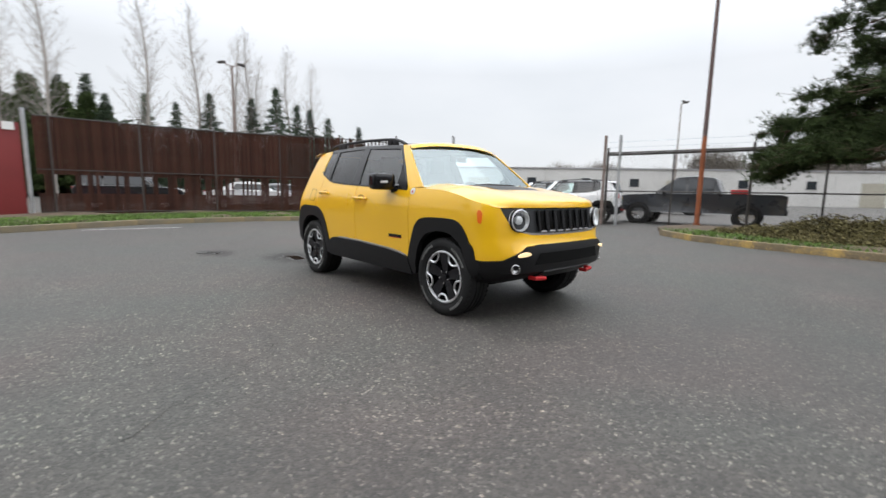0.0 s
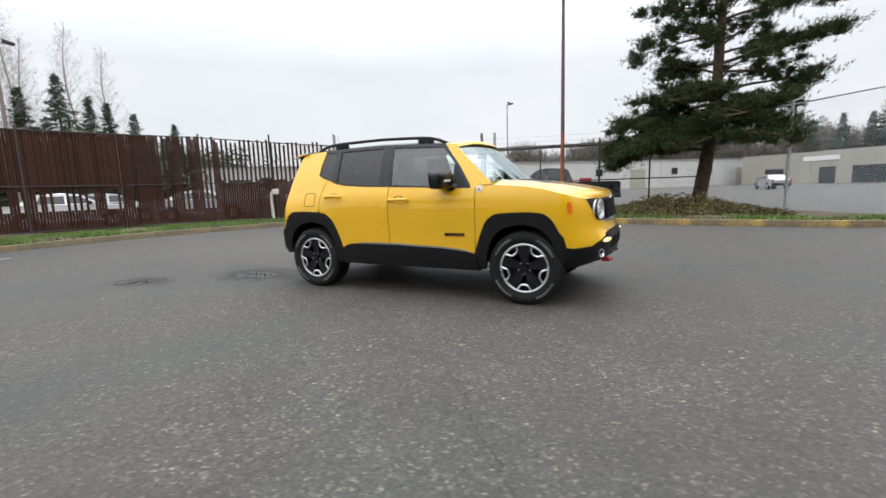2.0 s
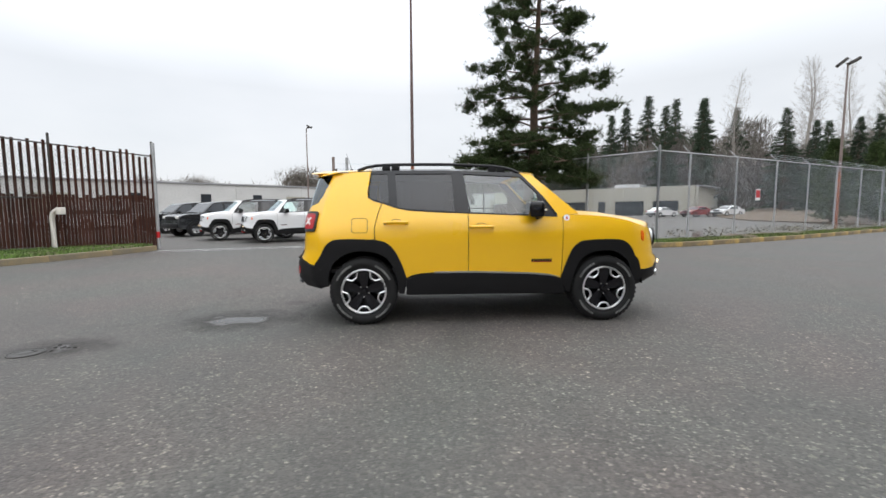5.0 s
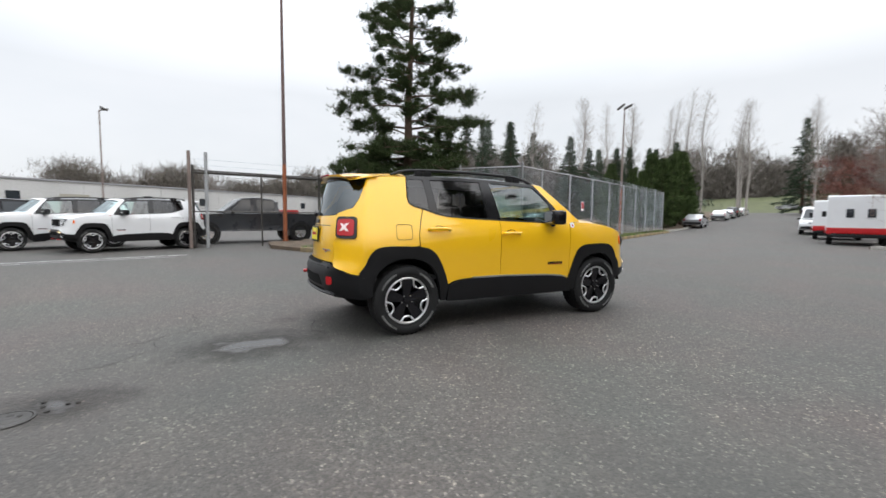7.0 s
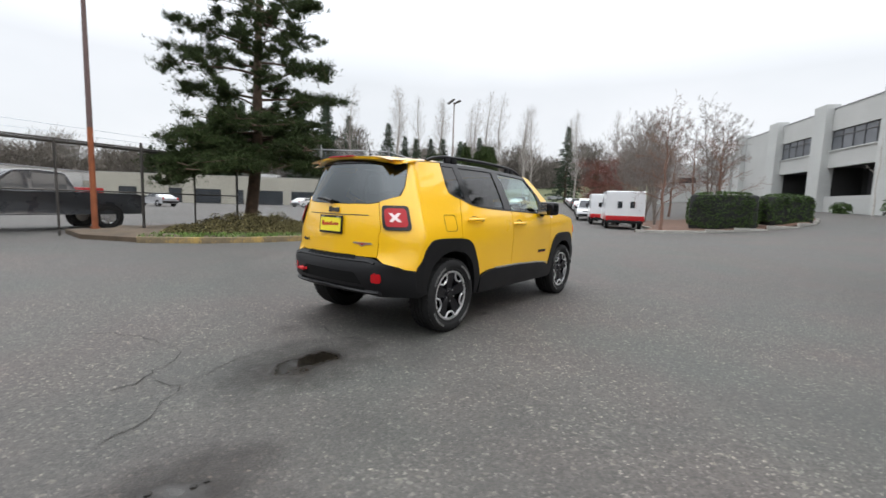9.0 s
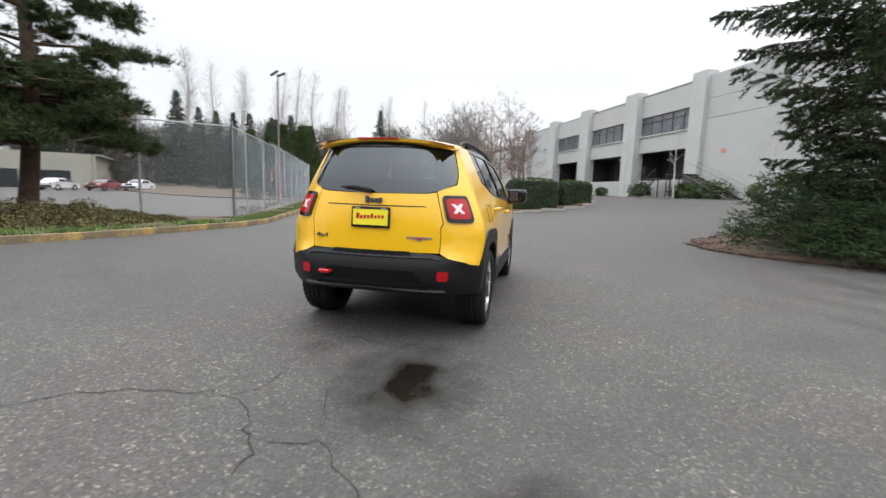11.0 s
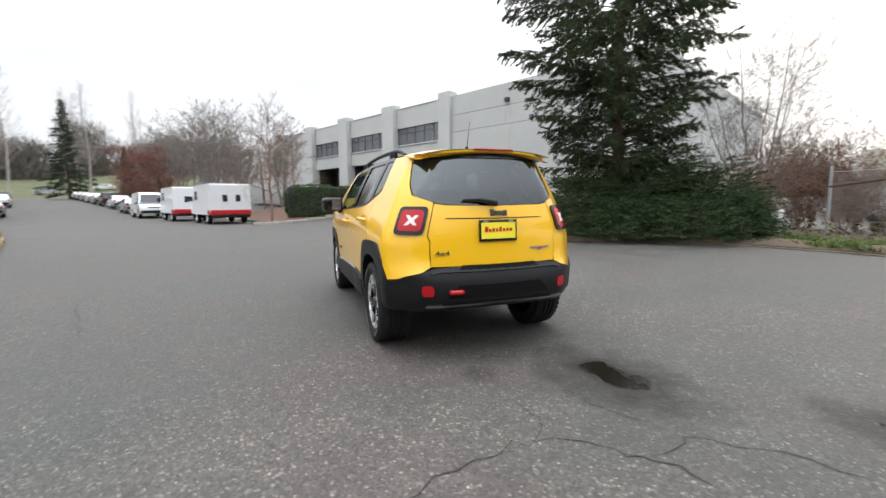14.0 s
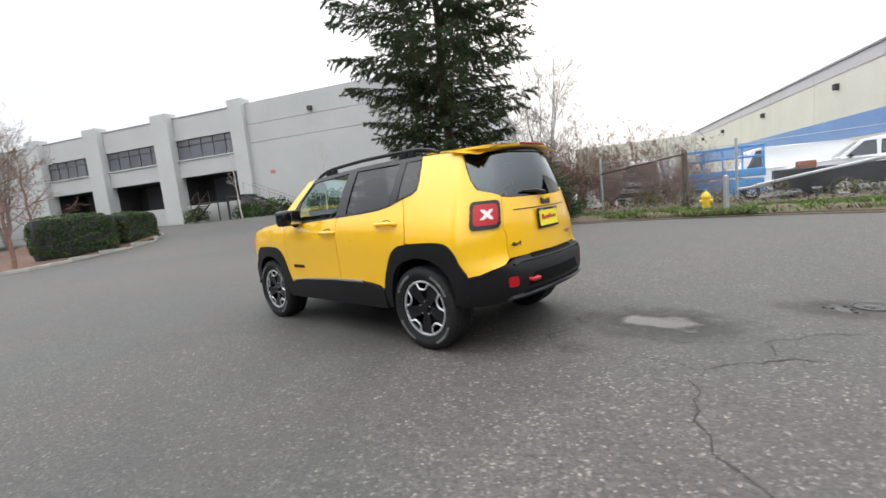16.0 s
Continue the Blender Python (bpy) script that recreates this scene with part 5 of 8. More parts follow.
kerb_run([(25.0, 3.2), (28.5, 4.6), (36, 7.9), (48, 13.3), (75, 26.0)], KERB_G, "grey kerb along the road")

WEST_BED = [(p.x - 0.05, p.y) for p in west_run] + [(-9.15, 8.95), (-11.9, 6.7), (-14.2, 4.1), (-15.6, 1.0), (-16.5, -4.0), (-15.5, -16.0)]
bed("grass_strip", WEST_BED, 0.11, SOIL, "thin green grass strip before the brown fence", 0.10)
NORTH_BED = [(p.x, p.y + 0.05) for p in north_run] + [(29.0, 19.2), (21.5, 15.6), (13.8, 12.1), (9.5, 10.3), (7.6, 9.4), (6.0, 11.2), (4.2, 13.6), (1.5, 14.0), (-1.5, 13.4), (-1.6, 11.2)]
bed("planted_bed", NORTH_BED, 0.12, SOIL, "kerbed bed of soil and groundcover round a pine", 0.10)
SOUTH_BED = [(p.x, p.y - 0.05) for p in south_run] + [(-8.0, -9.6), (-14.0, -9.0), (-14.0, -15.5), (8.0, -16.5), (12.0, -12.5), (10.2, -9.0), (8.9, -6.6), (7.5, -5.6), (6.0, -5.8), (5.2, -6.8)]
bed("rough_verge", SOUTH_BED, 0.06, SOIL, "rough verge of soil and grass by the yard fence", 0.14)
MULCH_BED = [(5.0, -6.9), (5.6, -6.0), (6.6, -5.4), (8.0, -5.3), (9.2, -5.9), (11.0, -7.4), (12.4, -9.4), (12.0, -12.5), (8.0, -15.5), (4.6, -12.0), (4.2, -9.0), (4.5, -7.8)]
bed("mulch_bed", MULCH_BED, 0.045, MULCH, "red-brown mulch bed round the spruce and junipers", 0.12)
HEDGE_BED = [(20.8, 3.1), (21.7, 1.8), (23.4, 0.8), (24.7, -0.8), (24.9, -2.7), (26.3, -4.5), (30.0, -4.9), (37.5, -3.9), (39.0, 8.6), (36.0, 7.8), (32.0, 6.0), (28.5, 4.5), (25.0, 3.1), (23.0, 3.0)]
bed("mulch_island", HEDGE_BED, 0.10, MULCH, "red-brown mulch island with hedge and bare trees", 0.12)
bed("wood_edge", [(29.8, 19.6), (36, 22.4), (48, 27.9), (75, 40.4), (112, 58.0), (112, 100.0), (70, 100.0), (44, 60.0), (31, 34.0)], 0.10, SOIL, "leaf-littered edge of the roadside wood", 0.2, 2.5)


def blades(name, polys, count, size, lean, material, label, lift=0.1, weight=None, parent=None):
    """Scattered thin upright leaves over outlines, joined."""
    rng = np.random.default_rng(len(name) * 7 + count)
    pts = []
    xs = [p[0] for poly in polys for p in poly]
    ys = [p[1] for poly in polys for p in poly]
    tries = 0
    while len(pts) < count and tries < count * 30:
        tries += 1
        x, y = rng.uniform(min(xs), max(xs)), rng.uniform(min(ys), max(ys))
        if any(inside(poly, x, y) for poly in polys) and (weight is None or rng.random() < weight(x, y)):
            pts.append((x, y, ground_z(x, y) + lift))
    base = np.array(pts)
    n = len(base)
    an = rng.uniform(0, 2 * np.pi, n)
    hgt = rng.uniform(size * 0.5, size, n)
    off = rng.normal(0, lean, (n, 2)) * hgt[:, None]
    w = hgt * 0.14 + 0.004
    d = np.stack([np.cos(an) * w, np.sin(an) * w, np.zeros(n)], 1)
    tip = base + np.concatenate([off, hgt[:, None]], 1)
    verts = np.stack([base - d, base + d, tip], 1).reshape(-1, 3)
    ob = soup(name, verts, np.arange(3 * n).reshape(-1, 3), material, parent)
    return tagged(ob, label, "grass", kind="stuff")


def near_run(run, lo, hi, side):
    poly = [(p.x, p.y) for p in run]
    back = []
    for a, b in zip(run, run[1:] + [run[-1] * 2 - run[-2]]):
        d = (b - a).normalized()
        n = Vector((-d.y, d.x, 0)) * side
        back.append(((a + n * hi).x, (a + n * hi).y))
    return poly + back[::-1]


blades("grass_blades", [near_run(west_run[8:], 0, 2.4, 1)], 26000, 0.13, 0.5, GRASS, "short bright green winter grass", 0.12)
blades("grass_blades", [near_run(north_run[:7], 0, 1.0, 1)], 3500, 0.12, 0.5, GRASS, "thin green grass along the kerb", 0.13)
blades("grass_blades", [near_run(north_run[5:], 0, 0.75, 1)], 13000, 0.12, 0.6, VERGE, "patchy straw and green grass along the fence", 0.13, lambda x, y: 0.25 + 0.75 * (noise.noise((x * 0.8, y * 0.8, 5)) > 0.0))
blades("grass_blades", [[(-6, -10.0), (3.0, -10.2), (3.6, -12.6), (-6, -12.6)]], 14000, 0.15, 0.7, VERGE, "rough patchy green and straw verge grass", 0.08, lambda x, y: 0.15 + 0.85 * (noise.noise((x * 0.7, y * 0.7, 2)) > 0.05))


def clumps(name, centres, per, radius, leaf, material, label, category="shrub", flat=0.7, parent=None, seed=1, kind="stuff"):
    """Leaf clusters round centres, joined: each leaf a small folded kite."""
    rng = np.random.default_rng(seed)
    c = np.repeat(np.asarray(centres, float), per, 0)
    n = len(c)
    d = rng.normal(0, 1, (n, 3))
    d /= np.linalg.norm(d, axis=1)[:, None]
    r = radius * rng.uniform(0.35, 1.0, n) ** 0.5
    p = c + d * (r[:, None] * np.array([1, 1, flat]))
    t = d + rng.normal(0, 0.7, (n, 3))
    t /= np.linalg.norm(t, axis=1)[:, None]
    s = np.cross(t, rng.normal(0, 1, (n, 3)))
    s /= np.linalg.norm(s, axis=1)[:, None] + 1e-9
    size = leaf * rng.uniform(0.6, 1.3, n)[:, None]
    verts = np.stack([p - t * size, p + s * size * 0.45, p + t * size, p - s * size * 0.45], 1).reshape(-1, 3)
    ob = soup(name, verts, np.arange(4 * n).reshape(-1, 4), material, parent)
    if parent is None:
        tagged(ob, label, category, kind=kind)
    return ob


def mound_height(x, y):
    """The height of the low tangled cover under the pine, ragged towards its rim."""
    r = math.hypot((x - 3.0) / 2.45, (y - 10.6) / 2.2) + 0.40 * noise.noise((x * 0.8, y * 0.8, 6.0))
    return max(0.0, 1 - r * r) * (0.50 + 0.35 * noise.noise((x * 1.9, y * 1.9, 1.0)))


rng = np.random.default_rng(4)
pts = []
while len(pts) < 900:
    x, y = rng.uniform(0.2, 7.0), rng.uniform(8.3, 13.4)
    h = mound_height(x, y)
    if h > 0.03 and y > 8.45:
        pts.append((x, y, 0.12 + h * rng.uniform(0.2, 1.0)))
clumps("groundcover", pts, 60, 0.17, 0.030, LEAF_B, "tangled brown-green groundcover under the pine", "groundcover", 0.55, None, 3)
pts = [(x, y, ground_z(x, y) + 0.13) for x, y in zip(rng.uniform(0.4, 11.0, 900), rng.uniform(8.1, 11.0, 900)) if inside(NORTH_BED, x, y)]
clumps("leaf_litter", pts, 5, 0.10, 0.034, MULCH, "brown fallen leaves scattered over the bed", "leaves", 0.15, None, 5)


# ==== fences ====
def wire_net(length, high, pitch, r):
    """Crossed wires over a rectangle along x, z up."""
    segs = []
    for sign in (1, -1):
        k = -high
        while k < length:
            x0, x1 = (k, k + high)
            a, b = max(x0, 0.0), min(x1, length)
            if b > a:
                za, zb = a - x0, b - x0
                if sign < 0:
                    za, zb = high - za, high - zb
                segs.append((a, za, b, zb))
            k += pitch
    s = np.array(segs)
    n = len(s)
    a = np.stack([s[:, 0], np.zeros(n), s[:, 1]], 1)
    b = np.stack([s[:, 2], np.zeros(n), s[:, 3]], 1)
    d = (b - a) / np.linalg.norm(b - a, axis=1)[:, None]
    up = np.cross(d, np.array([0, 1.0, 0]))
    rings = []
    for an in (0, 2.094, 4.189):
        o = up * (r * math.cos(an)) + np.array([0, 1.0, 0]) * (r * math.sin(an))
        rings += [a + o, b + o]
    verts = np.stack(rings, 1).reshape(-1, 3)
    base = np.arange(n)[:, None] * 6
    faces = np.concatenate([base + np.array(q) for q in ((0, 1, 3, 2), (2, 3, 5, 4), (4, 5, 1, 0))])
    return verts, faces


def chain_fence(name, pts, high, label, spacing=2.6, arms=False, post_r=0.03, rails=(1.0,), net_top=None, skip=(), post_material=None, light=False, slim=()):
    f = thing(name, pose(0, 0, 0), label, "fence", "chain-link fences")
    posts = []
    for k, (a, b) in enumerate(zip(pts, pts[1:])):
        a, b = Vector((*a, 0)), Vector((*b, 0))
        L = (b - a).length
        n = max(1, round(L / spacing))
        posts += [a + (b - a) * (i / n) for i in range(n + (k == len(pts) - 2))]
        za = ground_z(a.x, a.y) + 0.12
        m = Matrix.Translation((a.x, a.y, za)) @ Matrix.Rotation(math.atan2(b.y - a.y, b.x - a.x), 4, "Z")
        if k not in skip:
            v, fc = wire_net(L, (net_top or high) - 0.05, 0.075, 0.0014 if arms else 0.0012 if post_material is DARK_STEEL else 0.0010 if light else 0.0018)
            o = soup("wire_mesh", v, fc, DARK_STEEL if post_material is DARK_STEEL else WIRE, f)
            o.matrix_local = m
        for h in rails:
            bm = rod(bmesh.new(), (0, 0, high * h), (L, 0, high * h), 0.009 if light else 0.022, 0.009 if light else 0.022, 8)
            o = part("rail", bm, post_material or STEEL, f)
            o.matrix_local = m
    d = (Vector((*pts[-1], 0)) - Vector((*pts[-2], 0))).normalized()
    for i, p in enumerate(posts):
        big = post_r * (1.4 if any((p - Vector((*q, 0))).length < 0.01 for q in pts if q not in slim) else 1.0)
        z = ground_z(p.x, p.y)
        bm = rod(bmesh.new(), (p.x, p.y, z - 0.1), (p.x, p.y, z + 0.12 + high + 0.03), big, big, 10)
        if big > post_r:
            rod(bm, (p.x, p.y, z + high + 0.12), (p.x, p.y, z + high + 0.30), big, big * 0.9, 10)
        if arms:
            rod(bm, (p.x, p.y, z + high + 0.10), (p.x - d.y * 0.30, p.y + d.x * 0.30, z + high + 0.42), 0.014, 0.010, 6)
        part("post", bm, post_material or STEEL, f)
    if arms:
        a, b = Vector((*pts[-2], 0)), Vector((*pts[-1], 0))
        for k in (0.4, 0.7, 1.0):
            off = Vector((-d.y * 0.30 * k, d.x * 0.30 * k, high + 0.10 + 0.32 * k))
            part("barbed_wire", rod(bmesh.new(), a + off + Vector((0, 0, ground_z(a.x, a.y))), b + off + Vector((0, 0, ground_z(b.x, b.y))), 0.004, 0.004, 4), WIRE, f)
    return f


CORNER = (7.45, 8.95)
road_fence = chain_fence("chain_link_fence", [CORNER, (8.97, 9.61), (14.2, 11.9), (29.4, 19.0)], 3.05, "tall galvanised chain-link fence with barbed-wire arms along the road", 2.7, True, slim=((8.97, 9.61), (14.2, 11.9)))
lot_fence = chain_fence("chain_link_fence", [(3.9, 13.9), (5.8, 11.0), CORNER], 3.05, "tall chain-link fence meeting a corner post", 3.4)
back_fence = chain_fence("chain_link_fence", [(-3.95, 12.1), (0.4, 13.0), (3.9, 13.9)], 2.55, "chain-link fence with grey posts behind the pine", 2.1, False, 0.03, (1.0, 0.45), None, (), DARK_STEEL)
bm = rod(bmesh.new(), (-3.95, 12.1, 2.60), (3.9, 13.9, 2.62), 0.045, 0.045, 8)
part("beam", bm, DARK_STEEL, back_fence, "black top beam")
for p in ((-4.05, 12.05), (-3.55, 12.2)):
    part("gate_post", rod(bmesh.new(), (*p, -0.1), (*p, 3.3), 0.055, 0.055, 12), POLE_GREY if p[0] < -4 else STEEL, back_fence, "tall weathered gate post")
part("wire", rod(bmesh.new(), (-3.95, 12.1, 3.05), (3.9, 13.9, 3.05), 0.008, 0.008, 5), WIRE, back_fence)
part("wire", rod(bmesh.new(), (-3.95, 12.1, 2.85), (3.9, 13.9, 2.85), 0.008, 0.008, 5), WIRE, back_fence)
s = thing("fence_sign", pose(0, 0, 0), "small white and red notice wired to the fence", "sign")
sp = Vector((12.9, 11.25, 1.75))
part("sign_plate", plaque(bmesh.new(), sp, (0.42, -0.91, 0), (0.34, 0.45, 0.006), 0.0), PAPER, s)
part("sign_print", plaque(bmesh.new(), sp + Vector((0.003, -0.006, 0.03)), (0.42, -0.91, 0), (0.28, 0.30, 0.004), 0.0), RED_PAINT, s)

# brown slatted fence
brown = thing("slatted_fence", pose(0, 0, 0), "tall rust-brown slatted chain-link fence with missing slats", "fence")
run = catmull(BROWN_FENCE, 0.078)
slat_meshes = {}


def slat(z0, z1, p, ang):
    key = (round(z0, 2), round(z1, 2))
    if key not in slat_meshes:
        slat_meshes[key] = mesh_of(box(bmesh.new(), (0.073, 0.012, z1 - z0), (0, 0, (z0 + z1) / 2)), "slat", SLAT, False)
    o = new("slat", slat_meshes[key])
    o.parent = brown
    o.matrix_local = Matrix.Translation(p) @ Matrix.Rotation(ang + random.uniform(-0.06, 0.06), 4, "Z")


rs = random.Random(8)
total = len(run)
for i, (a, b) in enumerate(zip(run, run[1:])):
    ang = math.atan2(b.y - a.y, b.x - a.x)
    k = i / total
    p = Vector((a.x, a.y, 0.10))
    top = 2.92 + 0.8 * min(k, 0.36)
    if k < 0.42:
        if i % 2 == 0:
            slat(0.0, round(top - (0.1 if rs.random() < 0.2 else 0.0), 1), p, ang)
        elif k < 0.28:
            slat(0.0, 1.6 if rs.random() < 0.9 else 1.5, p, ang)
        elif rs.random() < 0.35:
            slat(0.0, round(top, 1), p, ang)
        else:
            slat(0.0, 0.6, p, ang)
    elif rs.random() < 0.50:
        slat(0.0, 3.2, p, ang)
    else:
        slat(0.0, 0.72, p, ang)
        slat(1.40 if k < 0.6 else 1.34, 3.2, p, ang)
for a, b in zip(run[::31], run[31::31] + [run[-1]]):
    part("post", rod(bmesh.new(), (a.x, a.y + 0.04, -0.1), (a.x, a.y + 0.04, 3.4), 0.032, 0.032, 8), DARK_STEEL, brown)
    for h in (0.2, 1.6, 3.3):
        sink = [0.36 * (1 - min(1.0, run.index(q) / (0.36 * total))) if h > 3 else 0.0 for q in (a, b)]
        part("rail", rod(bmesh.new(), (a.x, a.y + 0.04, h - sink[0]), (b.x, b.y + 0.04, h - sink[1]), 0.020, 0.020, 6), DARK_STEEL, brown)
for k in range(0, int(total * 0.36), 30):
    a, b = run[k], run[min(k + 30, total - 1)]
    v, fc = wire_net((b - a).length, 1.35, 0.080, 0.0030)
    o = soup("wire_mesh", v, fc, DARK_STEEL, brown)
    o.matrix_local = Matrix.Translation((a.x, a.y, 1.65)) @ Matrix.Rotation(math.atan2(b.y - a.y, b.x - a.x), 4, "Z")
part("end_post", rod(bmesh.new(), (-9.1, 8.98, -0.1), (-9.1, 8.98, 3.35), 0.05, 0.05, 10), STEEL, brown, "galvanised end post")
part("post_band", rod(bmesh.new(), (-9.1, 8.98, 0.35), (-9.1, 8.98, 0.55), 0.055, 0.055, 10), RED_PAINT, brown, "red band")
# red panel fence
red = thing("panel_fence", pose(0, 0, 0), "dark red metal panel fence beside a steel post", "fence")
a, b = Vector((-15.25, -4.1, 0)), Vector((-13.9, -9.5, 0))
for k in range(6):
    p, q = a + (b - a) * (k / 6), a + (b - a) * ((k + 1) / 6)
    c = (p + q) / 2
    bm = box(bmesh.new(), ((q - p).length - 0.01, 0.04, 2.95), (0, 0, 1.55), 0.008)
    o = part("panel", bm, RED_PANEL, red)
    o.matrix_local = Matrix.Translation(c) @ Matrix.Rotation(math.atan2(q.y - p.y, q.x - p.x), 4, "Z")
part("post", rod(bmesh.new(), (-15.22, -4.0, -0.1), (-15.22, -4.0, 3.5), 0.06, 0.06, 10), STEEL, red)
part("card", plaque(bmesh.new(), (-15.12, -4.35, 2.9), (1, 0.2, 0), (0.28, 0.24, 0.01)), PAPER, red, "small pale card")


# ==== poles, pipe, hydrant ====
def area_light_pole(x, y, high, heads, base_material, top_material, label, r=0.10, rust_to=0.0, reach=0.5):
    z = ground_z(x, y)
    p = thing("light_pole", pose(x, y, z), label, "light pole", "light poles")
    if rust_to:
        part("pole", rod(bmesh.new(), (0, 0, -0.2), (0, 0, rust_to), r, r * 0.92, 14), base_material, p, "orange rusted lower pole")
        part("upper_pole", rod(bmesh.new(), (0, 0, rust_to), (0, 0, high), r * 0.92, r * 0.55, 14), top_material, p)
        part("base_collar", rod(bmesh.new(), (0, 0, 0.0), (0, 0, 0.22), r * 1.5, r * 1.4, 14), base_material, p)
    else:
        part("pole", rod(bmesh.new(), (0, 0, -0.2), (0, 0, high), r, r * 0.6, 12), top_material, p)
    for ang, tilt in heads:
        d = Vector((math.cos(ang), math.sin(ang), 0))
        part("arm", rod(bmesh.new(), (0, 0, high - 0.1), d * reach + Vector((0, 0, high + 0.1)), 0.035, 0.03, 8), top_material, p)
        h = box(bmesh.new(), (0.55, 0.34, 0.16), (0, 0, 0), 0.04)
        bmesh.ops.transform(h, matrix=Matrix.Translation(d * (reach + 0.2) + Vector((0, 0, high + 0.15))) @ Matrix.Rotation(ang, 4, "Z") @ Matrix.Rotation(tilt, 4, "Y"), verts=h.verts)
        part("lamp_head", h, DARK_STEEL, p, "dark floodlight head")
    return p


area_light_pole(-0.94, 12.70, 10.3, [(0.6, 0.3)], RUST, POLE_RED, "tall light pole with orange rusted base", 0.078, 3.1)
area_light_pole(-12.96, 43.5, 10.2, [(-0.4, 0.5), (0.6, -0.2)], RUST, POLE_GREY, "slim pole with two floodlights over the lot", 0.085, 0.0, 0.2)
area_light_pole(-32.5, 7.4, 10.4, [(1.4, 0.2), (-1.7, 0.2)], RUST, POLE_GREY, "pole with a pair of floodlights", 0.13)
area_light_pole(22.5, 17.3, 8.9, [(2.6, 0.7), (-0.5, -0.5)], RUST, POLE_GREY, "pole with floodlight heads, rusty below", 0.075, 3.2, 0.05)

pipe = thing("standpipe", pose(-10.95, 7.3, 0.1), "off-white bent standpipe rising from the grass", "pipe")
bm = bmesh.new()
tube(bm, [(0, 0, -0.1), (0, 0, 0.95), (0.03, -0.0, 1.07), (0.12, -0.02, 1.13), (0.24, -0.04, 1.14)], 0.065, 10)
part("pipe", bm, PIPE_W, pipe)
part("valve", box(bmesh.new(), (0.14, 0.20, 0.20), (0.27, -0.04, 1.13), 0.03), PIPE_W, pipe)

hyd = thing("fire_hydrant", pose(-1.0, -11.9, 0.02), "yellow fire hydrant in rough grass", "fire hydrant")
part("barrel", lathe(bmesh.new(), [(0.16, 0), (0.16, 0.05), (0.11, 0.07), (0.105, 0.42), (0.14, 0.44), (0.14, 0.48), (0.11, 0.55), (0.06, 0.61), (0.0001, 0.62)], 18), HYD_Y, hyd)
part("bonnet_nut", rod(bmesh.new(), (0, 0, 0.60), (0, 0, 0.67), 0.03, 0.03, 5), HYD_Y, hyd)
for d in ((1, 0), (-1, 0), (0, 1)):
    part("outlet", rod(bmesh.new(), (0, 0, 0.33), (0.17 * d[0], 0.17 * d[1], 0.33), 0.055, 0.06, 10), HYD_Y, hyd)
ris = thing("utility_pedestal", pose(3.35, -12.05, 0.08), "pale grey utility pedestal on the verge", "pedestal")
part("body", box(bmesh.new(), (0.22, 0.22, 0.75), (0, 0, 0.375), 0.02), PIPE_W, ris)
part("cap", box(bmesh.new(), (0.25, 0.25, 0.09), (0, 0, 0.78), 0.025), PIPE_W, ris)

south_fence = chain_fence("chain_link_fence", [(2.74, -13.3), (-1.7, -12.6), (-9.0, -11.7)], 1.85, "sagging chain-link fence before the equipment yard", 3.0, False, 0.028, (1.0,), None, (), STEEL, True)
for p in ((-1.65, -11.05),):
    bo = thing("bollard", pose(*p, 0.05), "galvanised steel guard post", "bollard", "guard posts")
    part("post", rod(bmesh.new(), (0, 0, -0.1), (0, 0, 1.0), 0.07, 0.07, 12), STEEL, bo)
    part("cap", lathe(bmesh.new(), [(0.07, 1.0), (0.06, 1.03), (0.0001, 1.05)], 12), STEEL, bo)


# ==== buildings ====
def wall_box(parent, name, size, at, material, bevel=0.0, label=""):
    return part(name, box(bmesh.new(), size, at, bevel), material, parent, label, False)


FACADE = Matrix.Translation((30.5, -11.4, 0)) @ Matrix.Rotation(math.atan2(3.25, 7.1), 4, "Z")
office = thing("warehouse_building", FACADE, "pale grey tilt-up concrete warehouse with pilasters and dock doors", "building")
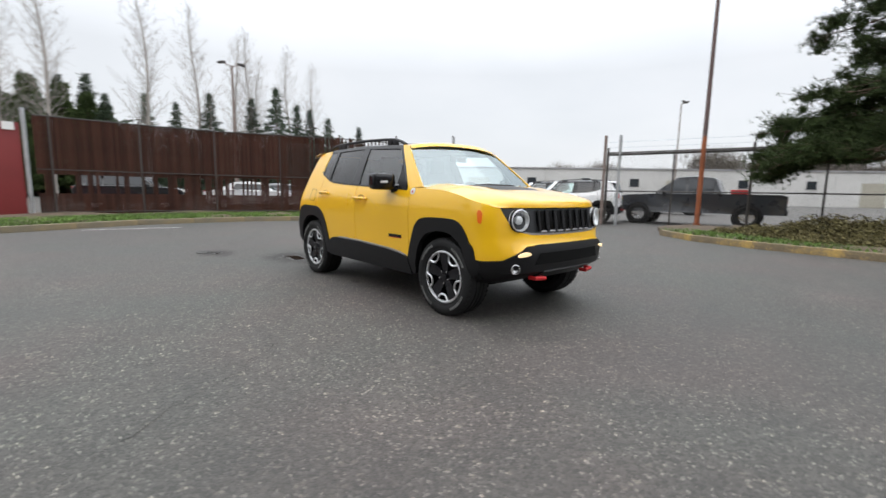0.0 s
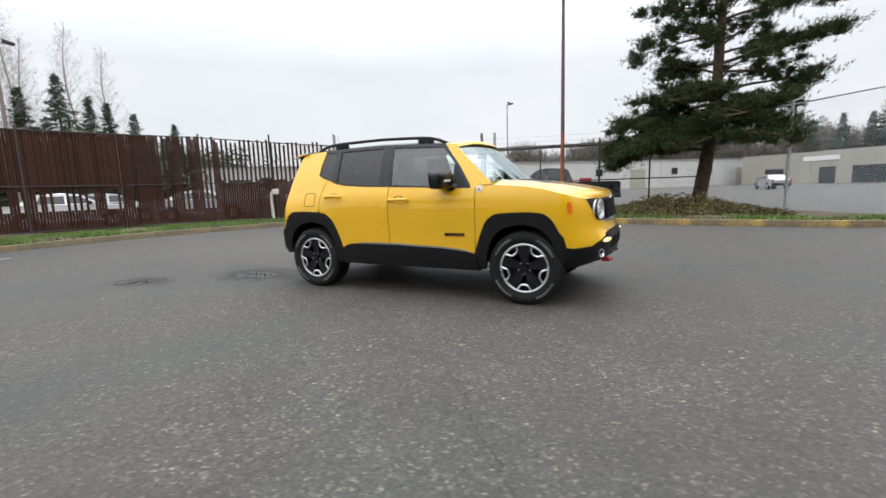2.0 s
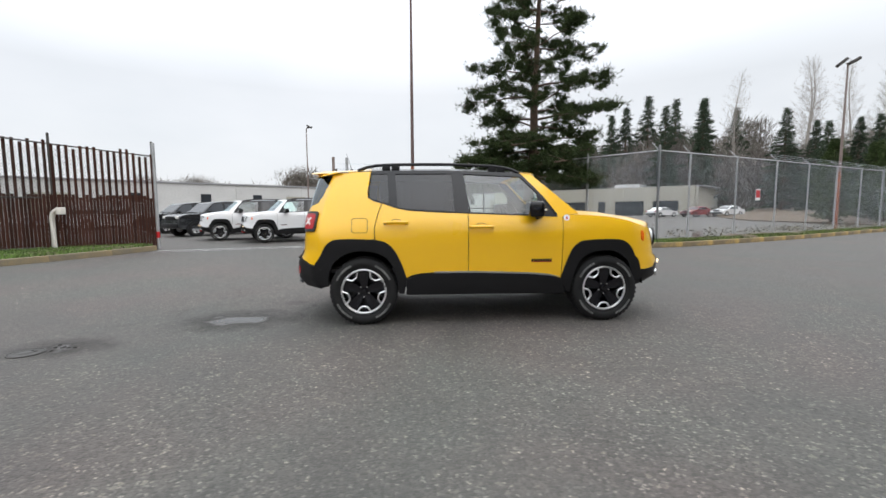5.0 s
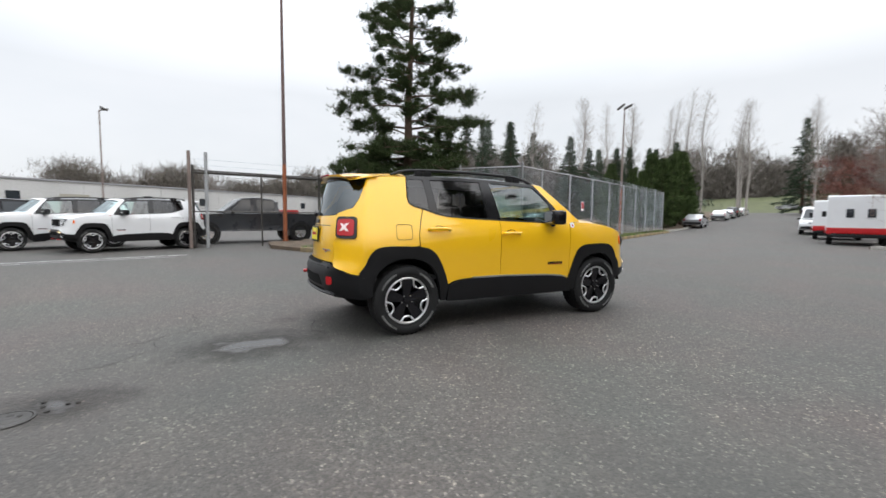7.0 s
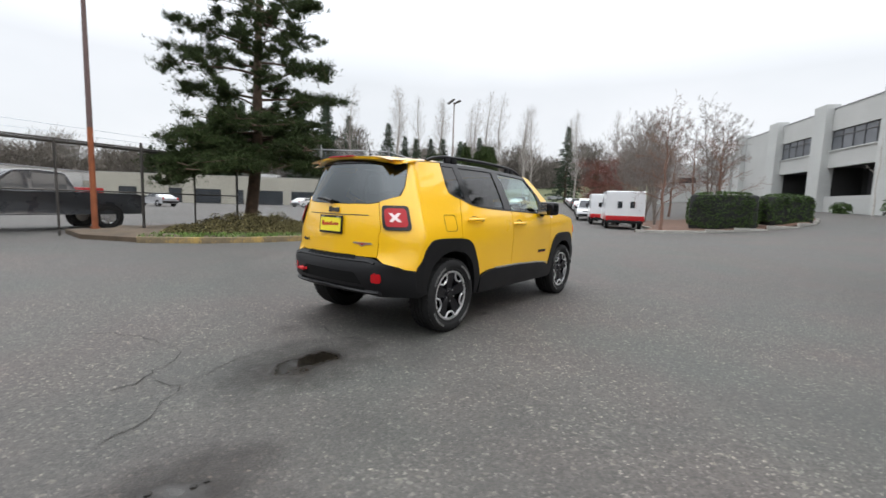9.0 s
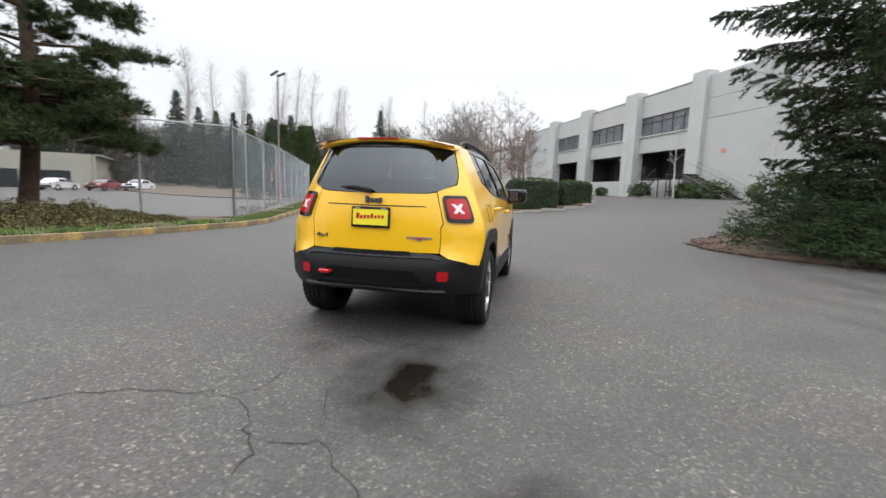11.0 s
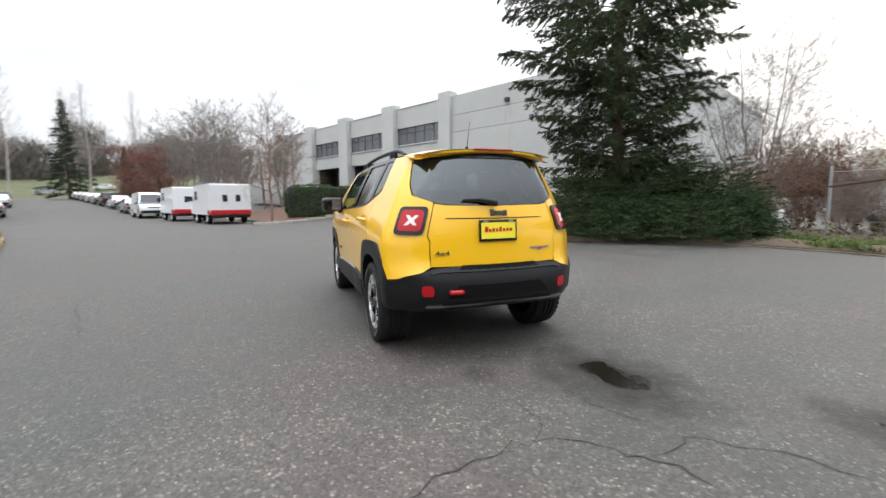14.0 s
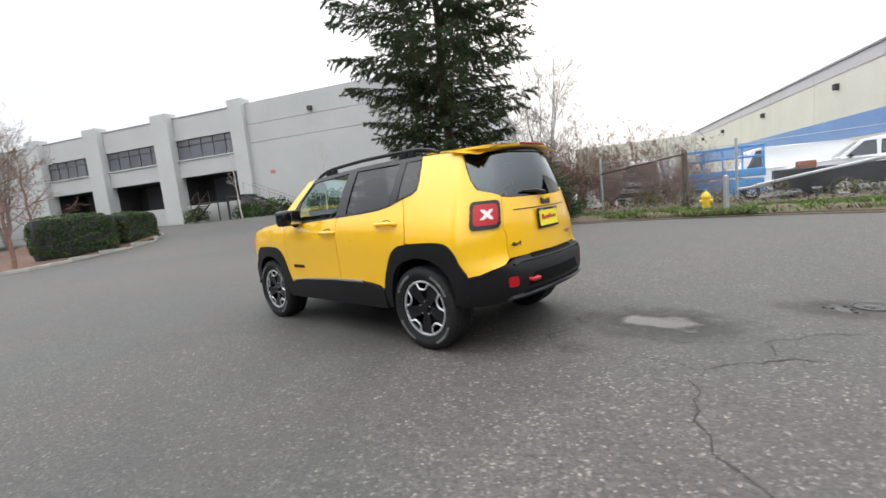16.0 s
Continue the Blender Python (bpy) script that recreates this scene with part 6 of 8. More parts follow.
# local: x along the face, -y outwards is behind; the face looks to +y
BAYS = [(-0.55, 5.5), (7.22, 13.4), (15.1, 21.0)]
for k, (a, b) in enumerate(BAYS):
    w, c = b - a + 0.3, (a + b) / 2
    base = 1.0 + 0.05 * a
    wall_box(office, "wall_panel", (w, 0.3, 2.80 - base + 0.7), (c, -0.15, (base - 0.7 + 2.80) / 2), CONCRETE)
    wall_box(office, "wall_panel", (w, 0.3, 1.40), (c, -0.15, 5.80), CONCRETE)
    wall_box(office, "wall_panel", (w, 0.3, 1.75), (c, -0.15, 8.925), CONCRETE)
    # recess linings painted near-black in place of the shade inside
    wall_box(office, "recess_side", (0.2, 2.6, 3.4), (a - 0.2, -1.6, 4.0), SHADE_FILL)
    wall_box(office, "recess_side", (0.2, 2.6, 3.4), (b + 0.2, -1.6, 4.0), SHADE_FILL)
    wall_box(office, "recess_ceiling", (w, 2.6, 0.1), (c, -1.6, 5.2), SHADE_FILL)
    wall_box(office, "dock_recess", (w, 0.1, 3.2), (c, -2.6, 4.0), SHADE_FILL, 0, "loading-dock recess with its shade painted near-black")
    wall_box(office, "recess_floor", (w, 2.3, 0.1), (c, -1.45, 2.74), SHADE_FILL)
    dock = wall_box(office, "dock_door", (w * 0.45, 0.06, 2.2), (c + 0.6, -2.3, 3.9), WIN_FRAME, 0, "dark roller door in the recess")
    win = wall_box(office, "window", (w, 0.05, 1.60), (c, -0.18, 7.27), OFFICE_GLASS, 0, "dark ribbon window")
    for i in range(6):
        part("mullion", box(bmesh.new(), (0.035, 0.08, 1.60), (a + (b - a) * i / 5, -0.13, 7.27)), MULLION, win)
    for z in (6.50, 7.60, 8.04):
        part("mullion", box(bmesh.new(), (w, 0.08, 0.06), (c, -0.125, z)), MULLION, win)
    part("sill_beam", box(bmesh.new(), (w, 0.10, 0.10), (c, 0.04, 6.44), 0.01), CONCRETE_L, office)
for a, b in ((-1.85, -0.55), (5.5, 7.22), (13.4, 15.1), (21.0, 22.7), (29.0, 30.7)):
    wall_box(office, "pilaster", (b - a, 0.95, 10.5), ((a + b) / 2, 0.05, 4.95), CONCRETE_L, 0.02)
wall_box(office, "wall_panel", (7.4, 0.3, 9.5), (25.9, -0.15, 5.0), CONCRETE)
x = -1.85
for k in range(3):
    wide = 5.45
    for z0, z1 in ((0.0, 6.88), (6.91, 8.22), (8.25, 9.78)):
        wall_box(office, "wall_panel", (wide - 0.006, 0.3, z1 - z0), (x - wide / 2, 0.05, (z0 + z1) / 2), CONCRETE)
    x -= wide
wall_box(office, "joint_backing", (16.3, 0.1, 9.7), (-9.8, -0.13, 4.9), DARK_STEEL)
wall_box(office, "side_wall", (0.3, 30, 9.78), (-18.05, -14.8, 4.9), CONCRETE)
wall_box(office, "roof", (47.5, 29, 0.2), (6.2, -15.0, 9.3), ROOF_EDGE)
wall_box(office, "coping", (48.0, 0.36, 0.07), (6.0, -0.14, 9.82), ROOF_EDGE)
part("red_panel_mark", box(bmesh.new(), (0.42, 0.02, 0.26), (-3.6, 0.215, 4.58), 0.01), FADED_RED, office, "small faded red wall plate")
part("wall_lamp", box(bmesh.new(), (0.35, 0.25, 0.30), (-7.5, 0.30, 8.6), 0.04), DARK_STEEL, office)
for name, x0, x1, zt, zb in (("stair", -1.9, -6.0, 3.05, 1.35), ("stair", 2.4, 4.2, 2.8, 1.45)):
    st = new(name)
    st.parent = office
    n = 9
    for i in range(n):
        k = (i + 0.5) / n
        part("tread", box(bmesh.new(), (abs(x1 - x0) / n * 0.9, 0.95, 0.05), (lerp(x0, x1, k), 1.1, lerp(zt, zb, k))), DARK_STEEL, st)
    for yy in (0.62, 1.58):
        part("stringer", rod(bmesh.new(), (x0, yy, zt - 0.08), (x1, yy, zb - 0.08), 0.06, 0.06, 6), DARK_STEEL, st)
        part("handrail", rod(bmesh.new(), (x0, yy, zt + 0.9), (x1, yy, zb + 0.9), 0.014, 0.014, 6), POLE_GREY, st)
        for i in range(4):
            k = i / 3
            part("baluster", rod(bmesh.new(), (lerp(x0, x1, k), yy, lerp(zt, zb, k) - 0.1), (lerp(x0, x1, k), yy, lerp(zt, zb, k) + 0.9), 0.012, 0.012, 6), POLE_GREY, st)
    side = 1 if x0 > x1 else -1
    part("landing", box(bmesh.new(), (1.9, 1.2, 0.08), (x0 + side * 0.95, 1.0, zt), 0.01), DARK_STEEL, st)
    for yy in (0.5, 1.55):
        part("leg", rod(bmesh.new(), (x0 + side * 1.7, yy, 0.6), (x0 + side * 1.7, yy, zt), 0.05, 0.05, 6), DARK_STEEL, st)
wall_box(office, "dock_wall", (7.5, 1.0, 1.0), (17.0, 7.5, 2.0), CONCRETE_L, 0.02, "low concrete dock wall")
wall_box(office, "far_wing", (32.0, 18, 6.8), (49.0, -9.0, 5.0), CONCRETE, 0, "lower concrete wing")

white = thing("long_building", Matrix.Translation((-38.5, 49.0, 0)) @ Matrix.Rotation(math.atan2(46, 53), 4, "Z"), "long low white industrial building behind the car lot", "building")
for k in range(16):
    wall_box(white, "wall_panel", (9.96, 0.4, 5.0), (-40 + 10 * k, 0, 2.45), WHITE_WALL)
wall_box(white, "roof", (160.5, 26, 0.2), (35, 12.9, 4.93), ROOF_EDGE)
wall_box(white, "gutter", (160.5, 0.5, 0.22), (35, -0.1, 4.98), ROOF_EDGE, 0.03)
for x in (-33, -22, -13, 3, 11, 18, 33, 42, 58, 66, 81, 93, 105):
    w = wall_box(white, "window", (1.3, 0.08, 1.1), (x, -0.21, 3.0), WIN_FAR)
    part("window_frame", box(bmesh.new(), (1.5, 0.10, 0.09), (x, -0.23, 2.42), 0.01), WIN_FRAME, w)
for x in (-5, 24, 50, 74):
    wall_box(white, "door", (3.2, 0.08, 3.4), (x, -0.21, 1.7), BEIGE_WALL)

beige = thing("flat_roof_building", Matrix.Translation((20.0, 88.0, 0)) @ Matrix.Rotation(math.atan2(-28, 26), 4, "Z"), "low beige block building with dark shop openings", "building")
for k in range(7):
    wall_box(beige, "wall_panel", (5.72, 0.4, 5.0), (-2 + 5.75 * k, 0, 2.45), BEIGE_WALL)
wall_box(beige, "side_wall", (0.4, 24, 5.0), (35.6, 12, 2.45), BEIGE_WALL)
wall_box(beige, "roof", (42, 24, 0.2), (15.5, 12, 4.9), ROOF_EDGE)
wall_box(beige, "roof_unit", (4.6, 2.6, 0.9), (23, 5, 5.3), WHITE_WALL, 0.05)
for x, w in ((1, 3), (9, 2.2), (14.5, 4.5), (20, 1.3), (25, 5.0), (31, 4)):
    wall_box(beige, "shop_opening", (w, 0.12, 2.5), (x, -0.20, 1.3), WIN_FAR, 0, "dark glazed opening")
wall_box(beige, "fascia_sign", (5, 0.12, 0.7), (8, -0.25, 3.9), PAPER, 0.01, "blank white fascia sign")

blue = thing("metal_warehouse", Matrix.Translation((-6.9, -41.0, 0)) @ Matrix.Rotation(math.atan2(-53, 22.5), 4, "Z"), "cream metal warehouse with a blue band", "building")
for k in range(3, 10):
    wall_box(blue, "siding_panel", (9.97, 0.4, 2.75), (-35 + 10 * k, 0, 1.375), CREAM_WALL)
    wall_box(blue, "blue_band", (9.97, 0.44, 1.75), (-35 + 10 * k, 0, 3.625), BLUE_BAND)
    wall_box(blue, "siding_panel", (9.97, 0.4, 3.55), (-35 + 10 * k, 0, 6.275), CREAM_WALL)
    wall_box(blue, "fascia", (9.97, 0.5, 0.95), (-35 + 10 * k, 0, 8.52), FASCIA, 0.02)
    wall_box(blue, "coping", (9.97, 0.7, 0.18), (-35 + 10 * k, 0, 9.08), ROOF_EDGE, 0.02)
for x in (-3, 6, 22, 38, 50):
    wall_box(blue, "wall_lamp", (0.4, 0.4, 0.5), (x, 0.35, 7.1), DARK_STEEL, 0.05)
wall_box(blue, "roof", (70, 30, 0.2), (25, -15.2, 8.7), ROOF_EDGE)
wall_box(blue, "end_wall", (0.4, 30, 8.9), (60, -15.2, 4.4), CREAM_WALL)
wall_box(blue, "annex", (16, 24, 8.6), (64, 10.0, 4.3), CREAM_WALL, 0, "cream annex wing")

far_hall = thing("long_building", Matrix.Translation((72.0, 3.0, 1.5)) @ Matrix.Rotation(radians(112), 4, "Z"), "pale far hall beyond bare street trees", "building")
for k in range(3):
    wall_box(far_hall, "wall_panel", (7.96, 0.4, 7.0), (-10 + 8 * k, 0, 3.0), CONCRETE)
    wall_box(far_hall, "window", (2.4, 0.1, 0.8), (-10 + 8 * k, 0.22, 4.4), WIN_FAR)
wall_box(far_hall, "roof", (24, 18, 0.2), (-2, -9, 6.4), ROOF_EDGE)

# ==== parked vehicles ====
SIMPLE_TYRE = mesh_of(lathe(bmesh.new(), [(0.20, 0.0), (0.30, 0.015), (0.34, -0.02), (0.345, -0.18), (0.30, -0.21), (0.20, -0.2)], 24), "tyre", RUBBER)
bm = lathe(bmesh.new(), [(0.21, 0.0), (0.20, -0.03), (0.06, -0.045), (0.0001, -0.03)], 24)
for i in range(5):
    an = 2 * math.pi * i / 5
    box(bm, (0.16, 0.05, 0.02), (0.12 * math.cos(an), 0.12 * math.sin(an), -0.025), rot=Matrix.Rotation(an, 4, "Z"))
SIMPLE_RIM = mesh_of(bm, "rim", ALU)

STYLES = {
    # lower body outline, cabin outline, half width, wheel positions, wheel scale, side windows
    "suv": ([(-2.1, 0.42), (-2.12, 0.95), (-2.0, 1.10), (0.85, 1.10), (1.75, 1.05), (2.02, 0.95), (2.1, 0.55), (2.0, 0.36), (-2.0, 0.36)], [(-2.0, 1.08), (-1.80, 1.62), (-0.4, 1.70), (0.35, 1.62), (0.98, 1.08)], 0.88, (1.30, -1.30), 1.04, [(0.75, -0.10, 0.28), (-0.18, -0.98, 0.0), (-1.06, -1.62, 0.0)]),
    "sedan": ([(-2.25, 0.40), (-2.3, 0.85), (-2.15, 0.98), (-1.2, 1.02), (1.0, 0.98), (1.9, 0.86), (2.25, 0.72), (2.3, 0.45), (2.2, 0.30), (-2.2, 0.32)], [(-1.65, 0.98), (-0.95, 1.40), (-0.2, 1.45), (0.35, 1.38), (1.15, 0.96)], 0.87, (1.38, -1.35), 0.95, [(0.85, 0.0, 0.35), (-0.08, -0.95, -0.12)]),
    "pickup": ([(-2.9, 0.60), (-2.92, 1.22), (-0.95, 1.24), (1.25, 1.22), (2.45, 1.15), (2.75, 1.0), (2.82, 0.62), (2.7, 0.48), (-2.85, 0.50)], [(-1.0, 1.20), (-0.75, 1.82), (0.0, 1.90), (0.55, 1.84), (1.35, 1.20)], 0.98, (1.85, -1.80), 1.18, [(1.05, 0.22, 0.36), (0.12, -0.72, 0.0)]),
    "van": ([(-2.7, 0.45), (-2.72, 1.15), (1.7, 1.15), (2.5, 1.05), (2.7, 0.80), (2.7, 0.45), (2.6, 0.36), (-2.6, 0.36)], [(-2.68, 1.12), (-2.6, 2.05), (0.8, 2.12), (1.25, 2.0), (1.95, 1.12)], 0.97, (1.75, -1.65), 1.05, [(1.45, 0.75, 0.30)]),
}


def extruded(bm, outline, half, top_in=0.0, z_lo=0.0, z_hi=1.0, round_by=0.06):
    """An outline in x and z drawn across, its edges rounded and its top drawn in."""
    cx = sum(p[0] for p in outline) / len(outline)
    cz = sum(p[1] for p in outline) / len(outline)
    fine = []
    for (a, b), (c, d) in zip(outline, outline[1:] + outline[:1]):
        for k in range(3):
            fine.append((lerp(a, c, k / 3), lerp(b, d, k / 3)))
    fine = chaikin(fine, 1)
    rings = []
    for y, inset in ((-1, round_by * 1.6), (-1, round_by * 0.5), (-0.965, 0.0), (0.965, 0.0), (1, round_by * 0.5), (1, round_by * 1.6)):
        ring = []
        for x, z in fine:
            d = Vector((cx - x, cz - z))
            d = d.normalized() * inset if d.length else d
            zz = z + d.y
            k = 1 - top_in * max(0.0, (zz - z_lo) / (z_hi - z_lo))
            ring.append(bm.verts.new((x + d.x, y * half * k * (0.985 if inset > round_by else 1), zz)))
        rings.append(ring)
    n = len(fine)
    for p, q in zip(rings, rings[1:]):
        for i in range(n):
            bm.faces.new((p[i], p[(i + 1) % n], q[(i + 1) % n], q[i]))
    bm.faces.new(rings[0][::-1])
    bm.faces.new(rings[-1])
    return bm


def vehicle(name, style, paint, label, m, group="parked cars"):
    body_o, cab_o, half, axles, ws, wins = STYLES[style]
    v = thing(name, m, label, "car", group)
    part("body", extruded(bmesh.new(), body_o, half), paint, v)
    lo, hi = min(p[1] for p in cab_o), max(p[1] for p in cab_o)
    part("cabin", extruded(bmesh.new(), cab_o, half * 0.96, 0.20, lo, hi, 0.05), paint, v)

    def edge_y(z):
        return half * 0.96 * (1 - 0.20 * max(0.0, (z - lo) / (hi - lo)))

    z0, z1 = lo + 0.07, hi - 0.13
    for sg in (-1, 1):
        for xf, xr, rake in wins:
            bm = bmesh.new()
            pts = [(xf, z0), (xr, z0), (xr + (0 if rake >= 0 else -rake), z1), (xf - max(rake, 0.02) * 1.45, z1)]
            outer = [bm.verts.new((x, sg * (edge_y(z) + 0.008), z)) for x, z in pts]
            inner = [bm.verts.new((x, sg * (edge_y(z) - 0.03), z)) for x, z in pts]
            bm.faces.new(outer)
            for i in range(4):
                bm.faces.new((outer[i], outer[(i + 1) % 4], inner[(i + 1) % 4], inner[i]))
            part("side_window", bm, WIN_FAR, v, "dark side window", False)
        x, z = body_o[-3][0], body_o[3][1] - 0.18
        part("headlamp", box(bmesh.new(), (0.12, 0.26, 0.13), (max(p[0] for p in body_o) - 0.10, sg * half * 0.74, z), 0.03), CLEAR_LENS, v)
        part("tail_lamp", box(bmesh.new(), (0.06, 0.16, 0.26), (min(p[0] for p in body_o) + 0.03, sg * half * 0.84, z), 0.02), RED_LENS, v)
        part("mirror", box(bmesh.new(), (0.10, 0.18, 0.14), (wins[0][0] - 0.12, sg * (half + 0.08), lo + 0.08), 0.03), CLAD, v)
    bm = bmesh.new()
    (ax, az), (bx, bz) = cab_o[-2], cab_o[-1]
    yl, yh = edge_y(bz) * 0.88, edge_y(az) * 0.88
    nrm = Vector((az - bz, 0, bx - ax)).normalized() * 0.012
    quad = [Vector((lerp(bx, ax, 0.12), -yl, lerp(bz, az, 0.12))), Vector((lerp(bx, ax, 0.12), yl, lerp(bz, az, 0.12))), Vector((lerp(bx, ax, 0.90), yh, lerp(bz, az, 0.90))), Vector((lerp(bx, ax, 0.90), -yh, lerp(bz, az, 0.90)))]
    a = [bm.verts.new(p + nrm) for p in quad]
    b = [bm.verts.new(p - nrm * 2) for p in quad]
    bm.faces.new(a)
    for i in range(4):
        bm.faces.new((a[i], a[(i + 1) % 4], b[(i + 1) % 4], b[i]))
    part("windscreen", bm, WIN_FAR, v, "dark windscreen", False)
    front, rear = max(p[0] for p in body_o), min(p[0] for p in body_o)
    part("grille", box(bmesh.new(), (0.06, half * 0.95, 0.20), (front - 0.045, 0, body_o[3][1] - 0.24), 0.02), CHROME if style == "pickup" else CLAD, v)
    part("front_bumper", box(bmesh.new(), (0.16, half * 1.9, 0.22), (front - 0.05, 0, 0.50 * ws), 0.05), CHROME if style == "pickup" else CLAD, v)
    part("rear_bumper", box(bmesh.new(), (0.14, half * 1.85, 0.22), (rear + 0.05, 0, 0.52 * ws), 0.05), CLAD, v)
    for x in axles:
        for sg in (-1, 1):
            w = new("wheel", SIMPLE_RIM)
            w.parent = v
            w.matrix_local = Matrix.Translation((x, sg * (half - 0.0), 0.345 * ws)) @ Matrix.Rotation(radians(-90 * sg), 4, "X") @ Matrix.Diagonal((ws, ws, 1, 1))
            t = new("tyre", SIMPLE_TYRE)
            t.parent = w
        for sg in (-1, 1):
            bm = bmesh.new()
            m2 = Matrix.Translation((x, sg * (half + 0.004), 0.345 * ws)) @ Matrix.Rotation(radians(-90 * sg), 4, "X")
            lathe(bm, [(0.40 * ws, 0.0), (0.345 * ws, 0.0), (0.345 * ws, -0.10), (0.40 * ws, -0.02)], 28, m2, closed=True)
            part("wheel_arch", bm, CLAD, v)
    return v


def at_ground(x, y, deg):
    return pose(x, y, ground_z(x, y), 0, 0, deg)


# in the fenced lot
suv_w = compact_suv(WHEEL, at_ground(-5.7, 12.45, 205), WHITE_P, BLACKP, "white compact off-road car parked inside the gate", "white cars inside the gate")
copy_thing(suv_w, at_ground(-8.0, 13.9, 206))
suv_b = vehicle("parked_suv", "suv", BLACK_P, "black off-road car parked in the lot", at_ground(-11.2, 17.3, 232))
for x, y, d in ((-20.4, -0.6, 70), (-14.2, 20.2, 232), (-6.5, 25.5, 185)):
    copy_thing(suv_b, at_ground(x, y, d))
pick = vehicle("parked_pickup", "pickup", GREY_P, "dark grey pickup behind the chain-link fence", at_ground(-2.0, 15.6, 190), "pickups in the lot")
part("tool_box", box(bmesh.new(), (0.5, 1.4, 0.22), (-1.5, 0.2, 1.28), 0.03), RED_PAINT, pick, "red box in the bed")
sed_w = vehicle("parked_sedan", "sedan", WHITE_P, "white saloon parked in the lot", at_ground(-20.5, 24.0, 205))
sed_s = vehicle("parked_sedan", "sedan", SILVER_P, "silver saloon parked in a row", at_ground(-24.0, 26.0, 205))
for x, y, d in ((-19.5, 4.5, 60), (-14.5, 24.5, 190), (34.5, 55.0, 20), (41.0, 50.5, 200)):
    copy_thing(sed_w, at_ground(x, y, d))
for x, y, d in ((-18.0, 9.5, 40), (-22.0, 7.2, 60), (-28.5, 30.0, 205), (13.0, 50.0, 100)):
    copy_thing(sed_s, at_ground(x, y, d))
suv_o = vehicle("parked_sedan", "sedan", RED_P, "dark red saloon parked at the far side", at_ground(38.0, 52.5, 200))
# road side row: one side of the road is lined with parked cars, the other has a few
copy_thing(sed_s, at_ground(42.5, 24.6, 24))
for k in range(5):
    copy_thing((sed_w, sed_s, suv_b, sed_w, sed_s)[k], at_ground(58 + 7.5 * k, 31.2 + 3.4 * k, 24))
for k in range(8):
    src = (sed_s, sed_w, suv_b, sed_s, sed_w, sed_s, sed_s, sed_w)[k]
    copy_thing(src, at_ground(46.0 + 7.0 * k, 15.4 + 3.1 * k, 24))
van_w = vehicle("work_van", "van", WHITE_P, "white work van parked by the kerb", at_ground(38.4, 12.2, 202), "white vans by the kerb")
for k in range(3):
    copy_thing(sed_w if k != 1 else sed_s, at_ground(112 + 6 * k, 60 - 9 * k, 100))


def box_truck(m):
    t = thing("step_van", m, "white step van with red rear band and two small windows", "truck", "white step vans")
    body = [(-2.30, 0.55), (-2.30, 2.30), (-2.24, 2.36), (1.45, 2.36), (1.70, 2.22), (1.95, 1.40), (2.28, 1.20), (2.32, 0.55)]
    part("body", extruded(bmesh.new(), body, 1.15, 0.03, 0.5, 2.36, 0.03), WHITE_P, t, "", False)
    part("red_band", box(bmesh.new(), (0.04, 2.22, 0.27), (-2.305, 0, 0.70), 0.006), RED_PAINT, t, "red rear band")
    part("rear_bumper", box(bmesh.new(), (0.16, 2.1, 0.16), (-2.30, 0, 0.46), 0.03), CLAD, t)
    for sg in (-1, 1):
        win = part("rear_window", box(bmesh.new(), (0.04, 0.27, 0.40), (-2.305, sg * 0.36 - 0.05, 1.52), 0.015), WIN_FAR, t, "small dark rear window")
        part("tail_lamp", box(bmesh.new(), (0.05, 0.16, 0.12), (-2.32, sg * 0.98, 0.52), 0.01), RED_LENS, t)
        part("side_band", box(bmesh.new(), (0.5, 0.03, 0.24), (-2.0, sg * 1.152, 0.70), 0.005), RED_PAINT, t)
        part("cab_window", box(bmesh.new(), (0.62, 0.03, 0.52), (1.05, sg * 1.128, 1.72), 0.02), WIN_FAR, t)
        part("mirror", box(bmesh.new(), (0.08, 0.20, 0.30), (1.72, sg * 1.27, 1.52), 0.02), CLAD, t)
        part("headlamp", box(bmesh.new(), (0.06, 0.2, 0.2), (2.30, sg * 0.80, 0.85), 0.03), CLEAR_LENS, t)
    part("windscreen", box(bmesh.new(), (0.03, 1.8, 0.72), (1.84, 0, 1.82), 0.0, Matrix.Rotation(radians(-17), 4, "Y")), WIN_FAR, t)
    part("grille", box(bmesh.new(), (0.05, 1.1, 0.26), (2.31, 0, 0.85), 0.02), CLAD, t)
    part("bumper", box(bmesh.new(), (0.14, 2.1, 0.2), (2.34, 0, 0.5), 0.03), CLAD, t)
    part("chassis", box(bmesh.new(), (4.4, 1.5, 0.22), (0.0, 0, 0.48)), MATTE, t)
    for x in (1.30, -1.30):
        for sg in (-1, 1):
            w = new("wheel", SIMPLE_RIM)
            w.parent = t
            w.matrix_local = Matrix.Translation((x, sg * 1.08, 0.36)) @ Matrix.Rotation(radians(-90 * sg), 4, "X") @ Matrix.Diagonal((1.05, 1.05, 1, 1))
            y = new("tyre", SIMPLE_TYRE)
            y.parent = w
    return t


truck = box_truck(at_ground(25.3, 5.15, 21))
copy_thing(truck, at_ground(31.2, 8.2, 22))

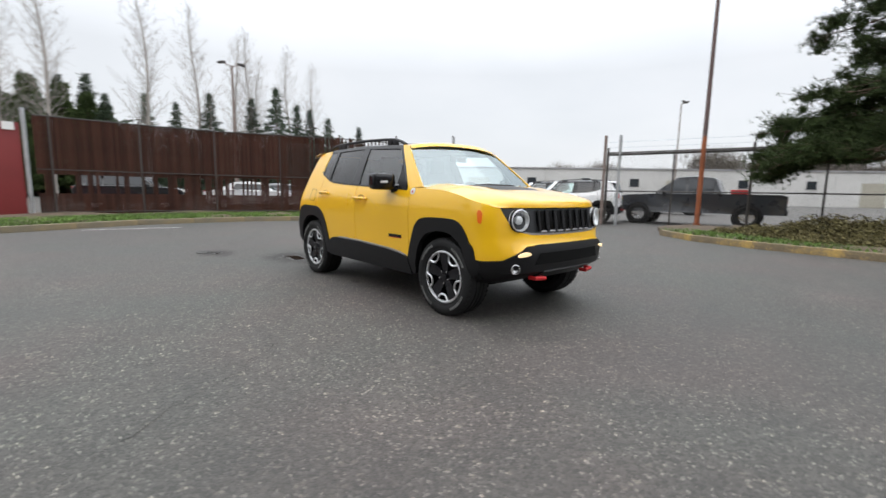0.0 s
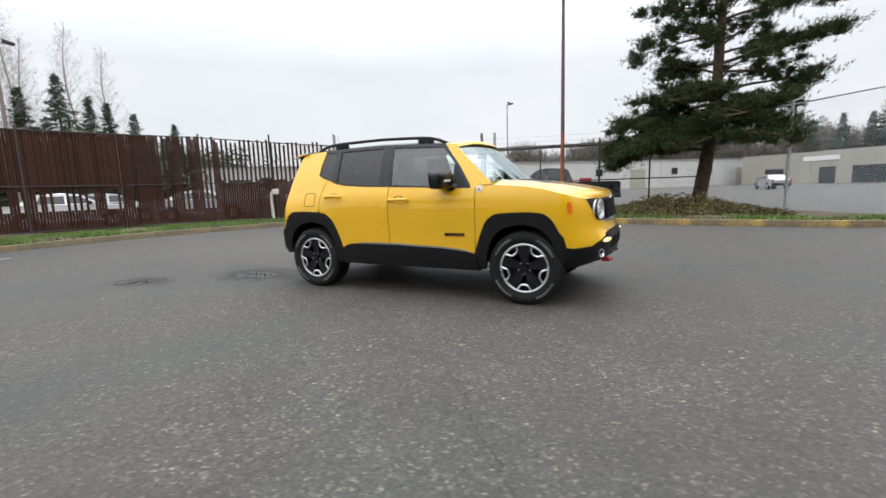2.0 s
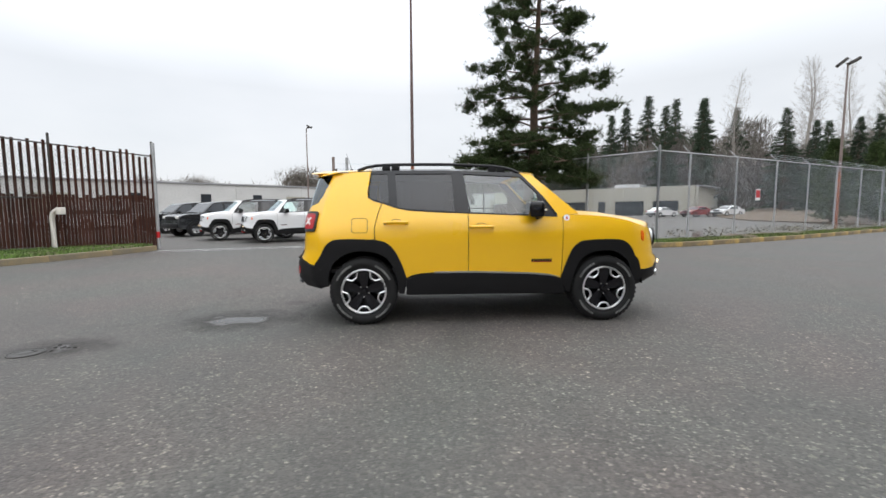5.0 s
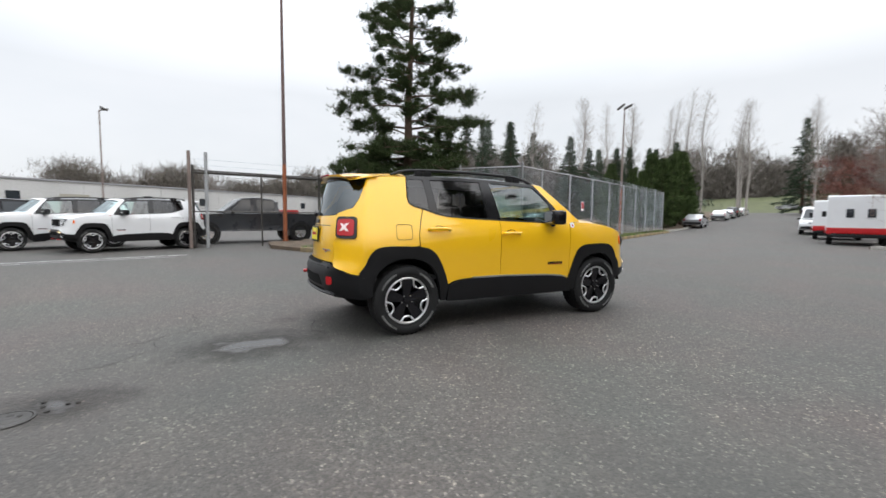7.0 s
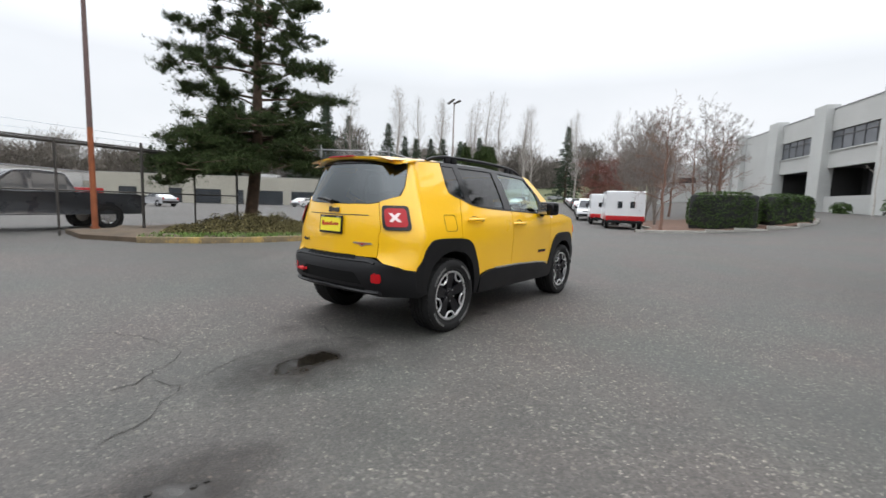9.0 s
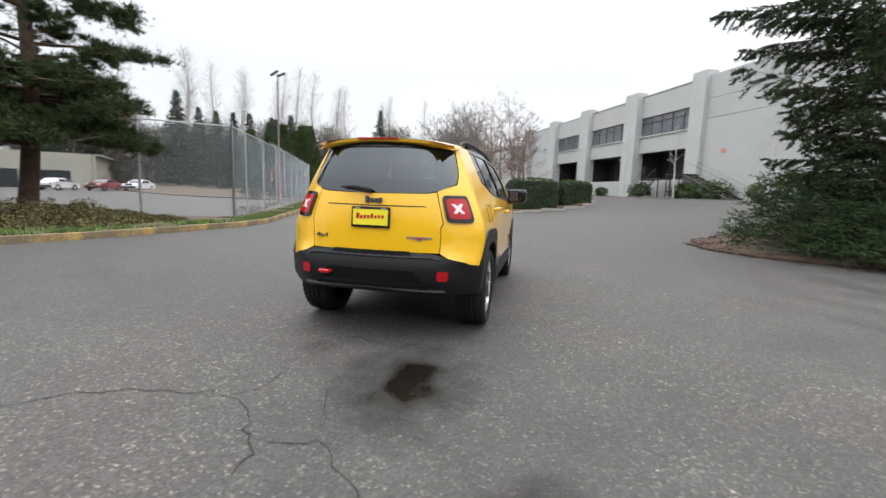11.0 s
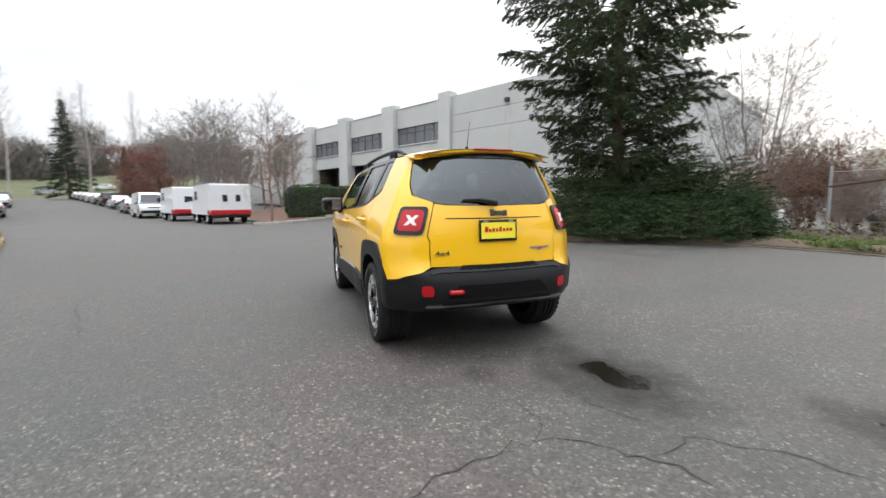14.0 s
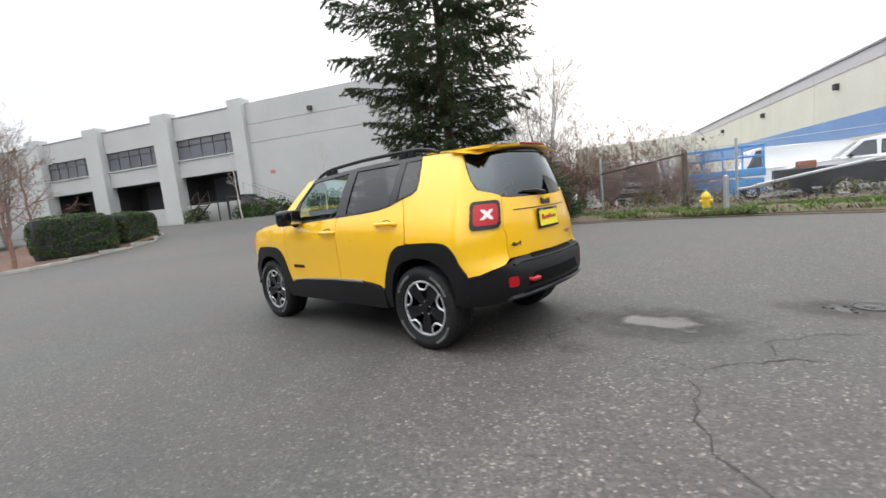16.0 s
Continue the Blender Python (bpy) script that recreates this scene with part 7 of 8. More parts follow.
# equipment yard behind the south fence
lift = thing("scissor_lift", pose(-0.65, -17.1, 0, 0, 0, 8), "blue scissor lift parked in the yard", "machine")
part("base", box(bmesh.new(), (2.6, 1.2, 0.55), (0, 0, 0.55), 0.05), BLUE_M, lift)
part("deck", box(bmesh.new(), (2.7, 1.25, 0.30), (0, 0, 1.05), 0.03), BLUE_M, lift)
for x in (-1.3, -0.65, 0.0, 0.65, 1.3):
    for y in (-0.58, 0.58):
        part("rail_post", rod(bmesh.new(), (x, y, 1.2), (x, y, 2.05), 0.022, 0.022, 6), BLUE_M, lift)
for y in (-0.58, 0.58):
    for z in (1.65, 2.05):
        part("rail", rod(bmesh.new(), (-1.3, y, z), (1.3, y, z), 0.03, 0.03, 6), BLUE_M, lift)
for x in (-0.9, 0.9):
    for sg in (-1, 1):
        w = new("wheel", SIMPLE_RIM)
        w.parent = lift
        w.matrix_local = Matrix.Translation((x, sg * 0.62, 0.30)) @ Matrix.Rotation(radians(-90 * sg), 4, "X") @ Matrix.Diagonal((0.85, 0.85, 1, 1))
        y = new("tyre", SIMPLE_TYRE)
        y.parent = w
yard_pick = vehicle("parked_pickup", "pickup", WHITE_P, "white pickup parked in the equipment yard", pose(-5.2, -19.6, 0, 0, 0, 6), "pickups in the yard")
copy_thing(yard_pick, pose(-12.5, -21.5, 0, 0, 0, 15))
copy_thing(van_w, pose(-1.9, -23.5, 0, 0, 0, 20))
bin_ = thing("dump_trailer", pose(-3.75, -15.5, 0, 0, 0, 6), "low black trailer behind the fence", "trailer")
part("bed", box(bmesh.new(), (2.8, 1.6, 0.62), (0, 0, 0.74), 0.03), CLAD, bin_)
part("drawbar", rod(bmesh.new(), (1.4, 0, 0.6), (2.4, 0, 0.5), 0.05, 0.05, 6), STEEL, bin_)
part("ramp", rod(bmesh.new(), (-2.0, 0.88, 1.30), (1.9, 0.88, 0.62), 0.05, 0.05, 6), STEEL, bin_)
for sg in (-1, 1):
    w = new("wheel", SIMPLE_RIM)
    w.parent = bin_
    w.matrix_local = Matrix.Translation((-0.3, sg * 0.92, 0.345)) @ Matrix.Rotation(radians(-90 * sg), 4, "X")
    y = new("tyre", SIMPLE_TYRE)
    y.parent = w
copy_thing(van_w, pose(3.0, -20.0, 0, 0, 0, 95))
part("tool_crate", box(bmesh.new(), (0.5, 0.5, 0.22), (0.55, 0.3, 1.16), 0.02), RUST, bin_, "rust-red crate on the trailer")
post = thing("timber_post", pose(-0.22, -12.95, 0), "weathered dark timber post by the fence", "post")
part("post", rod(bmesh.new(), (0, 0, -0.1), (0, 0, 2.02), 0.10, 0.09, 10), BARK, post)
part("brace", rod(bmesh.new(), (0, 0, 1.9), (2.9, -0.2, 1.55), 0.03, 0.03, 8), BARK, post)


# ==== trees and shrubs ====
def limb_tubes(segs, sides=5):
    """Tapered tubes from rows (a, b, ra, rb), joined as arrays."""
    a = np.array([s[0] for s in segs], float)
    b = np.array([s[1] for s in segs], float)
    ra = np.array([s[2] for s in segs])[:, None]
    rb = np.array([s[3] for s in segs])[:, None]
    d = b - a
    d /= np.linalg.norm(d, axis=1)[:, None] + 1e-9
    ref = np.where(np.abs(d[:, 2:3]) > 0.9, np.array([[1.0, 0, 0]]), np.array([[0, 0, 1.0]]))
    u = np.cross(d, ref)
    u /= np.linalg.norm(u, axis=1)[:, None] + 1e-9
    v = np.cross(d, u)
    rows = []
    for k in range(sides):
        an = 2 * math.pi * k / sides
        o = u * math.cos(an) + v * math.sin(an)
        rows += [a + o * ra, b + o * rb]
    verts = np.stack(rows, 1).reshape(-1, 3)
    n = len(segs)
    base = np.arange(n)[:, None] * (2 * sides)
    faces = np.concatenate([base + np.array((2 * k, 2 * k + 1, (2 * k + 3) % (2 * sides), (2 * k + 2) % (2 * sides))) for k in range(sides)])
    return verts, faces


def sprays(centres, dirs, per, length, width, spread, rng):
    """Thin needle sprays as triangles: from each centre along its direction."""
    c = np.repeat(centres, per, 0)
    d = np.repeat(dirs, per, 0)
    n = len(c)
    t = d + rng.normal(0, spread, (n, 3))
    t /= np.linalg.norm(t, axis=1)[:, None] + 1e-9
    start = c + rng.normal(0, length * 0.45, (n, 3)) * np.array([1, 1, 0.55])
    ln = length * rng.uniform(0.5, 1.25, n)[:, None]
    s = np.cross(t, rng.normal(0, 1, (n, 3)))
    s /= np.linalg.norm(s, axis=1)[:, None] + 1e-9
    w = width * rng.uniform(0.6, 1.4, n)[:, None]
    verts = np.stack([start - s * w, start + s * w, start + t * ln], 1).reshape(-1, 3)
    return verts, np.arange(3 * n).reshape(-1, 3)


def plumes(a, b, per, length, width, splay, rng):
    """Needles along short shoots from a to b, as thin triangles."""
    n = len(a)
    a, b = np.repeat(a, per, 0), np.repeat(b, per, 0)
    d = b - a
    d /= np.linalg.norm(d, axis=1)[:, None] + 1e-9
    k = rng.uniform(0.0, 1.0, (n * per, 1))
    start = a + (b - a) * k + rng.normal(0, length * 0.10, (n * per, 3))
    t = d * 0.75 + rng.normal(0, splay, (n * per, 3))
    t /= np.linalg.norm(t, axis=1)[:, None] + 1e-9
    s = np.cross(t, rng.normal(0, 1, (n * per, 3)))
    s /= np.linalg.norm(s, axis=1)[:, None] + 1e-9
    w = width * rng.uniform(0.6, 1.4, (n * per, 1))
    ln = length * rng.uniform(0.6, 1.25, (n * per, 1))
    verts = np.stack([start - s * w, start + s * w, start + t * ln], 1).reshape(-1, 3)
    return verts, np.arange(3 * n * per).reshape(-1, 3)


def conifer(name, high, profile, label, seed, limbs=110, rise=0.30, sag=0.20, ragged=0.4, step=0.17, shoot=0.42, per=26, length=0.10, width=0.010, hang=0.35, needle=None, trunk_r=0.2, group="conifers", start=0.1, whorl=0):
    """A conifer of limbs that carry flat sprays of needled shoots; profile: rows of (height share, reach)."""
    rng = np.random.default_rng(seed)
    tree = thing(name, pose(0, 0, 0), label, "tree", group)
    steps = 14
    spine = [np.array([0.05 * math.sin(1.7 * k + seed), 0.05 * math.cos(1.3 * k), high * k / steps]) for k in range(steps + 1)]
    v, f = limb_tubes([(spine[k], spine[k + 1], trunk_r * (1 - 0.95 * k / steps) * (1.25 if k == 0 else 1), trunk_r * (1 - 0.95 * (k + 1) / steps)) for k in range(steps)], 9)
    soup("trunk", v, f, BARK, tree, "", True)
    segs, sa, sb = [], [], []
    for i in range(limbs):
        k = start + (0.985 - start) * ((i // whorl * whorl + rng.uniform(0, 0.9)) if whorl else (i + rng.uniform(0, 1))) / limbs
        j = min(steps - 1, int(k * steps))
        root = spine[j] + (spine[j + 1] - spine[j]) * (k * steps - j)
        reach = max(0.25, table(profile, k) * rng.uniform(1 - ragged, 1.06))
        an = i * 2.399 + rng.uniform(-0.5, 0.5)
        out, side = np.array([math.cos(an), math.sin(an), 0]), np.array([-math.sin(an), math.cos(an), 0])
        up = rise + rng.normal(0, 0.09) + 0.35 * max(0.0, k - 0.55)
        bow = rng.normal(0, 0.09)
        m = 8
        pts = [root + out * reach * t + side * bow * reach * t * t + np.array([0, 0, reach * (up * t - sag * t * t + 0.10 * max(0.0, t - 0.7))]) for t in [q / m for q in range(m + 1)]]
        r0 = trunk_r * 0.22 * (1.15 - k)
        for q in range(m):
            segs.append((pts[q], pts[q + 1], r0 * (1.02 - q / m), r0 * (1.02 - (q + 1) / m)))
        n = max(4, int(reach * 0.88 / step))
        for q in range(n):
            t = 0.14 + 0.86 * (q + rng.uniform(0, 1)) / n
            i0 = min(m - 1, int(t * m))
            p = pts[i0] + (pts[i0 + 1] - pts[i0]) * (t * m - i0)
            for sg in (-1, 1):
                ln = (shoot * (1.25 - t) * min(1.6, 0.4 + reach * 0.32) + 0.16) * rng.uniform(0.55, 1.25)
                d = out * rng.uniform(0.45, 0.95) + side * sg * rng.uniform(0.5, 1.1) + np.array([0, 0, rng.normal(-hang, 0.22)])
                e = p + d / np.linalg.norm(d) * ln
                if ln > 0.3:
                    segs.append((p, e, r0 * 0.16 + 0.002, 0.002))
                    c = p + (e - p) * rng.uniform(0.3, 0.7)
                    d2 = d + side * -sg * rng.uniform(0.2, 0.9) + np.array([0, 0, rng.normal(-hang * 0.6, 0.3)])
                    sa.append(c)
                    sb.append(c + d2 / np.linalg.norm(d2) * ln * 0.55)
                sa.append(p)
                sb.append(e)
    v, f = limb_tubes(segs, 3)
    tagged(soup("branchwork", v, f, BARK, tree), kind="stuff")
    v, f = plumes(np.array(sa), np.array(sb), per, length, width, 0.5, rng)
    tagged(soup("crown", v, f, needle or NEEDLE_D, tree), kind="stuff")
    return tree


def bare_tree(name, high, label, seed, material, group="bare trees", stems=1, crown=0.34, clear=0.25, limbs=16, trunk_r=0.12, lean=0.25, rise=0.9, twig=0.004, subs=7):
    """A leafless tree: stems, rising limbs, branches and fine twigs."""
    g = np.random.default_rng(seed)
    tree = thing(name, pose(0, 0, 0), label, "tree", group)
    stem_segs, segs = [], []

    def shoot(p, d, ln, r, n, lift):
        pts = [p]
        d = d / np.linalg.norm(d)
        for q in range(n):
            d = d + g.normal(0, 0.075, 3) + np.array([0, 0, lift])
            d /= np.linalg.norm(d)
            e = pts[-1] + d * ln / n
            segs.append((pts[-1], e, max(twig * 0.8, r * (1 - q / (n + 0.4))), max(twig * 0.45, r * (1 - (q + 1) / (n + 0.4)))))
            pts.append(e)
        return pts, d

    def along(pts, t):
        i = min(len(pts) - 2, int(t * (len(pts) - 1)))
        return pts[i] + (pts[i + 1] - pts[i]) * (t * (len(pts) - 1) - i), pts[i + 1] - pts[i]

    for s_ in range(stems):
        an = 2 * math.pi * s_ / stems + g.uniform(-0.4, 0.4)
        tilt = lean * g.uniform(0.5, 1.2) if stems > 1 else 0.04
        top = high * g.uniform(0.78, 1.0) if stems > 1 else high
        m = 10
        pts = [np.array([math.cos(an) * tilt * top * (q / m) ** 0.9, math.sin(an) * tilt * top * (q / m) ** 0.9, top * q / m]) + g.normal(0, 0.0045 * top, 3) * min(1, q) for q in range(m + 1)]
        rr = trunk_r * (1.0 if stems == 1 else 0.75)
        for q in range(m):
            stem_segs.append((pts[q], pts[q + 1], rr * (1.03 - q / m), rr * (1.03 - (q + 1) / m)))
        for i in range(limbs):
            k = clear + (0.98 - clear) * (i + g.uniform(0, 1)) / limbs
            p, d0 = along(pts, k)
            a2 = i * 2.399 + g.uniform(-0.6, 0.6)
            kk = (k - clear) / (1 - clear)
            ln = high * crown * (1 - 0.60 * kk) * g.uniform(0.55, 1.1)
            lp, _ = shoot(p, np.array([math.cos(a2), math.sin(a2), rise * g.uniform(0.5, 1.3)]), ln, rr * 0.42 * (1.1 - k), 5, 0.05)
            few = subs if kk < 0.7 else max(2, subs // 3)
            for j in range(few):
                t = 0.22 + 0.78 * (j + g.uniform(0, 1)) / few
                bp, bd = along(lp, t)
                bd = bd / np.linalg.norm(bd) + g.normal(0, 0.55, 3)
                l2 = ln * 0.42 * (1.15 - 0.7 * t) * g.uniform(0.6, 1.2)
                tp, _ = shoot(bp, bd, l2, rr * 0.14 * (1.1 - k), 3, 0.06)
                for w in range(5):
                    q, qd = along(tp, 0.15 + 0.85 * (w + g.uniform(0, 1)) / 5)
                    qd = qd / np.linalg.norm(qd) + g.normal(0, 0.6, 3)
                    fp, _ = shoot(q, qd, l2 * g.uniform(0.25, 0.5), twig * 1.3, 2, 0.05)
                    for _ in range(2):
                        q2, q2d = along(fp, g.uniform(0.2, 1.0))
                        shoot(q2, q2d / np.linalg.norm(q2d) + g.normal(0, 0.7, 3), l2 * 0.16, twig, 1, 0.04)
    v, f = limb_tubes(stem_segs, 8)
    soup("trunk", v, f, material, tree, "", True)
    v, f = limb_tubes(segs, 3)
    tagged(soup("branchwork", v, f, material, tree), kind="stuff")
    return tree


def far_fir(name, high, radius, label, seed, group="distant conifers"):
    """A pointed conifer seen far off: layered boughs, each a spray of needle tufts."""
    g = np.random.default_rng(seed)
    tree = thing(name, pose(0, 0, 0), label, "tree", group)
    v, f = limb_tubes([(np.array([0, 0, 0.0]), np.array([0, 0, high * 0.5]), 0.20, 0.12), (np.array([0, 0, high * 0.5]), np.array([0, 0, high]), 0.12, 0.015)], 7)
    soup("trunk", v, f, BARK, tree, "", True)
    segs, centres, dirs = [], [], []
    for i in range(120):
        k = 0.06 + 0.93 * ((i + g.uniform(0, 1)) / 120) ** 0.85
        reach = radius * 1.2 * (1 - k) ** 1.05 * g.uniform(0.35, 1.15) + 0.04
        an = i * 2.399 + g.uniform(-0.4, 0.4)
        out, side = np.array([math.cos(an), math.sin(an), 0]), np.array([-math.sin(an), math.cos(an), 0])
        root = np.array([0, 0, high * k])
        tip = root + out * reach + np.array([0, 0, -0.22 * reach + 0.1])
        segs.append((root, tip, 0.03, 0.008))
        n = max(3, int(reach * 8))
        t = g.uniform(0.2, 1.0, n)[:, None]
        c = root + (tip - root) * t + side * (g.normal(0, 0.17, (n, 1)) * reach * (1.15 - t)) + np.array([0, 0, -0.05]) * g.uniform(0, 1, (n, 1))
        centres.append(c)
        dirs.append(np.tile(out * 0.8 + np.array([0, 0, -0.12]), (n, 1)) + side * g.normal(0, 0.5, (n, 1)))
    v, f = limb_tubes(segs, 3)
    tagged(soup("branchwork", v, f, BARK, tree), kind="stuff")
    d = np.concatenate(dirs)
    v, f = sprays(np.concatenate(centres), d / np.linalg.norm(d, axis=1)[:, None], 12, 0.30, 0.036, 0.5, g)
    tagged(soup("crown", v, f, NEEDLE_F, tree), kind="stuff")
    return tree


def leader_tree(name, high, label, seed, material, group, reach=2.6, clear=0.28):
    """A tall leafless tree: one straight leader with rising side branches and fine twigs."""
    g = np.random.default_rng(seed)
    tree = thing(name, pose(0, 0, 0), label, "tree", group)
    steps = 16
    spine = [np.array([0.02 * k * math.sin(seed + k * 0.4), 0.02 * k * math.cos(seed * 2 + k * 0.5), high * k / steps]) for k in range(steps + 1)]
    rad = [0.15 * (1 - k / steps) + 0.014 for k in range(steps + 1)]
    v, f = limb_tubes([(spine[k], spine[k + 1], rad[k], rad[k + 1]) for k in range(steps)], 7)
    soup("trunk", v, f, material, tree, "", True)
    segs = []
    for i in range(64):
        k = clear + (0.98 - clear) * (i + g.uniform(0, 1)) / 64
        j = min(steps - 1, int(k * steps))
        p = spine[j] + (spine[j + 1] - spine[j]) * (k * steps - j)
        ln = reach * ((1 - k) / (1 - clear)) ** 0.6 * g.uniform(0.5, 1.1) + 0.3
        an = i * 2.399 + g.uniform(-0.6, 0.6)
        d = np.array([math.cos(an), math.sin(an), g.uniform(0.7, 1.3)])
        r = 0.030 * (1.1 - k)
        for q in range(4):
            d = d + np.array([0, 0, 0.10]) + g.normal(0, 0.10, 3)
            e = p + d / np.linalg.norm(d) * ln / 4
            segs.append((p, e, r, r * 0.75))
            for _ in range(3):
                tw = d / np.linalg.norm(d) + g.normal(0, 0.55, 3)
                a = p + (e - p) * g.uniform(0, 1)
                b = a + tw / np.linalg.norm(tw) * ln * g.uniform(0.14, 0.34)
                segs.append((a, b, r * 0.45, 0.006))
                w2 = tw + g.normal(0, 0.6, 3)
                segs.append((b - (b - a) * 0.4, b + w2 / np.linalg.norm(w2) * ln * 0.14, 0.007, 0.004))
            p, r = e, r * 0.75
    v, f = limb_tubes(segs, 3)
    tagged(soup("branchwork", v, f, material, tree), kind="stuff")
    return tree


def put_tree(src, x, y, high=1.0, turn=None, lift=0.0):
    ob = copy_thing(src, Matrix())
    ob.matrix_world = pose(x, y, ground_z(x, y) + lift, 0, 0, random.uniform(0, 360) if turn is None else turn) @ Matrix.Diagonal((high, high, high, 1))
    return ob


# the pine in the bed: open tiers of foliage pads on a straight trunk
def big_pine():
    rng = np.random.default_rng(21)
    tree = thing("pine_tree", pose(3.95, 12.5, 0.1), "tall open-crowned pine in the kerbed bed", "tree")
    high, steps = 13.2, 20
    spine = [np.array([-0.33 * (1 - smooth(-0.15, 0.36, k / steps)) + 0.16 * smooth(0, 0.4, k / steps) + 0.13 * smooth(0.35, 0.6, k / steps) + 0.05 * math.sin(9 * k / steps), 0.10 * smooth(0, 0.5, k / steps), high * k / steps]) for k in range(steps + 1)]
    v, f = limb_tubes([(spine[k], spine[k + 1], 0.24 * (1 - 0.93 * k / steps) * (1.2 if k == 0 else 1), 0.24 * (1 - 0.93 * (k + 1) / steps)) for k in range(steps)], 10)
    soup("trunk", v, f, BARK, tree, "", True)
    wide = [(1.9, 3.5), (2.8, 3.7), (3.8, 3.0), (4.6, 2.7), (6.0, 3.0), (7.0, 2.8), (8.5, 2.1), (10.0, 1.8), (11.5, 1.2), (13.0, 0.4)]
    tiers = [(rng.uniform(2.3, 3.9), 2.6 + (3.6 * i / 16), rng.uniform(0.7, 1.0)) for i in range(16)]
    tiers += [(rng.uniform(2.3, 3.1), 2.8 + 0.9 * i / 7, rng.uniform(0.9, 1.1)) for i in range(7)]
    tiers += [(rng.uniform(2.6, 3.6), -0.5 + 2.8 * i / 8, rng.uniform(0.45, 0.75)) for i in range(8)]
    tiers += [(4.2 + 8.8 * (i + rng.uniform(0, 1)) / 52, i * 2.399 + rng.uniform(-0.5, 0.5), rng.choice((0.55, 0.8, 1.0, 1.05))) for i in range(52)]
    segs, sa, sb = [], [], []
    for z, an, share in tiers:
        k = z / high
        j = min(steps - 1, int(k * steps))
        root = spine[j] + (spine[j + 1] - spine[j]) * (k * steps - j)
        reach = table(wide, z) * share
        out, side = np.array([math.cos(an), math.sin(an), 0]), np.array([-math.sin(an), math.cos(an), 0])
        rise = rng.uniform(-0.12, 0.16) if z < 4.2 else rng.uniform(0.05, 0.45)
        root = root - np.array([0, 0, reach * rise * 0.7])
        m = 6
        pts = [root + out * reach * t + side * reach * (rng.normal(0, 0.035) if t else 0) + np.array([0, 0, reach * (rise * t - 0.10 * t * t) - (0.5 * t * t if z < 3.0 else 0.0)]) for t in [q / m for q in range(m + 1)]]
        r0 = 0.070 * (1.15 - k) * (0.5 + share / 2)
        for q in range(m):
            segs.append((pts[q], pts[q + 1], r0 * (1.05 - q / m), r0 * (1.05 - (q + 1) / m)))
        pads = 5 + int(reach * 3.2)
        for q in range(pads):
            t = min(1.0, (0.30 if z < 4.2 else 0.42) + 0.64 * (q + rng.uniform(0, 1)) / pads)
            i0 = int(min(m - 1, t * m))
            p = pts[i0] + (pts[i0 + 1] - pts[i0]) * (t * m - i0)
            c = p + side * rng.normal(0, 0.42) * (0.4 + reach * 0.25) + np.array([0, 0, rng.normal(0.06, 0.12)])
            segs.append((p, c, r0 * 0.3, 0.006))
            rad = rng.choice((0.16, 0.22, 0.30, 0.40)) * (0.75 + reach * 0.14)
            n = 20 + int(110 * rad * rad / 0.16)
            e = rng.normal(0, 1, (n, 3))
            e /= np.linalg.norm(e, axis=1)[:, None]
            tip = c + e * (rad * np.abs(rng.normal(0.45, 0.5, (n, 1)))) * np.array([1, 1, 0.50])
            base = tip - (e * np.array([1, 1, 0.3]) + np.array([0, 0, 0.7])) * 0.10
            sa.append(base)
            sb.append(tip)
            for w in range(0, n, 9):
                segs.append((c, tip[w], 0.006, 0.003))
    v, f = limb_tubes(segs, 4)
    tagged(soup("branchwork", v, f, BARK, tree), kind="stuff")
    v, f = plumes(np.concatenate(sa), np.concatenate(sb), 7, 0.12, 0.0085, 0.55, rng)
    tagged(soup("crown", v, f, NEEDLE, tree), kind="stuff")
    return tree


big_pine()
spruce = conifer("spruce_tree", 16.5, [(0.05, 2.4), (0.18, 3.2), (0.30, 3.7), (0.40, 4.0), (0.50, 3.5), (0.60, 2.9), (0.80, 1.6), (1.0, 0.15)], "large dark spruce with ragged rising branches over the verge", 33, 235, 0.32, 0.16, 0.55, 0.15, 0.52, 40, 0.10, 0.0125, 0.34, NEEDLE_D, 0.21, "", 0.07)
spruce.matrix_world = pose(6.5, -8.9, 0.2)

# juniper skirts below the spruce
rng = np.random.default_rng(12)


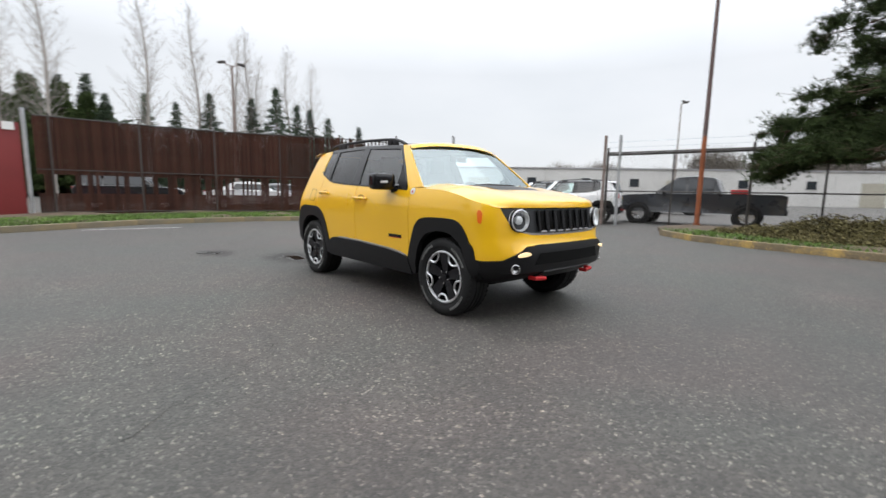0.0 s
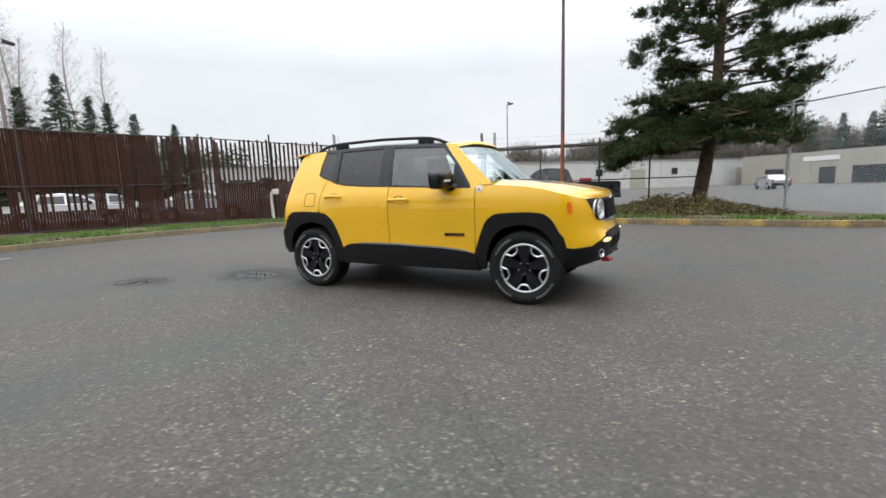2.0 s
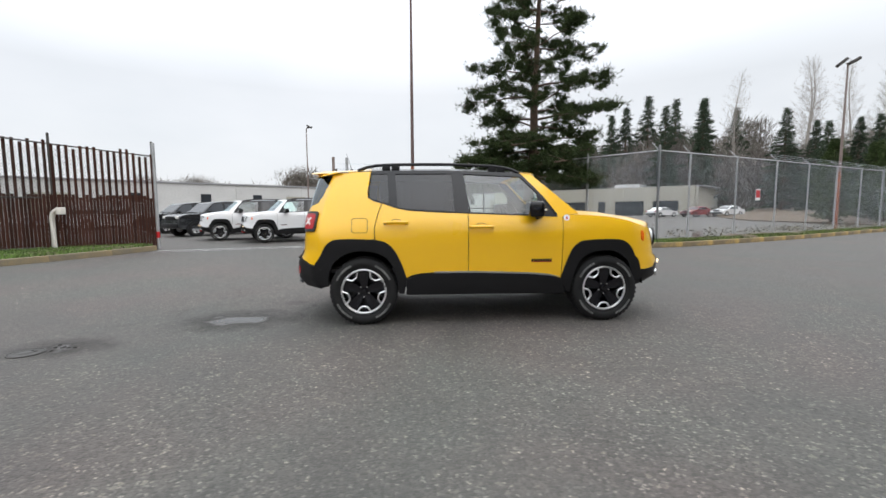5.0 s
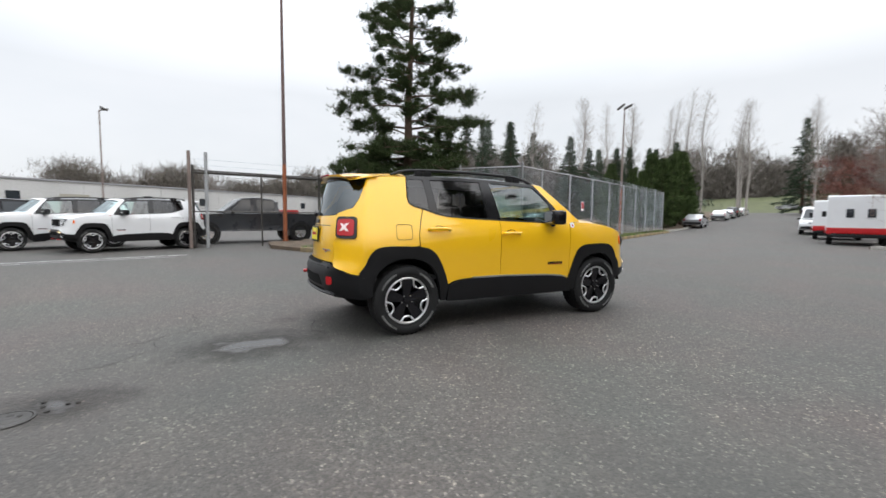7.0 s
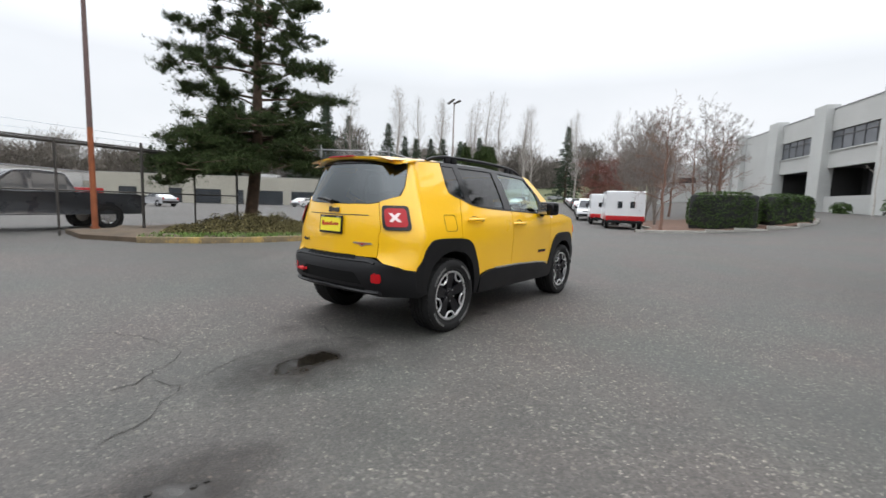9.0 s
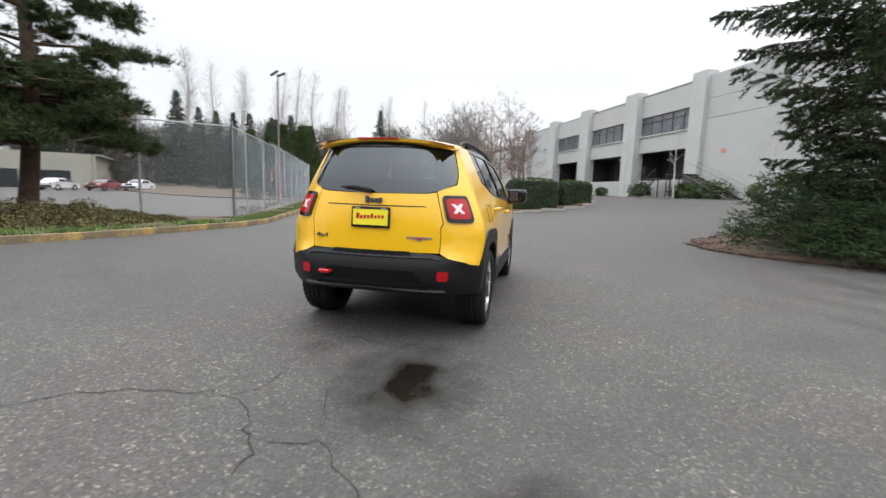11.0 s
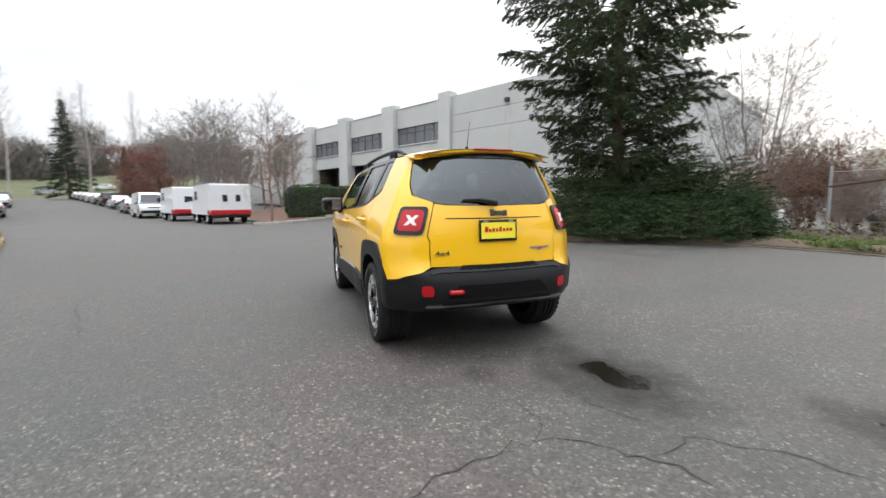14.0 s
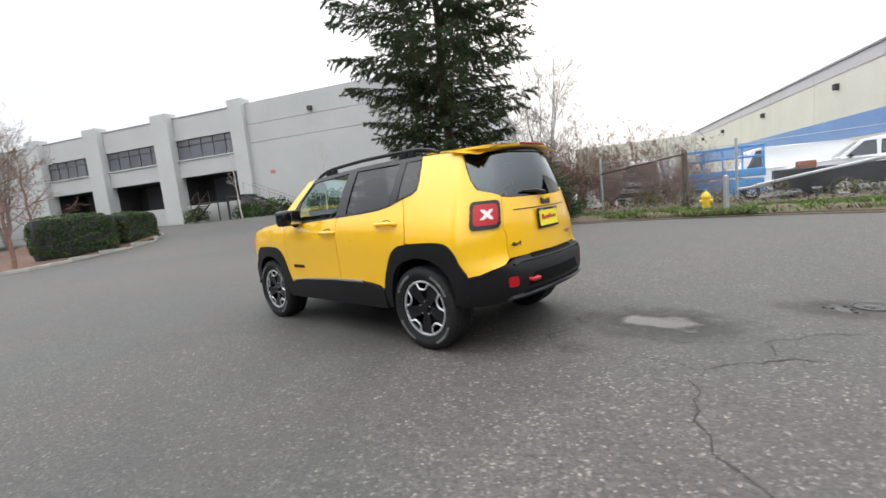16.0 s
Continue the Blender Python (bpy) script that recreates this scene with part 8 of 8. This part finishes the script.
def juniper(x, y, r, high, seed, label="sprawling dark green juniper under the spruce"):
    g = np.random.default_rng(seed)
    n = int(200 * r * r + 70)
    an, rr = g.uniform(0, 2 * np.pi, n), r * np.sqrt(g.uniform(0, 1, n))
    zz = high * (1 - (rr / r) ** 2.4) * g.uniform(0.40, 1.15, n) + 0.08
    c = np.stack([rr * np.cos(an), rr * np.sin(an), zz], 1)
    d = np.stack([np.cos(an) + g.normal(0, 0.30, n), np.sin(an) + g.normal(0, 0.30, n), g.uniform(-0.20, 0.55, n)], 1)
    d /= np.linalg.norm(d, axis=1)[:, None]
    ln = g.uniform(0.35, 0.95, n)[:, None]
    sh = thing("juniper", pose(x, y, ground_z(x, y) + 0.08), label, "shrub", "junipers")
    segs = [(np.array([0, 0, 0.0]), c[i], 0.02, 0.006) for i in range(0, n, 5)]
    v, f = limb_tubes(segs, 3)
    tagged(soup("stem_mass", v, f, BARK, sh), kind="stuff")
    side = np.cross(d, np.array([0, 0, 1.0]))
    a, b = [c], [c + d * ln]
    for sg in (-1, 1):
        for k in (0.2, 0.45, 0.7):
            p = c + d * ln * k
            a.append(p)
            b.append(p + (d * 0.7 + side * sg * 0.8 + g.normal(0, 0.15, (n, 3))) * ln * 0.30)
    v, f = plumes(np.concatenate(a), np.concatenate(b), 10, 0.085, 0.0095, 0.30, g)
    tagged(soup("foliage", v, f, NEEDLE_J, sh), kind="stuff")
    return sh


for i, (x, y, r, h) in enumerate(((6.5, -7.5, 1.25, 1.7), (5.6, -8.8, 1.35, 1.5), (5.1, -7.9, 0.8, 0.9), (4.6, -10.4, 1.45, 1.5), (7.2, -9.0, 1.6, 2.3), (6.4, -10.6, 1.9, 2.5), (4.0, -10.9, 0.9, 1.2), (7.6, -11.8, 1.9, 2.7), (5.2, -11.6, 1.5, 2.2), (4.0, -9.2, 1.0, 0.9))):
    juniper(x, y, r, h, 50 + i)

# clipped hedges
def hedge(a, b, depth, high, label, seed):
    g = np.random.default_rng(seed)
    a, b = Vector((*a, 0)), Vector((*b, 0))
    L = (b - a).length
    h = thing("hedge", Matrix.Translation((a.x, a.y, ground_z((a.x + b.x) / 2, (a.y + b.y) / 2) + 0.05)) @ Matrix.Rotation(math.atan2(b.y - a.y, b.x - a.x), 4, "Z"), label, "hedge", "clipped hedges")
    # added near-black core that stands for the shade between the leaves
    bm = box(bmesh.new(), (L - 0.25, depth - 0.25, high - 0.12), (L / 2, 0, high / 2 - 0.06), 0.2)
    part("shade_core", bm, SHADE_FILL, h)
    n = int(260 * (L * high * 2 + depth * high * 2 + L * depth) / 3)
    u = g.uniform(-1, 1, (n, 3))
    ax = g.choice(3, n, p=np.array([depth * high, L * high, L * depth * 0.8]) / (depth * high + L * high + L * depth * 0.8))
    u[np.arange(n), ax] = np.sign(u[np.arange(n), ax])
    keep = ~((ax == 2) & (u[:, 2] < 0))
    u = u[keep]
    u = np.sign(u) * np.abs(u) ** 1.0
    rr = (np.abs(u) ** 4).sum(1) ** (1 / 4)
    u = u / np.maximum(rr, 1)[:, None] ** 1
    c = np.stack([L / 2 + u[:, 0] * L / 2, u[:, 1] * depth / 2, high / 2 + u[:, 2] * high / 2], 1)
    c += np.array([[0.10 * noise.noise((p[0] * 1.2, p[1] * 1.2, p[2] * 1.2)) for _ in range(3)] for p in c]) * 0.7
    leaves = clumps("leaves", c, 5, 0.07, 0.05, LEAF_H, "", "", 1.0, h, seed)
    return h


hedge((25.4, 1.3), (25.7, -2.3), 1.5, 2.2, "clipped dark green hedge behind the kerb", 5)
hedge((26.0, -2.3), (27.6, -4.4), 1.5, 1.75, "clipped dark green hedge end block", 6)
hedge((41.0, 9.5), (47.0, 12.0), 1.6, 1.6, "low clipped roadside hedge", 7)

# shrubs by the warehouse, brown shrubs behind the verge
sh_pts = [(29.0, -10.9, 0.8), (27.6, -11.6, 1.0), (26.0, -12.2, 0.9), (22.8, -13.6, 0.9), (33.2, -9.0, 0.9), (38.0, -6.6, 0.6), (21.0, -14.2, 1.0)]
for i, (x, y, r) in enumerate(sh_pts):
    g = np.random.default_rng(70 + i)
    c = g.normal(0, 1, (46, 3))
    c = c / np.linalg.norm(c, axis=1)[:, None] * r * np.array([1, 1, 0.75]) * g.uniform(0.5, 1, (46, 1)) + np.array([0, 0, r * 0.6])
    b = thing("shrub", pose(x, y, ground_z(x, y)), "rounded grey-green shrub before the concrete wall", "shrub", "shrubs by the wall")
    clumps("leaves", c, 26, r * 0.28, 0.08, LEAF_H, "", "", 1.0, b, i)
    v, f = limb_tubes([(np.zeros(3), p * 0.8, 0.02, 0.006) for p in c[::5]], 3)
    tagged(soup("stem_mass", v, f, BARK_G, b), kind="stuff")

bare_a = bare_tree("bare_tree", 8.0, "leafless grey-brown street tree", 3, BARK_G, "bare trees", 4, 0.34, 0.22, 20, 0.09, 0.22, 1.1, 0.0064, 10)
bare_b = bare_tree("bare_tree", 9.0, "leafless tree with reddish twigs on the mulch island", 9, BARK_R, "bare trees", 1, 0.40, 0.22, 27, 0.12, 0.1, 0.50, 0.0062, 9)
birch = bare_tree("birch_tree", 7.5, "slim leafless birch with pale bark", 14, BARK_W, "birches by the wall", 1, 0.20, 0.35, 16, 0.075, 0.1, 1.2, 0.0035, 5)
tall_bare = leader_tree("alder_tree", 15.0, "tall leafless alder behind the fence", 27, BARK_P, "tall bare trees", 2.9)
bush_b = bare_tree("brown_shrub", 3.0, "dense brown leafless shrub", 41, BARK_R, "brown shrubs", 12, 0.34, 0.06, 9, 0.016, 0.32, 0.9, 0.0034, 7)
fir_a = far_fir("fir_tree", 12.0, 3.9, "dark green conifer in the distant wood", 61)
fir_b = far_fir("fir_tree", 12.0, 3.0, "slim dark conifer in the distant wood", 62)
fir_c = conifer("cypress_tree", 8.5, [(0.0, 1.9), (0.25, 2.1), (0.6, 1.35), (1.0, 0.1)], "broad bright green conifer at the road's edge", 63, 110, 0.55, 0.10, 0.3, 0.22, 0.50, 20, 0.20, 0.026, 0.0, NEEDLE_C, 0.16, "roadside conifers", 0.03)

R = random
for src, base, rows in (
    (fir_a, 12.0, ((-63, 27, 9.4), (-62.6, 29.4, 9.8), (-62, 31.8, 9.2), (-61, 34, 9.6), (-60.6, 36, 9.0), (-60, 38, 8.2), (-59, 40, 6.8), (-58, 41.6, 5.4), (-66, 30.5, 10.2), (-65, 34.5, 9.8), (-64, 38, 8.8), (29, 102, 11.6), (33, 101, 12.6), (36.5, 99, 12.2), (40, 101, 13.4), (43.5, 97, 13.0), (47, 95, 13.8), (50.5, 97, 13.2), (54, 91, 12.8), (57.5, 93, 14.0), (61, 89, 13.2), (64.5, 92, 14.0), (-43.1, 5.5, 8.9), (-44.4, 8.7, 10.4), (-48.1, 13.9, 11.2), (-47.2, 16.4, 12.7), (-51.1, 24.9, 10.7), (-56.0, 32.6, 10.9), (-55.9, -5.1, 12.0), (-57.9, -2.4, 12.6), (-55.8, -0.2, 12.7), (-50.7, 0.9, 10.1), (-54, -9.0, 12.0), (-57, -12.0, 13.0),
                    (39.5, 97.7, 20.0), (47.0, 92.4, 24.0), (54.8, 57.6, 15.5), (51.2, 47.1, 11.6), (54.3, 43.7, 11.6), (52.2, 38.4, 10.6), (57.0, 41.0, 11.0), (66.0, 44.0, 13.0), (62.0, 60.0, 14.0), (58.5, 50.0, 12.5), (75.0, 55.0, 13.0))),
    (fir_b, 12.0, ((-45.4, 3.4, 9.7), (-49.1, 19.7, 11.5), (-50.3, 21.9, 11.3), (42.9, 90.9, 22.0), (52.0, 92.1, 26.0), (57.9, 91.1, 25.0), (64.2, 90.7, 25.0), (44.3, 71.8, 19.5), (52.0, 72.7, 20.5), (97.5, 39.2, 18.5), (71.4, 22.8, 8.0), (70.0, 88.0, 22.0))),
    (fir_c, 8.5, ((34.0, 22.6, 6.8), (38.5, 24.9, 7.6), (43.3, 27.0, 8.4), (36.0, 27.5, 6.5), (48.0, 32.0, 8.0), (32.4, 23.5, 5.6), (30.6, 25.6, 6.4), (41.0, 29.2, 8.4), (46.0, 29.6, 8.8), (52.0, 34.0, 8.6), (57.0, 36.6, 9.0), (62.0, 39.5, 8.5), (-51.0, -7.0, 10.4), (-52.0, -4.6, 11.0), (-51.2, -2.4, 10.6), (-53.0, -0.4, 10.2), (-50.0, -9.4, 10.8), (-55.0, 1.2, 9.6), (-49.0, -5.6, 8.6), (-48.6, -1.4, 8.0))),
    (tall_bare, 15.0, ((-35.9, -3.4, 14.0), (-40.5, 2.9, 15.5), (-44.7, 7.6, 16.0), (-40.9, -6.0, 13.5), (-38.0, -9.0, 14.5), (-52, 15, 17.0), (-55, 21, 17.0), (-60, 27, 17.0), (70.8, 42.3, 15.0), (78, 50, 17), (84, 42, 15), (90, 47, 16), (66, 66, 18), (88, 60, 18), (80, 30, 13), (100, 52, 17), (106, 30, 15), (60, 75, 18), (72, 72, 19), (76, 62, 17), (94, 66, 18), (82, 74, 19), (69, 56, 15), (110, 44, 16), (98, 38, 14), (-33, -6, 13), (-47, 12, 15), (-58, 18, 16))),
    (bare_a, 8.0, ((31.5, 4.4, 9.5), (36.0, 6.2, 11.0), (41.0, 7.5, 12.0), (46.0, 9.4, 12.5), (52.0, 12.0, 12.0), (63.0, 17.0, 13.0), (38.0, 1.5, 11.0), (57.0, 10.0, 12.0), (-6.0, 110.0, 12.0), (-62.6, 96.5, 11.0))),
    (bare_b, 9.0, ((22.2, 2.1, 7.8), (33.0, 0.5, 8.0), (39.0, 3.0, 9.0), (44.0, 5.8, 9.5), (56.0, 19.2, 6.0))),
    (birch, 7.5, ((27.3, -10.0, 6.2), (31.6, -7.5, 5.8), (20.5, -12.6, 6.0))),
    (bush_b, 3.0, ((4.6, -15.2, 3.0), (3.2, -15.6, 2.9), (2.0, -16.6, 2.8), (0.9, -16.2, 2.2), (5.8, -15.0, 3.3), (9.6, 10.1, 0.5), (9.9, 10.2, 0.45), (0.0, -14.6, 1.9), (-0.9, -14.2, 1.8), (3.6, -16.6, 4.0), (2.4, -17.6, 4.2), (1.4, -17.4, 3.4), (4.9, -16.4, 4.4), (0.2, -16.6, 3.0), (3.0, -14.6, 2.4), (6.4, -14.6, 3.4), (5.6, -14.2, 2.8))),
):
    for x, y, h in rows:
        if src is tall_bare:
            h *= 1.25 if x < 0 else 1.55
        put_tree(src, x, y, h / base * (1.0 if src is bush_b else 0.92 if src in (bare_a, bare_b) and x > 27 else 0.92 if src in (bare_a, bare_b, birch, tall_bare) else 1.0))
yard_tree = bare_tree("bare_tree", 8.2, "multi-stemmed leafless tree behind the spruce", 77, BARK_G, "bare trees", 7, 0.40, 0.12, 18, 0.055, 0.34, 1.1, 0.0040, 8)
yard_tree.matrix_world = pose(6.9, -16.4, 0) @ Matrix.Diagonal((1.05, 1.05, 1.05, 1))
for src in (fir_a, fir_b, fir_c, tall_bare, bare_a, bare_b, birch, bush_b):
    src.matrix_world = pose(R.uniform(80, 110), R.uniform(70, 98), 3.0)


# far wooded ridge and red winter shrubs
def ridge(name, rows, count, size, material, label, seed, up=1.0):
    g = np.random.default_rng(seed)
    c = []
    for (x0, y0, x1, y1, h0, h1) in rows:
        t = g.uniform(0, 1, count)
        hh = h0 + (h1 - h0) * t
        bumpy = np.array([0.75 + 0.35 * noise.noise((v * 9, x0 * 0.1, 0.0)) + 0.25 * noise.noise((v * 31, y0 * 0.1, 3.0)) for v in t])
        n = max(6, int(math.hypot(x1 - x0, y1 - y0) / (4.0 if up < 0 else 7.0)))
        tall = g.uniform(0.55, 1.25, n + 1)
        fr = np.abs((t * n) % 1.0 * 2 - 1)
        crown = 1 - 0.75 * fr if up < 0 else 1 - 0.4 * fr ** 2
        z = hh * bumpy * tall[(t * n).astype(int)] * crown * g.uniform(0, 1, count) ** 0.9
        c.append(np.stack([x0 + (x1 - x0) * t + g.normal(0, 3, count), y0 + (y1 - y0) * t + g.normal(0, 3, count), z], 1))
    c = np.concatenate(c)
    d = np.stack([g.normal(0, 0.35, len(c)), g.normal(0, 0.35, len(c)), np.full(len(c), up)], 1)
    d /= np.linalg.norm(d, axis=1)[:, None]
    v, f = sprays(c, d, 12 if up > 0 else 9, size, size * 0.028 if up > 0 else size * 0.05, 0.4, g)
    return tagged(soup(name, v, f, material), label, "woods", kind="stuff")


# woodland browns and greens with the distance haze mixed into the colour
HAZE_BROWN = mat("haze_tinted_bare_woods", (0.155, 0.138, 0.122), 0.95, vary=0.2, scale=0.05, fine=1.0, per_island=0.5, spec=0.15)
HAZE_GREEN = mat("haze_tinted_evergreen_woods", (0.075, 0.095, 0.07), 0.95, vary=0.2, scale=0.05, fine=1.0, per_island=0.5, spec=0.15)
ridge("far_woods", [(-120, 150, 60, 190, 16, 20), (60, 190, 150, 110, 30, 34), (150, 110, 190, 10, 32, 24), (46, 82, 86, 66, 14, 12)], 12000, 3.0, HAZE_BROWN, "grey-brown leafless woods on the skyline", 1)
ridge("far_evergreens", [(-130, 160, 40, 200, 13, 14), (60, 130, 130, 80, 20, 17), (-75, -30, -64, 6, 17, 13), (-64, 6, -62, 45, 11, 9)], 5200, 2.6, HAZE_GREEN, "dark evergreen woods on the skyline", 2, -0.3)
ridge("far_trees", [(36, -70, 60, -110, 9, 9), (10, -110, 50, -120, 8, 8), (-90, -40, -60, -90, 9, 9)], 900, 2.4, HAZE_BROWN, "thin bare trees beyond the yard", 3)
c = np.stack([rng.uniform(57, 69, 160), rng.uniform(14.5, 20, 160), rng.uniform(1.5, 8.0, 160)], 1)
d = np.stack([rng.normal(0, 0.5, 160), rng.normal(0, 0.5, 160), np.full(160, 0.8)], 1)
v, f = sprays(c, d / np.linalg.norm(d, axis=1)[:, None], 90, 1.1, 0.014, 0.6, rng)
tagged(soup("red_shrubs", v, f, LEAF_RED), "red-brown winter shrubs by the parked row", "shrub", kind="stuff")
c = np.stack([rng.uniform(8.0, 28.0, 150), np.zeros(150), rng.uniform(0.15, 0.4, 150)], 1)
c[:, 1] = 9.4 + (c[:, 0] - 8.0) * 0.468 + rng.normal(0, 0.12, 150)
clumps("weeds", c, 14, 0.16, 0.04, LEAF_B, "dry weeds along the foot of the fence", "weeds", 0.8, None, 9)
c = np.stack([rng.uniform(-9.0, 3.2, 120), rng.uniform(-13.6, -12.4, 120), rng.uniform(0.15, 0.6, 120)], 1)
clumps("weeds", c, 26, 0.25, 0.05, LEAF_B, "dry weeds along the yard fence", "weeds", 0.9, None, 10)
g = np.random.default_rng(17)
c = np.stack([g.uniform(0.6, 4.8, 420), g.uniform(-17.2, -14.4, 420), np.zeros(420)], 1)
c[:, 2] = [g.uniform(0.2, 1.0) * max(0.4, 1.0 + 0.50 * (p[0] - 0.6) + 0.9 * noise.noise((p[0] * 0.9, p[1] * 0.9, 4.0))) for p in c]
clumps("bramble", c, 80, 0.32, 0.022, BRAMBLE, "tangled brown winter bramble behind the yard fence", "bramble", 0.9, None, 19)
g = np.random.default_rng(31)
c = np.stack([g.uniform(3.9, 11.0, 4200), g.uniform(-10.6, -4.9, 4200), np.zeros(4200)], 1)
c = np.array([p for p in c if inside(MULCH_BED, p[0] + g.normal(0, 0.14), p[1] + g.normal(0, 0.14))])
c[:, 2] = [ground_z(p[0], p[1]) + (0.07 if inside(MULCH_BED, p[0], p[1]) else 0.015) for p in c]
clumps("bark_mulch", c, 3, 0.06, 0.035, MULCH, "scattered red-brown bark mulch and leaves", "mulch", 0.5, None, 11)


# ==== marks on the asphalt ====
def crack(pts, wide, seed):
    """A jagged open crack: a thin dark ribbon just over the surface."""
    g = random.Random(seed)
    fine = []
    for a, b in zip(pts, pts[1:]):
        n = max(2, int((Vector(b) - Vector(a)).length / 0.07))
        for k in range(n):
            fine.append(Vector(a).lerp(Vector(b), k / n) + Vector((g.gauss(0, 0.020), g.gauss(0, 0.020))))
    fine.append(Vector(pts[-1]))
    bm = bmesh.new()
    left, right = [], []
    for i, p in enumerate(fine):
        d = (fine[min(i + 1, len(fine) - 1)] - fine[max(i - 1, 0)]).normalized()
        n = Vector((-d.y, d.x)) * wide * g.uniform(0.2, 1.15) * (0.3 if i in (0, len(fine) - 1) else 1)
        for side, store in ((1, left), (-1, right)):
            q = p + n * side * 0.5
            store.append(bm.verts.new((q.x, q.y, ground_z(q.x, q.y) + 0.004)))
    for i in range(len(fine) - 1):
        bm.faces.new((left[i], left[i + 1], right[i + 1], right[i]))
    o = part("crack", bm, CRACK, None, "", False)
    return tagged(o, "jagged dark crack in the worn asphalt", "crack", "asphalt cracks", "structure")


for i, (pts, wide) in enumerate((
    ([(-3.70, 1.50), (-3.43, 1.27), (-3.30, 0.95), (-3.20, 0.55), (-3.21, 0.32), (-3.42, 0.10), (-3.56, -0.06), (-3.80, -0.11)], 0.010),
    ([(-3.56, -0.06), (-3.50, -0.19), (-3.46, -0.32), (-3.56, -0.45), (-3.64, -0.55), (-3.76, -0.66), (-4.00, -0.78)], 0.011),
    ([(-3.46, -0.32), (-3.28, -0.24), (-3.12, -0.17), (-2.94, -0.11), (-2.63, -0.02)], 0.008),
    ([(-3.22, 0.42), (-3.04, 0.26), (-2.80, 0.30)], 0.006),
    ([(1.06, -2.26), (1.26, -2.50), (1.46, -2.70), (1.60, -2.92), (1.78, -3.15), (1.95, -3.4)], 0.005),
    ([(1.5, 4.06), (0.68, 3.71), (-0.14, 3.40)], 0.010),
    ([(-2.10, 0.30), (-2.02, 0.05), (-2.12, -0.20), (-2.05, -0.45)], 0.011),
    ([(-2.12, -0.20), (-2.30, -0.35), (-2.40, -0.52)], 0.006),
)):
    crack(pts, wide, i)
manhole = thing("manhole_cover", pose(-4.06, -1.56, 0.003), "worn round iron manhole cover in broken damp asphalt", "manhole cover")
part("frame", lathe(bmesh.new(), [(0.130, -0.02), (0.130, 0.004), (0.118, 0.005), (0.114, -0.01)], 32), IRON, manhole)
part("lid", lathe(bmesh.new(), [(0.112, -0.02), (0.112, 0.003), (0.085, 0.004), (0.080, 0.001), (0.05, 0.001), (0.045, 0.004), (0.0001, 0.004)], 32), IRON, manhole)
for k in range(7):
    g = random.Random(k + 90)
    rub = thing("asphalt_chunk", pose(-3.93 + g.uniform(-0.16, 0.2), -1.42 + g.uniform(-0.12, 0.1), 0.0), "loose broken asphalt chip by the manhole", "rubble", "asphalt chips")
    bm = bmesh.new()
    bmesh.ops.create_icosphere(bm, subdivisions=1, radius=0.015)
    for v in bm.verts:
        v.co = Vector((v.co.x * g.uniform(0.8, 1.5), v.co.y * g.uniform(0.8, 1.5), (v.co.z + 0.006) * 0.5))
    part("chip", bm, CRACK, rub, "", False)


def stripe(a, b, wide, label):
    a, b = Vector((*a, 0.004)), Vector((*b, 0.004))
    d = (b - a).normalized()
    n = Vector((-d.y, d.x, 0)) * wide / 2
    bm = bmesh.new()
    n_seg = max(2, int((b - a).length / 0.4))
    rows = []
    for k in range(n_seg + 1):
        p = a.lerp(b, k / n_seg)
        rows.append([bm.verts.new(p + n * random.uniform(0.8, 1.0)), bm.verts.new(p - n * random.uniform(0.8, 1.0))])
    for p, q in zip(rows, rows[1:]):
        bm.faces.new((p[0], p[1], q[1], q[0]))
    o = part("paint_line", bm, LINE, None, "", False)
    return tagged(o, label, "road marking", "worn paint lines", "structure")


stripe((-8.7, 8.2), (-4.0, 9.5), 0.10, "worn pale line across the gateway")
stripe((-8.6, 7.7), (-4.2, 9.0), 0.06, "worn pale line across the gateway")
stripe((-9.75, -3.0), (-9.5, -0.9), 0.10, "short worn white line near the kerb")
